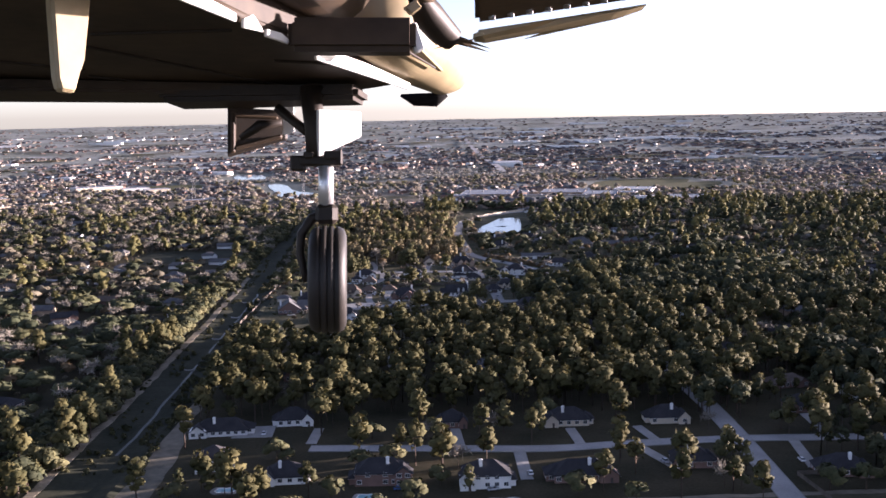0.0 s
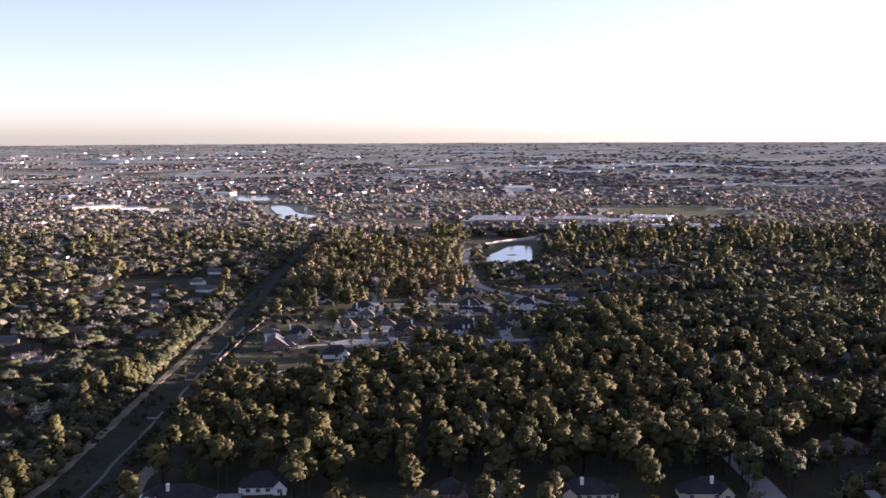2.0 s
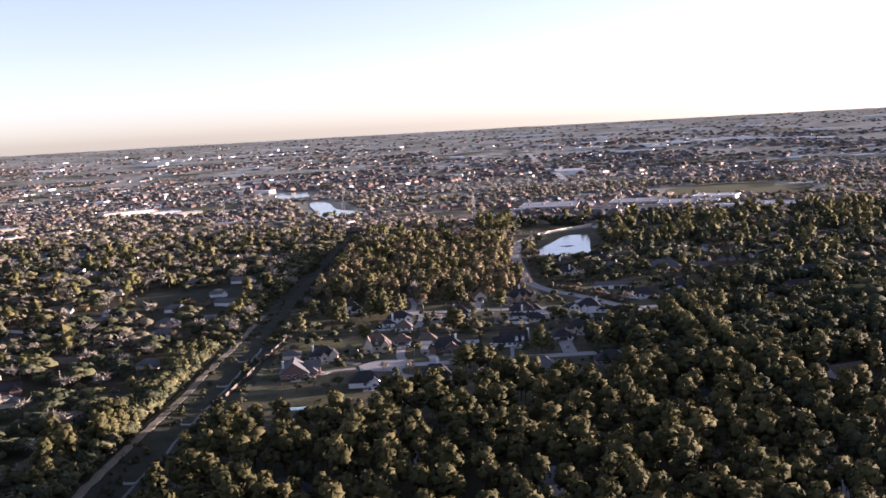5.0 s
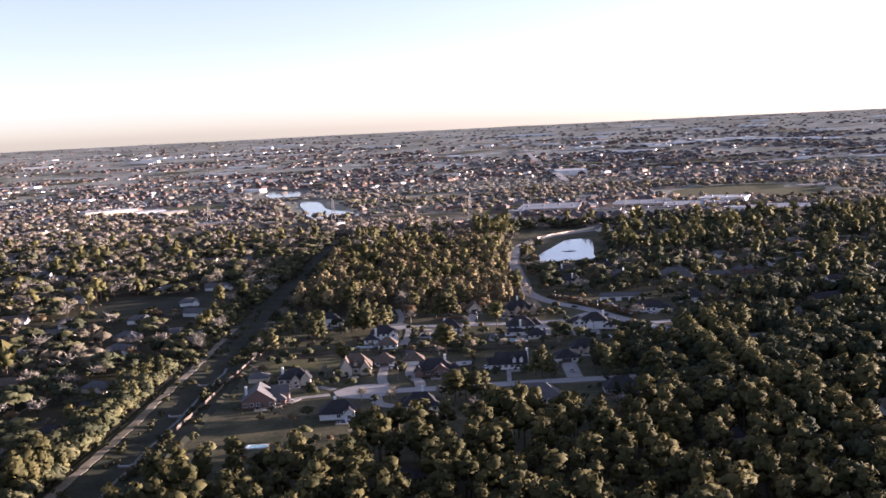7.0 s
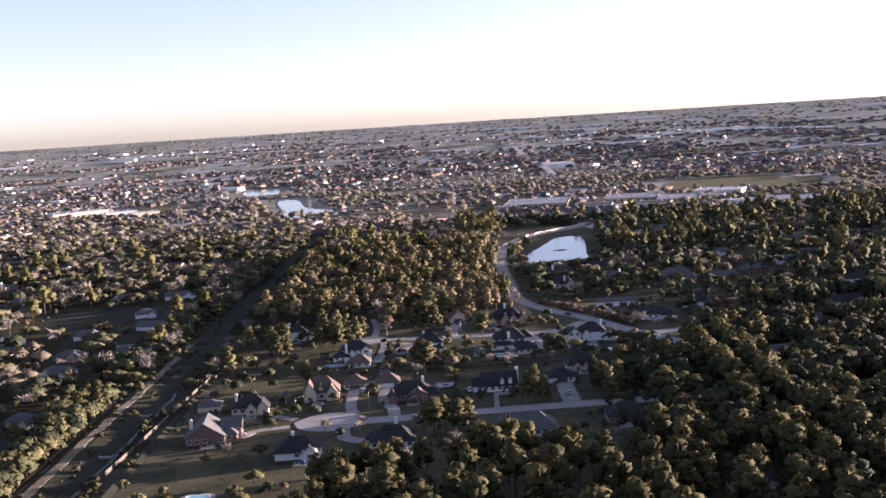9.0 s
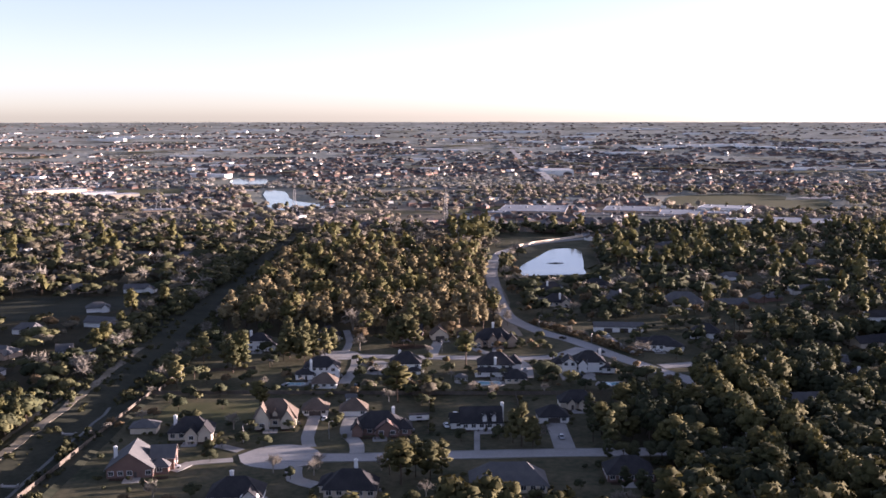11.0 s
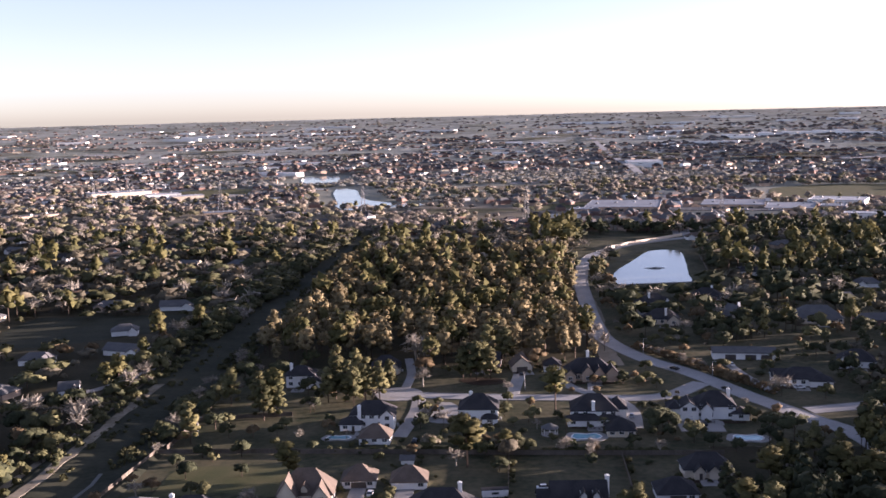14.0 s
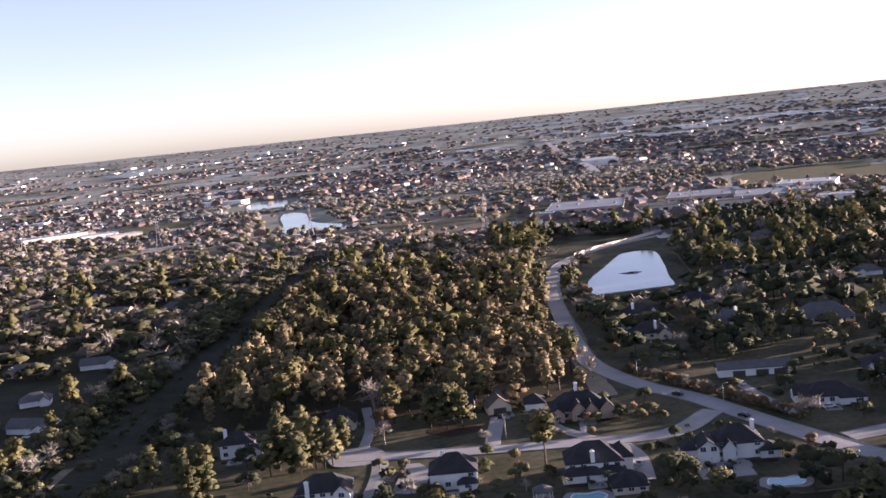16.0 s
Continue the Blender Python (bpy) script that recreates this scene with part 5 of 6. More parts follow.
def grove(name, members, leaves, label, kind, core=99, swell=0.94, leaf=None, spread=1.0, squat=1.0, lift=0.0):
    """All trees of a kind over a stretch as one mesh."""
    if not members:
        return
    shapes = [tree_arrays(SHAPE[kind] if leaf is None or kind != "bare" else "oak", 500 + i + sum(map(ord, kind)), leaves, core, swell) for i in range(6)]
    vs, fs, mi, ns, o = [], [], [], [], 0
    for x, y, h in members:
        a, f, tv, tf, soft = shapes[rnd.randrange(6)]
        c, s = (lambda q: (math.cos(q), math.sin(q)))(rnd.uniform(0, 6.28))
        m = np.array([[c, -s, 0], [s, c, 0], [0, 0, 1]]) * h * np.array([[spread * rnd.uniform(0.85, 1.15)], [spread * rnd.uniform(0.85, 1.15)], [squat]])
        v = np.concatenate([a, tv]) @ m.T + (x, y, 0)
        vs.append(v)
        up = soft + (0, 0, lift)
        soft = up / np.linalg.norm(up, axis=1)[:, None]
        ns.append(np.concatenate([soft, (tv - tv.mean(axis=0)) * (1, 1, 0) + (0, 0, 0.001)] if len(tv) else [soft]) @ np.array([[c, -s, 0], [s, c, 0], [0, 0, 1]]).T)
        fs.append(np.concatenate([f, tf + len(a)]) + o)
        mi.append(np.concatenate([np.zeros(len(f)), np.ones(len(tf))]))
        o += len(v)
    tagged(new(name, mesh_np(name, far(np.concatenate(vs)), np.concatenate(fs), [leaf or LEAF[kind], BARK], np.concatenate(mi), normals=None if kind == "bare" and leaf is None else np.concatenate(ns))), label, "trees", kind="stuff")


scrub = []
for i in range(2600):   # rough tufts and brush on the corridor's banks
    y = rnd.uniform(400, 1480)
    x = -116 + rnd.choice((rnd.uniform(-24, -4), rnd.uniform(5, 14), rnd.uniform(3, 9))) - abs(y - 810) * 0.008
    if noise.noise((x * 0.06, y * 0.03, 5.0)) > -0.12:
        scrub.append((x, y, rnd.uniform(0.7, 2.3) if rnd.random() < 0.8 else rnd.uniform(2.2, 4.0)))
grove("brush", scrub, 14, "rough grass tufts and brush on the banks", "shrub", 2)
rest = [s for s in spots if s not in chosen]
for kind, name, label in (("stout", "pine_wood", "full-crowned pines"), ("deep", "pine_wood", "shade-darkened wood of green pines"), ("holm", "oak_grove", "shade-darkened broad evergreen trees"), ("tan", "tan_trees", "scattered broad trees with tan winter leaves"), ("dry", "pine_wood", "wood of tall brownish-olive pines"), ("pine", "pine_wood", "dense wood of tall olive-green pines"), ("oak", "oak_grove", "scattered broad evergreen trees"), ("bare", "bare_trees", "scattered leafless grey-brown trees"), ("rust", "rusty_trees", "small trees with rusty leaves")):
    front = [s[1:] for s in rest if s[0] == kind and (s[2] < 800 or (-200 < s[1] < 260 and s[2] < 1060))]
    back = [s[1:] for s in rest if s[0] == kind and not (s[2] < 800 or (-200 < s[1] < 260 and s[2] < 1060))]
    close = [s for s in front if s[1] < 700 and kind == "pine" and s[2] >= 5.8]
    grove(name, close, 100, label + " near the first houses", kind, 9, 0.98)
    if kind != "bare":
        for group in (front, back):
            grove(name, [s for s in group if s[2] < 5.8], 22, "low bushes and young trees", kind, 5, 1.1)
        front, back = [s for s in front if s[2] >= 5.8], [s for s in back if s[2] >= 5.8]
    grove(name, [s for s in front if s not in close and s[0] > -166], 80 if kind == "rust" else 140 if kind == "bare" else 84, label, kind, 9, 0.98)
    grove(name, [s for s in front if s not in close and s[0] <= -166], 32 if kind != "bare" else 90, label + " of the suburb", kind, 7, 1.12, None, 1.5 if kind in ("oak", "tan", "holm") else 1.0)
    grove(name, back, 44 if kind == "dry" else 14 if kind != "bare" else 50, label + ", farther off", kind, 10 if kind == "dry" else 5, 0.95 if kind == "dry" else 1.15, None, 1.5 if kind in ("oak", "tan", "holm") else 1.2 if kind == "dry" else 1.0)


# distant woods and suburbs
far_trees = {"pine": [], "oak": [], "bare": [], "tan": []}
middle_trees = {"pine": [], "oak": [], "bare": [], "tan": []}
far_homes = []
for band in range(55):
    y0 = 1480 * 1.045 ** band
    step = 11.0 * (y0 / 1480) ** 0.95
    for gx in np.arange(-0.52 * y0 - 60, 0.52 * y0 + 60, step):
        for gy in np.arange(y0, y0 * 1.045, step):
            x, y = gx + rnd.uniform(-0.5, 0.5) * step, gy + rnd.uniform(-0.5, 0.5) * step
            if min(math.hypot(x - a, y - b) for a, b in ((-245, 2090), (-225, 2010), (-210, 1930), (-190, 1860), (-165, 1810), (-125, 1795))) < 48 or (-390 < x < -280 and 2210 < y < 2480) or (340 < x < 570 and 1790 < y < 2000) or (-70 < x < 85 and 2020 < y < 2130) or (-550 < x < -380 and 1985 < y < 2140) or (-30 < x < 120 and 1550 < y < 1760 and rnd.random() < 0.75) or (455 < x < 600 and 1700 < y < 1890) \
                    or (-130 < x < 15 and 1660 < y < 1730) or any(abs(x - q[0]) < q[2] * 0.62 and abs(y - q[1]) < q[2] * 0.36 + q[3] * 0.5 for q in HALLS):
                continue
            lump = noise.noise((x * 0.004, y * 0.004, 7.7)) + 0.35 * noise.noise((x * 0.016, y * 0.016, 1.7))
            town = noise.noise((x * 0.0022, y * 0.0022, 21.3)) + (0.38 if -900 < x < 300 and 1780 < y < 3300 else 0.12)
            if rnd.random() < 0.66 - 0.004 * band + 0.75 * lump - (0.30 if town > 0.25 else 0):
                brown = -160 < x < 60 and y < 1700
                kind = rnd.choices(("pine", "oak", "bare", "tan"), (0, 0.1, 0.6, 0.3) if brown else (0.08, 0.25, 0.37, 0.30))[0]
                grow = max(1.0, step / 13)
                if y < 2150:
                    if rnd.random() < 0.62:
                        middle_trees[kind].append((x, y, rnd.uniform(5.5, 11)))
                elif rnd.random() < (0.95 if y < 2500 else 0.78 if y < 3800 else 0.58 if y < 6000 else 0.25):
                    far_trees[kind].append((x, y, rnd.uniform(8.2, 9.8) * grow ** 0.15))
            elif town > -0.06 and rnd.random() < (0.40 if town > 0.25 else 0.22) * (1 if y < 5000 else 0.6 if y < 8000 else 0.2):
                far_homes.append((x, y, max(1.0, step / 15) ** 0.55))
for kind, label in (("pine", "dark green pines beyond the suburb"), ("oak", "olive evergreen trees beyond the suburb"), ("bare", "grey-brown leafless trees beyond the suburb"), ("tan", "tan winter trees beyond the suburb")):
    grove("distant_trees", middle_trees[kind], 12 if kind != "bare" else 24, label, kind, 4, 1.25, {"oak": OLIVEMID, "tan": TANMID, "bare": GREYMID, "pine": PINE}[kind], 1.3, 1.0, 0.25)
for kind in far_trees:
    grove("distant_wood", far_trees[kind], 4 if kind != "bare" else 9, {"pine": "distant pine woods paled for haze", "oak": "distant olive woods paled for haze", "bare": "distant leafless woods greyed for haze", "tan": "distant tan winter woods paled for haze"}[kind], kind, 2, 1.75, {"pine": OLIVEWOOD, "oak": OLIVEWOOD, "bare": GREYWOOD, "tan": TANWOOD}[kind], 1.5, 0.62, 1.6)
hv, hf, hm, o = [], [], [], 0
for x, y, k in far_homes:
    w, d, h, t = rnd.uniform(11, 18) * k, rnd.uniform(8, 11) * k, rnd.uniform(2.8, 5) * k, rnd.uniform(0, 3.14)
    v, f = prism(0, 0, w, d, 0, h, "hip", 3.2 * k)
    v = np.array([(-w / 2, -d / 2, 0), (w / 2, -d / 2, 0), (w / 2, d / 2, 0), (-w / 2, d / 2, 0)] + list(v))
    c, s = math.cos(t), math.sin(t)
    v = v @ np.array([[c, s, 0], [-s, c, 0], [0, 0, 1]]) + (x, y, 3.0 if y > 2450 else 0)
    f = [[0, 1, 5, 4], [1, 2, 6, 5], [2, 3, 7, 6], [3, 0, 4, 7]] + [[i + 4 for i in q] for q in f]
    hv.append(v)
    hf += [[i + o for i in q] for q in f]
    hm += [rnd.choice((0, 1, 2, 6, 6, 2, 6, 2, 6, 6, 6, 2))] * 4 + [rnd.choice((3, 4, 4, 5))] * 4
    o += len(v)
tagged(new("distant_houses", mesh_np("distant_houses", far(np.concatenate(hv)), hf, [WHITE, CREAM, TANBRICK, ROOF_DARK, ROOF_GREY, ROOF_BROWN, BRICK], hm)), "distant suburb of small pale houses with grey and brown roofs", "houses", kind="stuff")
lv, lf, li, o = [], [], [], 0
for i in range(560):
    y = 1900 * math.exp(rnd.uniform(0, 2.35))
    x = rnd.uniform(-0.52, 0.52) * y
    k = (y / 1900) ** 0.9
    w, d, t = rnd.uniform(20, 90) * k, rnd.uniform(12, 40) * k, rnd.uniform(-0.5, 0.5)
    if -300 < x < -60 and y < 2150:
        continue
    v = np.array([(-w / 2, -d / 2, 0.4), (w / 2, -d / 2, 0.4), (w / 2, d / 2, 0.4), (-w / 2, d / 2, 0.4)]) @ np.array([[math.cos(t), math.sin(t), 0], [-math.sin(t), math.cos(t), 0], [0, 0, 1]]) + (x, y, i * 0.002 * k + (8.0 * (1 + (y - 2480) / 9000) if y > 2450 else 0))
    lv.append(v)
    lf.append([o, o + 1, o + 2, o + 3])
    li.append(rnd.choice((0, 1, 1, 2, 2, 2, 2, 2)))
    o += 4
tagged(new("distant_lots", mesh_np("distant_lots", far(np.concatenate(lv)), lf, [CONCRETE, DRYFIELD, GREEN], li)), "distant parking lots and pale dry fields", "fields", kind="stuff")



# ---- flat-roofed buildings beyond the woods ----
def hall(x, y, w, d, h, turn, walls, roofs, label):
    ob = thing("warehouse", pose(x, y, 0, 0, 0, turn), label, "building", "far flat-roofed buildings")
    part("wall", done(boxes([(0, 0, 0, w, d, h)]), "wall", walls), ob)
    part("roof", done(boxes([(0, 0, h + 0.02, w - 1, d - 1, 0.35)]), "roof", roofs), ob)
    part("parapet", done(boxes([(0, -d / 2, h, w + 0.6, 0.6, 0.6), (0, d / 2, h, w + 0.6, 0.6, 0.6), (-w / 2, 0, h, 0.6, d - 0.6, 0.6), (w / 2, 0, h, 0.6, d - 0.6, 0.6)]), "parapet", roofs), ob)
    for i in range(max(2, int(w / 18))):
        part("roof_unit", ROOFUNIT, ob, m=pose((i + 0.5) / max(2, int(w / 18)) * w - w / 2, rnd.uniform(-0.25, 0.25) * d, h + 0.38))
    for i in range(max(2, int(w / 9))):
        part("window", SHOPWIN, ob, m=pose((i + 0.5) / max(2, int(w / 9)) * w - w / 2, -d / 2 - 0.04, 0.4))
    return ob


ROOFUNIT = done(boxes([(0, 0, 0, 3.2, 2.2, 1.5), (0.4, 0, 1.5, 1.4, 1.4, 0.3)], 0.06), "roof_unit", STEEL)
SHOPWIN = done(boxes([(0, 0, 0, 5, 0.1, 2.6)]), "window", GLASS)
for x, y, w, d, h, turn, wm, rm, lab in HALLS:
    hall(x, y, w, d, h, turn, wm, rm, lab)
wv, wf, wi, o = [], [], [], 0
ROWS_OF_HALLS = ((172, 5300, 380, 5410, 5), (487, 4205, 630, 4300, 4), (746, 4203, 1290, 4630, 11), (1150, 4300, 1420, 3950, 5), (-1900, 6200, -1350, 6500, 7), (-1150, 6300, -820, 6500, 5), (240, 2575, 320, 2598, 1), (-20, 3900, 140, 3960, 2))
lined = [(x0 + (x1 - x0) * (i + 0.5) / n, y0 + (y1 - y0) * (i + 0.5) / n, (x1 - x0) / n) for x0, y0, x1, y1, n in ROWS_OF_HALLS for i in range(n)]
for i in range(60 + len(lined)):
    y = 2350 * math.exp(rnd.uniform(0, 1.45))
    x = rnd.uniform(-0.5, 0.5) * y
    k = (y / 2350) ** 0.8
    w, d, h, t = rnd.uniform(30, 110) * k, rnd.uniform(18, 40) * k, rnd.uniform(5, 9) * k, rnd.uniform(-0.4, 0.4)
    if i >= 60:
        x, y, w = lined[i - 60]
        w, d, h, t = w * rnd.uniform(0.6, 0.95), 90, rnd.uniform(10, 15), rnd.uniform(-0.1, 0.1)
    v = np.array([(a * w / 2, b * d / 2, c * h) for c in (0, 1) for a, b in ((-1, -1), (1, -1), (1, 1), (-1, 1))])
    v = v @ np.array([[math.cos(t), math.sin(t), 0], [-math.sin(t), math.cos(t), 0], [0, 0, 1]]) + (x, y, 0)
    wv.append(v)
    wf += [[q + o for q in f] for f in ([0, 1, 5, 4], [1, 2, 6, 5], [2, 3, 7, 6], [3, 0, 4, 7], [4, 5, 6, 7])]
    wi += [0] * 4 + [1]
    o += 8
tagged(new("distant_halls", mesh_np("distant_halls", far(np.concatenate(wv)), wf, [WHITE, ROOF_METAL], wi)), "distant white flat-roofed halls near the horizon", "buildings", kind="stuff")
for pts, w in (([(-760, 1600), (-560, 1640), (-350, 1540), (-150, 1520)], 12), ([(-700, 1960), (-420, 1860), (-200, 1700), (40, 1640), (300, 1660), (700, 1560)], 14), ([(330, 4900, 11), (270, 3600, 10), (245, 2835, 8.5), (240, 2450, 8), (236, 2156, 0), (223, 1790, 0), (196, 1600, 0), (176, 1432, 0)], 16), ([(-1000, 2810, 8.5), (-900, 2930, 8.7), (-800, 3060, 8.9)], 20),
               ([(-520, 1280), (-380, 1300), (-250, 1250), (-160, 1260)], 8), ([(-470, 900), (-360, 930), (-250, 880)], 7), ([(250, 1230), (330, 1260), (450, 1250)], 8)):
    road(pts, w, "far pale road through the suburb", 0.2, kerbs=False)


# ---- pylons ----
def bars(pairs, r, name, material):
    bm = bmesh.new()
    for a, b in pairs:
        a, b = Vector(a), Vector(b)
        q = (b - a).to_track_quat("Z", "Y").to_matrix().to_4x4()
        bmesh.ops.create_cube(bm, size=1, matrix=Matrix.Translation((a + b) / 2) @ q @ Matrix.Diagonal((r * 2, r * 2, (b - a).length, 1)))
    return done(bm, name, material)


levels = [(0, 3.6), (9, 2.6), (18, 1.7), (26, 1.1), (34, 0.8), (40, 0.25)]
corner = [(-1, -1), (1, -1), (1, 1), (-1, 1)]
legs = [[((sx * w0, sy * w0, z0), (sx * w1, sy * w1, z1)) for (z0, w0), (z1, w1) in zip(levels, levels[1:])] for sx, sy in corner]
brace = [((corner[k][0] * w0, corner[k][1] * w0, z0), (corner[(k + 1) % 4][0] * w1, corner[(k + 1) % 4][1] * w1, z1)) for (z0, w0), (z1, w1) in zip(levels, levels[1:]) for k in range(4)]
arm = [((-7, 0, 0), (7, 0, 0)), ((-7, 0, 0), (0, 0, 1.8)), ((7, 0, 0), (0, 0, 1.8))]
pylon = thing("pylon", pose(36, 1572, 0, 0, 0, 20), "grey steel lattice power pylon", "pylon", "pylons of the power line")
for l in legs:
    part("leg", bars(l, 0.13, "leg", PYLON), pylon)
for b in brace:
    part("brace", bars([b], 0.06, "brace", PYLON), pylon)
for z in (26, 31, 36):
    part("cross_arm", bars(arm, 0.11, "cross_arm", PYLON), pylon, m=pose(0, 0, z))
for x, y in ((-150, 1655), (-340, 1735), (-535, 1818), (-730, 1900), (222, 1490), (-500, 1850)):
    copy_thing(pylon, pose(x, y, 0, 0, 0, 20))


# ---- fences ----
PANEL = done(boxes([(0, 0, 0.08, 2.36, 0.05, 1.7), (0, -0.05, 0.4, 2.36, 0.05, 0.09), (0, -0.05, 1.4, 2.36, 0.05, 0.09)]), "fence_panel", WOOD)
POST = done(boxes([(0, 0, 0, 0.12, 0.12, 1.95)], 0.01), "post", WOOD)


def fence(points, label):
    ob = thing("fence", pose(*points[0], 0.05), label, "fence")
    for (x0, y0), (x1, y1) in zip(points, points[1:]):
        n = max(1, round(math.hypot(x1 - x0, y1 - y0) / 2.4))
        a = math.degrees(math.atan2(y1 - y0, x1 - x0))
        for i in range(n):
            t = (i + 0.5) / n
            m = pose(x0 + (x1 - x0) * t - points[0][0], y0 + (y1 - y0) * t - points[0][1], 0.3, 0, 0, a)
            part("fence_panel", PANEL, ob, m=m)
            part("post", POST, ob, m=m @ pose(1.2, 0, -0.3))


fence([(-109, 692), (-106, 740), (-103, 795), (-100.5, 829)], "sunlit wooden fence along the drainage corridor")
fence([(-100, 829), (-60, 829.5), (-20, 829), (25, 828), (60, 827.5), (95, 828)], "long weathered fence between back gardens")
fence([(23, 770), (23, 827)], "weathered wooden fence between two plots")
fence([(61, 772), (61, 827)], "weathered wooden fence between two plots")
fence([(-98, 833), (-97, 868), (-62, 874)], "weathered wooden fence beside tall pines")
fence([(152, 345), (150, 372), (182, 372)], "weathered wooden fence of a corner plot")
fence([(92, 1046), (88, 1100), (86, 1160)], "weathered wooden fence along the curved road")
fence([(168, 1300), (160, 1210), (150, 1168)], "dark fence beside the pond")
for x, y in ((-118.7, 566.7), (-117, 645.5), (-116, 715), (-116.5, 772)):
    tagged(new("weir", done(boxes([(0, 0, 0, 5.5, 1.6, 0.6), (-2.6, 0, 0.6, 0.5, 1.6, 0.5), (2.6, 0, 0.6, 0.5, 1.6, 0.5)], 0.05), "weir", DRIVE)), "pale concrete weir across the ditch", "weir", "weirs in the ditch").matrix_basis = pose(x, y, 0.05)


# ---- cars ----
def car_meshes(paint):
    prof = [(-2.3, 0.35), (-2.32, 0.75), (-2.2, 0.92), (-1.2, 1.0), (1.35, 1.0), (2.15, 0.85), (2.3, 0.6), (2.25, 0.35)]
    cab = [(-2.0, 0.98), (-1.45, 1.48), (0.35, 1.5), (1.15, 1.0)]

    def loft(p, half, inset, name, m):
        bm = bmesh.new()
        a = [bm.verts.new((x, -half + inset * (z > 1.2), z)) for x, z in p]
        b = [bm.verts.new((x, half - inset * (z > 1.2), z)) for x, z in p]
        bm.faces.new(a)
        bm.faces.new(b[::-1])
        for i in range(len(p)):
            j = (i + 1) % len(p)
            bm.faces.new((a[i], b[i], b[j], a[j]))
        bmesh.ops.bevel(bm, geom=bm.edges[:], offset=0.05, segments=2, affect="EDGES")
        return done(bm, name, m, False)
    return loft(prof, 0.92, 0, "body", paint), loft(cab, 0.80, 0.14, "cabin", GLASS), done(boxes([(-0.55, 0, 1.47, 1.75, 1.24, 0.07)], 0.02), "roof", paint)


wheel_me = done(tube([(0, -0.11, 0), (0, -0.09, 0), (0, 0.09, 0), (0, 0.11, 0)], [0.27, 0.33, 0.33, 0.27], 14), "wheel", RUBBER)
lamp_me = done(boxes([(0, 0, 0, 0.08, 0.36, 0.14)], 0.02), "headlight", TRIM)
CARS = {}


def car(x, y, turn, paint, truck=False):
    key = (paint, truck)
    m = pose(x, y, 0.28, 0, 0, turn)
    if key in CARS:
        return copy_thing(CARS[key], m)
    ob = thing("car", m, f"{paint} " + ("pickup truck" if truck else "saloon car") + " parked on pale concrete", "truck" if truck else "car", "parked vehicles")
    body, cabin, top = car_meshes(CARPAINT[paint])
    part("body", body, ob)
    part("cabin", cabin, ob, "dark glass cabin", m=pose(0.3 if truck else 0, 0, 0.1 if truck else 0))
    part("roof", top, ob, m=pose(0.3 if truck else 0, 0, 0.1 if truck else 0))
    for wx in (-1.4, 1.4):
        for wy in (-0.86, 0.86):
            part("wheel", wheel_me, ob, m=pose(wx, wy, 0.33))
    for wy in (-0.6, 0.6):
        part("headlight", lamp_me, ob, m=pose(2.28, wy, 0.62))
    CARS[key] = ob
    return ob


for x, y, turn, paint, truck in ((90, 862, 95, "black", False), (94.5, 861.5, 88, "black", False), (-19.5, 791, 92, "white", False), (30, 781, 100, "white", True), (34, 796, 5, "white", True), (74, 766, 90, "silver", True),
                                 (69, 872, 85, "silver", False), (40.5, 938, 95, "black", False), (43.5, 938, 92, "silver", False), (28, 936, 80, "black", False), (-31, 697, 90, "white", True), (-35, 693, 90, "blue", False), (-66, 733, 20, "silver", False),
                                 (112, 910, 122, "black", False), (96, 944, 130, "black", False), (-62, 446, 90, "white", False), (49, 384, 90, "white", False), (104, 392, 100, "silver", True), (158, 388, 90, "white", False), (-2, 372, 5, "blue", False),
                                 (122, 950, 100, "white", True), (142, 911, 10, "white", False), (-168, 971, 0, "white", False), (-164, 899, 10, "white", True), (-160, 990, 5, "white", True), (-21, 851, 90, "red", False), (33, 368, 10, "silver", False), (-10.6, 842.2, 80, "black", False), (-4.5, 871, 20, "black", True)):
    car(x, y, turn, paint, truck)
camper = thing("camper", pose(19, 789, 0.25, 0, 0, 8), "white camper trailer with dark roof in back garden", "camper")
part("body", done(boxes([(0, 0, 0.5, 8, 2.5, 2.3)], 0.25), "body", CARPAINT["white"]), camper)
part("roof", done(boxes([(0, 0, 2.8, 8.4, 2.7, 0.2)], 0.05), "roof", ROOF_DARK), camper)
for wx in (-0.5, 0.5):
    for wy in (-1.1, 1.1):
        part("wheel", wheel_me, camper, m=pose(wx, wy, 0.33))
part("window", done(boxes([(0, -1.26, 1.5, 2.2, 0.06, 0.7)]), "window", GLASS), camper)


# ---- pools and garden things ----
def pool(x, y, w, d, label):
    ob = thing("swimming_pool", pose(x, y, 0.05), label, "pool")
    pts = [(-w * 0.5, -d * 0.15), (-w * 0.32, -d * 0.5), (0, -d * 0.42), (w * 0.3, -d * 0.5), (w * 0.5, 0), (w * 0.3, d * 0.48), (0, d * 0.36), (-w * 0.36, d * 0.46)]
    part("deck", outline("deck", [(a * 1.45, b * 1.55) for a, b in pts], 0.22, DRIVE, 1.5), ob, "pale concrete pool deck")
    part("water", outline("water", pts, 0.27, POOL, 1.0), ob, "bright blue water")
    line = smooth_line(pts + pts[:1], 1.0)
    part("coping", sections("coping", line, [(-0.25, 0.22), (-0.25, 0.34), (0.2, 0.34), (0.2, 0.22)], TRIM), ob)
    return ob


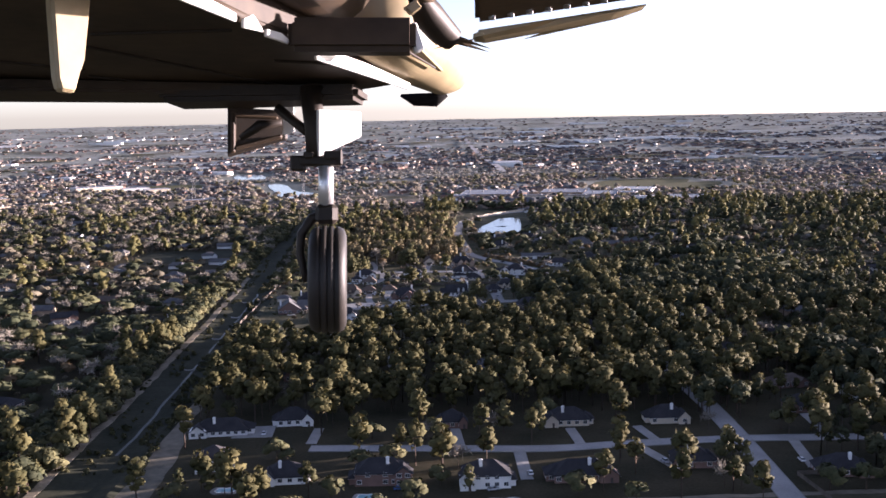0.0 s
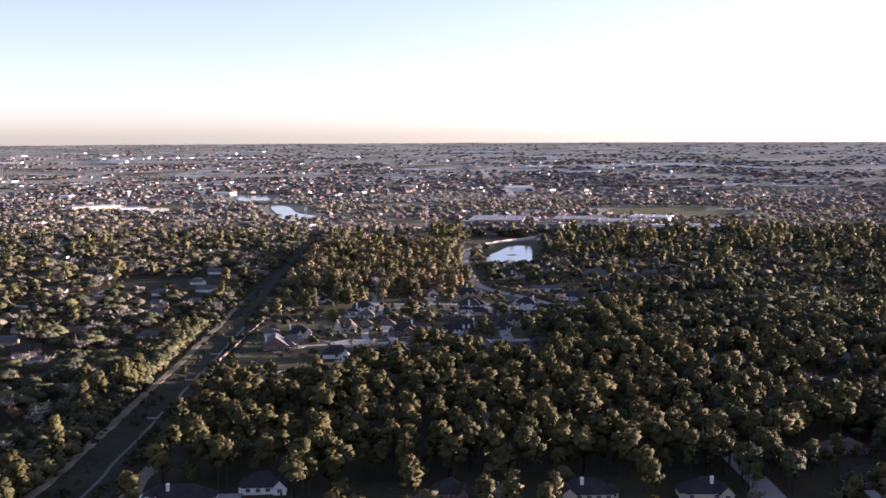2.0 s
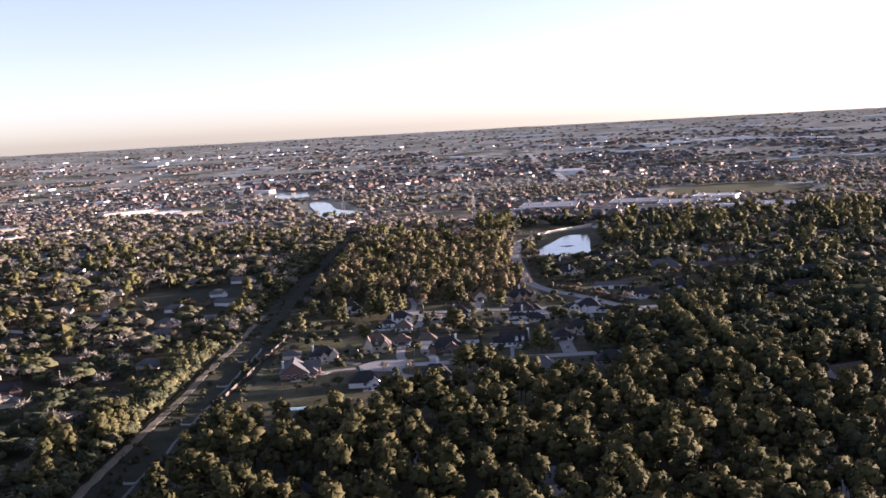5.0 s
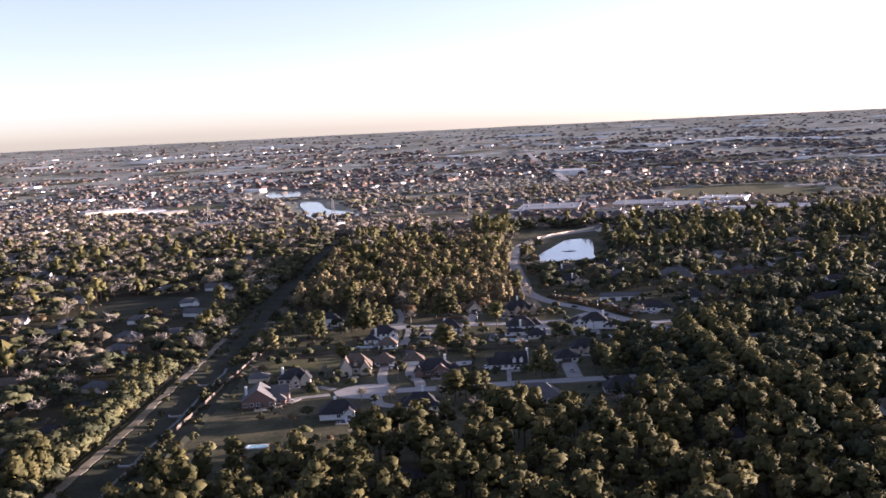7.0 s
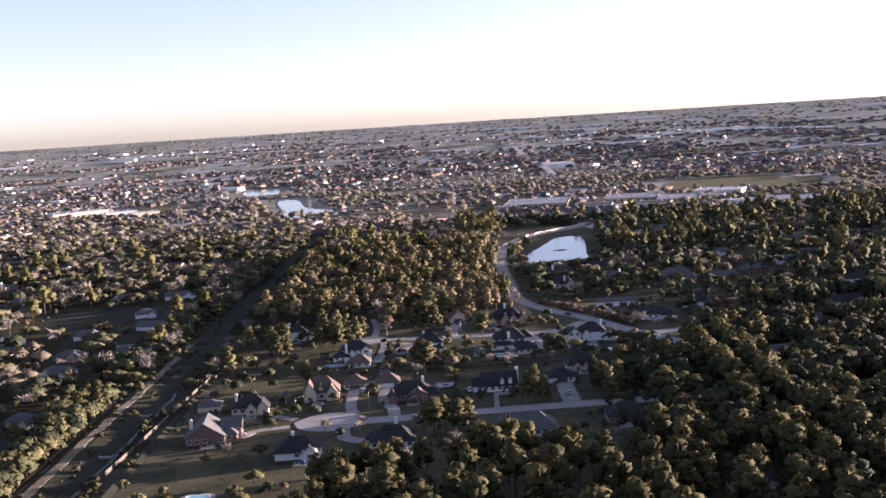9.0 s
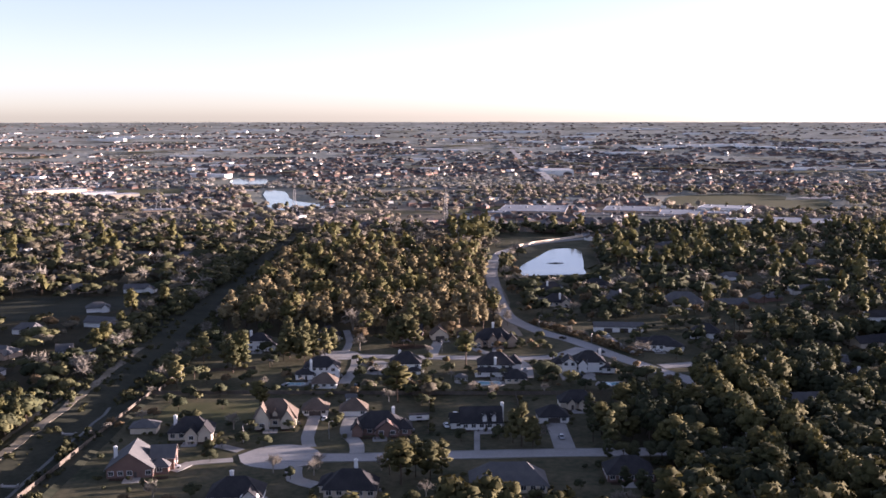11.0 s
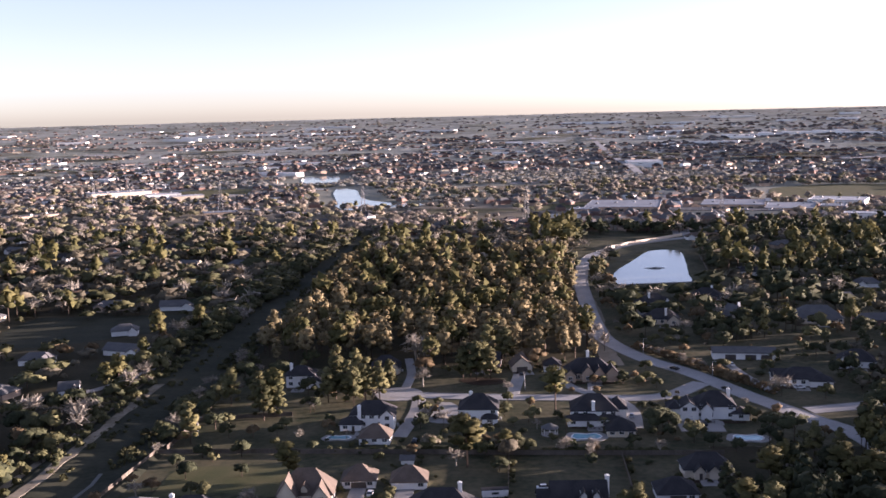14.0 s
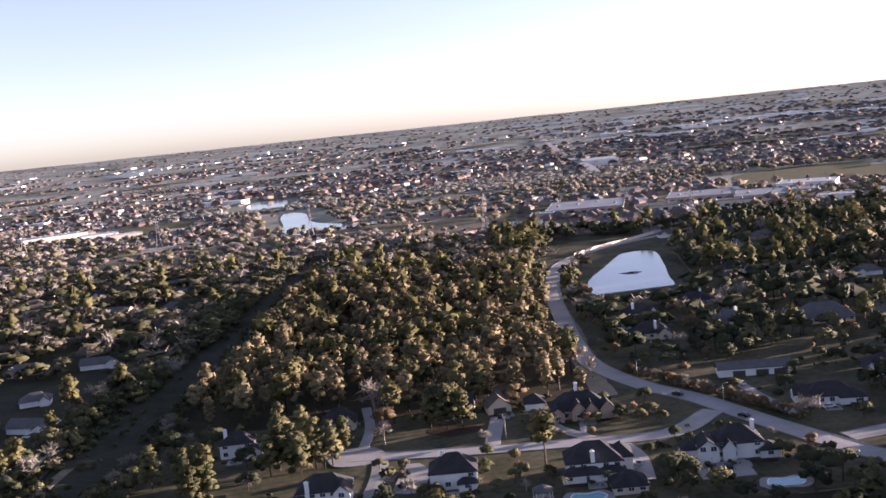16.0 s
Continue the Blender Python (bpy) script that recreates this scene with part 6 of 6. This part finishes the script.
for x, y, w, d, lab in ((50.5, 848.5, 11, 6.5, "kidney-shaped blue swimming pool behind house"), (107, 846.5, 11, 6.5,  "blue swimming pool with pale deck"), (-39, 847.5, 9, 4.5, "turquoise pool beside white house"), (-68, 664, 9, 4.5, "blue covered pool in shaded back garden"), (-68, 378, 8, 5, "blue pool between shaded houses"),
                        (36, 357, 10, 5, "blue pool behind white house"), (-14, 366, 8, 5, "blue pool behind brick house")):
    pool(x, y, w, d, lab)
gazebo = thing("gazebo", pose(37.5, 851, 0.1), "round garden pavilion with dark conical roof", "gazebo")
part("floor", done(tube([(0, 0, 0), (0, 0, 0.25)], [3.2, 3.2], 10), "floor", DRIVE), gazebo)
part("roof", done(tube([(0, 0, 2.6), (0, 0, 2.75), (0, 0, 4.4)], [3.3, 3.4, 0.15], 10), "roof", ROOF_GREY), gazebo)
for k in range(8):
    part("post", done(boxes([(2.8 * math.cos(k * 0.785), 2.8 * math.sin(k * 0.785), 0.25, 0.18, 0.18, 2.4)]), "post", TRIM), gazebo)


def palm(x, y, h):
    ob = thing("palm", pose(x, y, 0.05), "slim garden palm with drooping fronds", "palm", "palms by the pool")
    part("trunk", done(tube([(0, 0, 0), (0.1, 0, h * 0.5), (0.05, 0.05, h)], [0.22, 0.17, 0.15], 7), "trunk", BARK), ob)
    for k in range(14):
        a, lift = k * 2.4, 0.9 - 0.12 * (k // 2)
        bm = bmesh.new()
        prev = None
        for i in range(5):
            t = i / 4
            c = Vector((math.cos(a), math.sin(a), 0)) * 2.3 * t + Vector((0.05, 0.05, h + lift * t - 1.9 * t * t))
            s = Vector((-math.sin(a), math.cos(a), 0)) * 0.34 * (1 - t * 0.8)
            row = [bm.verts.new(c - s - Vector((0, 0, 0.12))), bm.verts.new(c), bm.verts.new(c + s - Vector((0, 0, 0.12)))]
            if prev:
                bm.faces.new((prev[0], prev[1], row[1], row[0]))
                bm.faces.new((prev[1], prev[2], row[2], row[1]))
            prev = row
        part("frond", done(bm, "frond", OAK), ob)


palm(43.5, 853, 5.2)
palm(57, 853.5, 5.6)
palm(140, 951, 5.5)


def street_lamp(x, y):
    ob = thing("street_lamp", pose(x, y, 0.1), "slim grey street lamp by the kerb", "street lamp", "street lamps")
    part("pole", done(tube([(0, 0, 0), (0, 0, 6.6), (0.3, 0, 7.1), (1.2, 0, 7.2)], [0.10, 0.07, 0.06, 0.05], 6), "pole", STEEL), ob)
    part("lamp_head", done(boxes([(1.4, 0, 7.1, 0.7, 0.28, 0.16)], 0.03), "lamp_head", STEEL), ob)
    return ob


for x, y in ((-47, 762), (-15, 766), (29, 911), (86, 976), (110, 930), (-92, 850)):
    street_lamp(x, y)
aerator = thing("fountain", pose(126, 1240, 0.2), "dark floating fountain float in the pond", "fountain")
part("float", done(tube([(0, 0, 0), (0, 0, 0.3), (0, 0, 0.45)], [1.6, 1.7, 0.9], 12), "float", RUBBER), aerator)
part("nozzle", done(tube([(0, 0, 0.45), (0, 0, 0.9)], [0.2, 0.1], 8), "nozzle", STEEL), aerator)
part("ripple", outline("ripple", [(7.2 * math.cos(a) * (1 + 0.2 * math.sin(3 * a)), 5.4 * math.sin(a) * (1 + 0.15 * math.cos(5 * a))) for a in [i * 0.3927 for i in range(16)]], 0.06, DITCHWATER, 2.0, 0.5), aerator, "ring of ruffled dark water")


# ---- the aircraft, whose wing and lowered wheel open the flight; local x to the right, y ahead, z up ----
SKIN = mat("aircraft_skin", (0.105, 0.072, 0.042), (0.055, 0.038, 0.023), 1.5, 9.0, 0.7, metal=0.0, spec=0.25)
# skin colour darkened and warmed for the shade and low sun under the wing
SKIN_SHADE = mat("shaded_brown_skin", (0.058, 0.040, 0.024), (0.022, 0.015, 0.010), 1.5, 9.0, 0.6, spec=0.2)
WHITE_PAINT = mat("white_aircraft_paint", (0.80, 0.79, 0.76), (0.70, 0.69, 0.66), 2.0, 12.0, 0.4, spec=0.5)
# warm sunlight on pale paint is mixed into this cream
CREAM_PAINT = mat("sunlit_cream_paint", (0.36, 0.29, 0.17), (0.27, 0.215, 0.125), 2.0, 12.0, 0.45)
CHROME = mat("polished_strut", (0.75, 0.75, 0.76), (0.66, 0.66, 0.67), 4.0, 30.0, 0.38, metal=0.8)
TYRE = mat("aircraft_tyre", (0.012, 0.011, 0.010), (0.022, 0.018, 0.015), 3.0, 40.0, 0.55, spec=0.35)
CASTING = mat("oily_casting", (0.032, 0.023, 0.016), (0.018, 0.014, 0.011), 6.0, 30.0, 0.55, metal=0.1)


def slab(points, z0, z1, name, material, bevel=0.02):
    """A plate of the plan's outline between two heights; a height may be a function of (x, y)."""
    bm = bmesh.new()
    low = [bm.verts.new((x, y, z0(x, y) if callable(z0) else z0)) for x, y in points]
    top = [bm.verts.new((x, y, z1(x, y) if callable(z1) else z1)) for x, y in points]
    bm.faces.new(low[::-1])
    bm.faces.new(top)
    for i in range(len(low)):
        j = (i + 1) % len(low)
        bm.faces.new((low[i], low[j], top[j], top[i]))
    bmesh.ops.bevel(bm, geom=bm.edges[:], offset=bevel, segments=2, affect="EDGES")
    return done(bm, name, material)


def plate(points, thick, name, material, way=(0, 1, 0)):
    """A thin plate through corners in space, thickened along a direction."""
    bm = bmesh.new()
    a = [bm.verts.new(p) for p in points]
    b = [bm.verts.new(Vector(p) + Vector(way) * thick) for p in points]
    bm.faces.new(a)
    bm.faces.new(b[::-1])
    for i in range(len(a)):
        j = (i + 1) % len(a)
        bm.faces.new((a[i], b[i], b[j], a[j]))
    bmesh.ops.bevel(bm, geom=bm.edges[:], offset=thick * 0.2, segments=1, affect="EDGES")
    return done(bm, name, material)


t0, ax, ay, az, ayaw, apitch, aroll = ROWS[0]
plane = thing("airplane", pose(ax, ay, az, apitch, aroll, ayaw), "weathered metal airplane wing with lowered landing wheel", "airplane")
part("wing", slab([(-4.6, 6.7), (-2.97, 6.9), (-2.13, 7.1), (-1.98, 6.85), (-1.80, 6.9), (-1.72, 7.55), (-1.40, 7.6), (-0.84, 6.95), (-0.22, 6.4), (-1.07, 4.2), (-1.75, 2.4), (-4.6, 2.4)], 1.03, 1.30, "wing", SKIN_SHADE, 0.03), plane, "wing underside, its brown darkened for shade")
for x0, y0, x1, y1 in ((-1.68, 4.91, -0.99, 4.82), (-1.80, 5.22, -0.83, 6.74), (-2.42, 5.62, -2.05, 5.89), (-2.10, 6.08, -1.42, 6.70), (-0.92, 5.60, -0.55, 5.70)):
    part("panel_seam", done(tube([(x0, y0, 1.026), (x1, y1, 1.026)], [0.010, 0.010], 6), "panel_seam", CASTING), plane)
part("flap", slab([(-4.6, 5.9), (-0.95, 6.35), (-0.80, 6.75), (-4.6, 6.6)], 0.95, 1.02, "flap", SKIN_SHADE, 0.02), plane)
part("chine", done(tube([(-1.66, 2.4, 1.06), (-1.11, 4.08, 1.05), (-0.74, 5.2, 1.05), (-0.275, 6.34, 1.05)], [0.035, 0.032, 0.03, 0.025], 12), "chine", SKIN_SHADE, True), plane, "brown rounded nacelle edge")


def strip(x0, y0, x1, y1, low, high, peak):
    """An upright white plate along the chine, shaped as a patch of sun, with a raised point where the shadow breaks it.
    """
    mx, my = (x0 + x1) / 2, (y0 + y1) / 2
    part("sill_strip", plate([(x0, y0, low), (x1, y1, low + 0.012), (x1, y1, high - 0.02), (mx, my, high + peak), (x0, y0, high)], 0.02, "sill_strip", WHITE_PAINT, (-0.93, 0.37, 0)), plane, "white plate shaped as a sunlit patch on the nacelle edge")


# four sunlit stretches of the chine, built as white plates
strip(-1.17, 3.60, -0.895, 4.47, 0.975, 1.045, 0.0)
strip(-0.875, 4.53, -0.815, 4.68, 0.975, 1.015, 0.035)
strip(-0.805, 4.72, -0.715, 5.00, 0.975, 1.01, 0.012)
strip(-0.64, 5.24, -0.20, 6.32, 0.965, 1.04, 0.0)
part("nacelle", done(tube([(-1.1, 2.4, 1.62), (-0.86, 4.0, 1.58), (-0.60, 5.4, 1.42)], [0.42, 0.40, 0.26], 24), "nacelle", SKIN_SHADE, True), plane, "dark rear of the engine nacelle")
# cowl coloured cream for the sun falling on it
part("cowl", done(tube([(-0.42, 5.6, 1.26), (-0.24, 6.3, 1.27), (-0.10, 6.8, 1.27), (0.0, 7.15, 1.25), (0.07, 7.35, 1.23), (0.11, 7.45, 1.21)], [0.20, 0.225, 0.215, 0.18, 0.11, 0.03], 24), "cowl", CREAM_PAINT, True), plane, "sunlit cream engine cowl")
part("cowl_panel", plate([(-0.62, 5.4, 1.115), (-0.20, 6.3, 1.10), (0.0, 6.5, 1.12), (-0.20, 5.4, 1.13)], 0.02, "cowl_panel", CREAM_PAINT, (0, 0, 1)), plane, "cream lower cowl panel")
for k in range(3):
    part("cowl_seam", done(tube([(-0.52 + 0.12 * k, 5.42 + 0.02 * k, 1.106), (-0.17 + 0.06 * k, 6.28, 1.094 + 0.006 * k)], [0.006, 0.006], 6), "cowl_seam", CASTING), plane)
part("air_scoop", slab([(-0.75, 4.9), (-0.13, 4.9), (-0.13, 5.06), (-0.71, 5.06)], 0.945, 1.11, "air_scoop", SKIN_SHADE, 0.03), plane, "dark box-shaped scoop")
part("exhaust_pipe", done(tube([(-0.13, 5.3, 1.30), (-0.08, 5.4, 1.23), (-0.01, 5.5, 1.17), (0.05, 5.55, 1.13)], [0.055, 0.085, 0.08, 0.065], 14, False), "exhaust_pipe", CASTING, True), plane, "sooty flared exhaust pipe")
part("exhaust_pipe", done(tube([(-0.16, 5.2, 1.33), (-0.10, 5.25, 1.29), (-0.06, 5.3, 1.30)], [0.03, 0.035, 0.03], 10), "exhaust_pipe", SKIN, True), plane)
part("exhaust_lip", plate([(0.0, 5.5, 1.135), (0.085, 5.5, 1.12), (0.18, 5.5, 1.128), (0.09, 5.5, 1.105)], 0.10, "exhaust_lip", SKIN, (0, 1, 0)), plane)
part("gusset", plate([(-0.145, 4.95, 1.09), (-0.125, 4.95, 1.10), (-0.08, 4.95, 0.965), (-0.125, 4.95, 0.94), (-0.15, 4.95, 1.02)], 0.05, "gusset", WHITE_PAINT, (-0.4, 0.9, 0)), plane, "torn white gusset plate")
part("gusset", plate([(-0.19, 5.1, 1.20), (-0.13, 5.1, 1.24), (-0.10, 5.1, 1.20), (-0.15, 5.1, 1.16)], 0.04, "gusset", CREAM_PAINT, (-0.4, 0.9, 0)), plane, "small cream bracket")
part("propeller_blade", done(tube([(-0.30, 7.3, 1.09), (-0.20, 7.3, 1.06), (-0.05, 7.3, 1.06), (0.03, 7.3, 1.09)], [0.01, 0.045, 0.05, 0.01], 10), "propeller_blade", RUBBER, True), plane)
part("outer_wing", slab([(0.10, 4.0), (0.28, 9.0), (5.5, 9.0), (5.5, 5.0)], lambda x, y: 1.93 + 0.15 * x, lambda x, y: 2.10 + 0.15 * x, "outer_wing", SKIN, 0.04), plane)
for i in range(9):
    part("rivet", RIVET if i else (RIVET := done(tube([(0, 0, 0), (0, 0, 0.03), (0, 0, 0.05)], [0.03, 0.03, 0.015], 8), "rivet", STEEL)), plane, m=pose(0.42 + 0.16 * i, 8.8, 1.90 + 0.15 * (0.42 + 0.16 * i)))
part("aileron", plate([(0.22, 8.0, 1.71), (0.95, 8.0, 1.805), (1.65, 8.0, 1.93), (1.40, 8.0, 1.855), (0.27, 8.0, 1.635)], 0.30, "aileron", CREAM_PAINT, (0, 1, 0)), plane, "pale trailing flap under the outer wing")
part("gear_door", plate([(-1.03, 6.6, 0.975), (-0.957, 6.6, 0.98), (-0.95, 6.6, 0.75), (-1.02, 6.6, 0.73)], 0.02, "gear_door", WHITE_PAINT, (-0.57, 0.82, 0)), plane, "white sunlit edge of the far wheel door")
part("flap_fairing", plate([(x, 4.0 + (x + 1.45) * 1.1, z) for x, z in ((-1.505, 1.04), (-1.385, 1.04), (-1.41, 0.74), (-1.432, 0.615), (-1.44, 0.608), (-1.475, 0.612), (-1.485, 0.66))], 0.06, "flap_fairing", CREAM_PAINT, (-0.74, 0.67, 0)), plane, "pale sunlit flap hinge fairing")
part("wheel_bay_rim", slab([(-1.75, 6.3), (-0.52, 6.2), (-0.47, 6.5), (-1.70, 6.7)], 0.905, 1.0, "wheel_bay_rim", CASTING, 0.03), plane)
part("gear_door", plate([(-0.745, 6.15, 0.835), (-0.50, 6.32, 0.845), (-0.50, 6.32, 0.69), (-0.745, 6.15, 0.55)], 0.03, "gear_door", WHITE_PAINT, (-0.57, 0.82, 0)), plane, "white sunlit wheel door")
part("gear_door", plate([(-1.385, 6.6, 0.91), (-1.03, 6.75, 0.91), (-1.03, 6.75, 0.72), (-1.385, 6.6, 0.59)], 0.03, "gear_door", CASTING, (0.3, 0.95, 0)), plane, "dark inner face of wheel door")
part("door_rib", plate([(-1.36, 6.57, 0.88), (-1.33, 6.58, 0.88), (-1.33, 6.58, 0.62), (-1.36, 6.57, 0.61)], 0.04, "door_rib", SKIN_SHADE), plane)
part("door_frame", plate([(-1.33, 6.57, 0.86), (-1.07, 6.66, 0.86), (-1.07, 6.66, 0.84), (-1.33, 6.57, 0.84)], 0.03, "door_frame", SKIN), plane)
part("actuator", done(tube([(-1.28, 6.5, 0.70), (-1.16, 6.5, 0.78), (-1.02, 6.5, 0.80)], [0.02, 0.035, 0.02], 8), "actuator", CASTING, True), plane)
part("door_rib", plate([(-1.33, 6.58, 0.66), (-1.05, 6.70, 0.75), (-1.05, 6.70, 0.72), (-1.33, 6.58, 0.63)], 0.04, "door_rib", SKIN_SHADE), plane)
part("leg", done(tube([(-0.80, 6.25, 0.98), (-0.785, 6.22, 0.75), (-0.77, 6.2, 0.52)], [0.075, 0.055, 0.05], 10), "leg", CASTING, True), plane)
part("drag_brace", done(tube([(-1.02, 6.35, 0.87), (-0.80, 6.22, 0.69)], [0.03, 0.028], 8), "drag_brace", CASTING, True), plane)
part("collar", done(boxes([(-0.74, 6.2, 0.50, 0.24, 0.12, 0.055), (-0.87, 6.2, 0.47, 0.09, 0.10, 0.09)], 0.01), "collar", CASTING), plane)
part("bracket", done(boxes([(-0.66, 6.14, 0.535, 0.10, 0.05, 0.05), (-0.615, 6.14, 0.50, 0.03, 0.05, 0.09), (-0.80, 6.14, 0.54, 0.06, 0.06, 0.04)], 0.008), "bracket", CASTING), plane)
part("strut", done(tube([(-0.705, 6.2, 0.54), (-0.705, 6.2, 0.24)], [0.046, 0.046], 14), "strut", CHROME, True), plane, "polished sliding strut")
part("fork", done(boxes([(-0.70, 6.2, 0.15, 0.13, 0.12, 0.12)], 0.025), "fork", CASTING), plane)
part("trailing_arm", done(tube([(-0.72, 6.2, 0.21), (-0.79, 6.2, 0.185), (-0.855, 6.2, 0.09), (-0.862, 6.2, -0.02), (-0.84, 6.2, -0.13), (-0.825, 6.2, -0.20)], [0.03, 0.03, 0.027, 0.025, 0.022, 0.02], 10), "trailing_arm", CASTING, True), plane)
profile = [(-0.112, 0.19), (-0.112, 0.265), (-0.098, 0.302), (-0.072, 0.318), (-0.050, 0.322), (-0.046, 0.312), (-0.038, 0.312), (-0.034, 0.323), (-0.006, 0.324), (-0.004, 0.313), (0.004, 0.313), (0.006, 0.324),
           (0.034, 0.323), (0.038, 0.312), (0.046, 0.312), (0.050, 0.322), (0.072, 0.318), (0.098, 0.302), (0.112, 0.265), (0.112, 0.19)]
wheel = part("wheel", done(tube([(o, 0, 0) for o, r in profile], [r for o, r in profile], 40, False), "wheel", TYRE, True), plane, "grooved black tyre", m=pose(-0.693, 6.2, -0.184, 0, 0, 5))
part("rim", done(tube([(-0.10, 0, 0), (-0.06, 0, 0), (0.06, 0, 0), (0.10, 0, 0)], [0.19, 0.15, 0.15, 0.19], 24), "rim", STEEL, True), wheel)
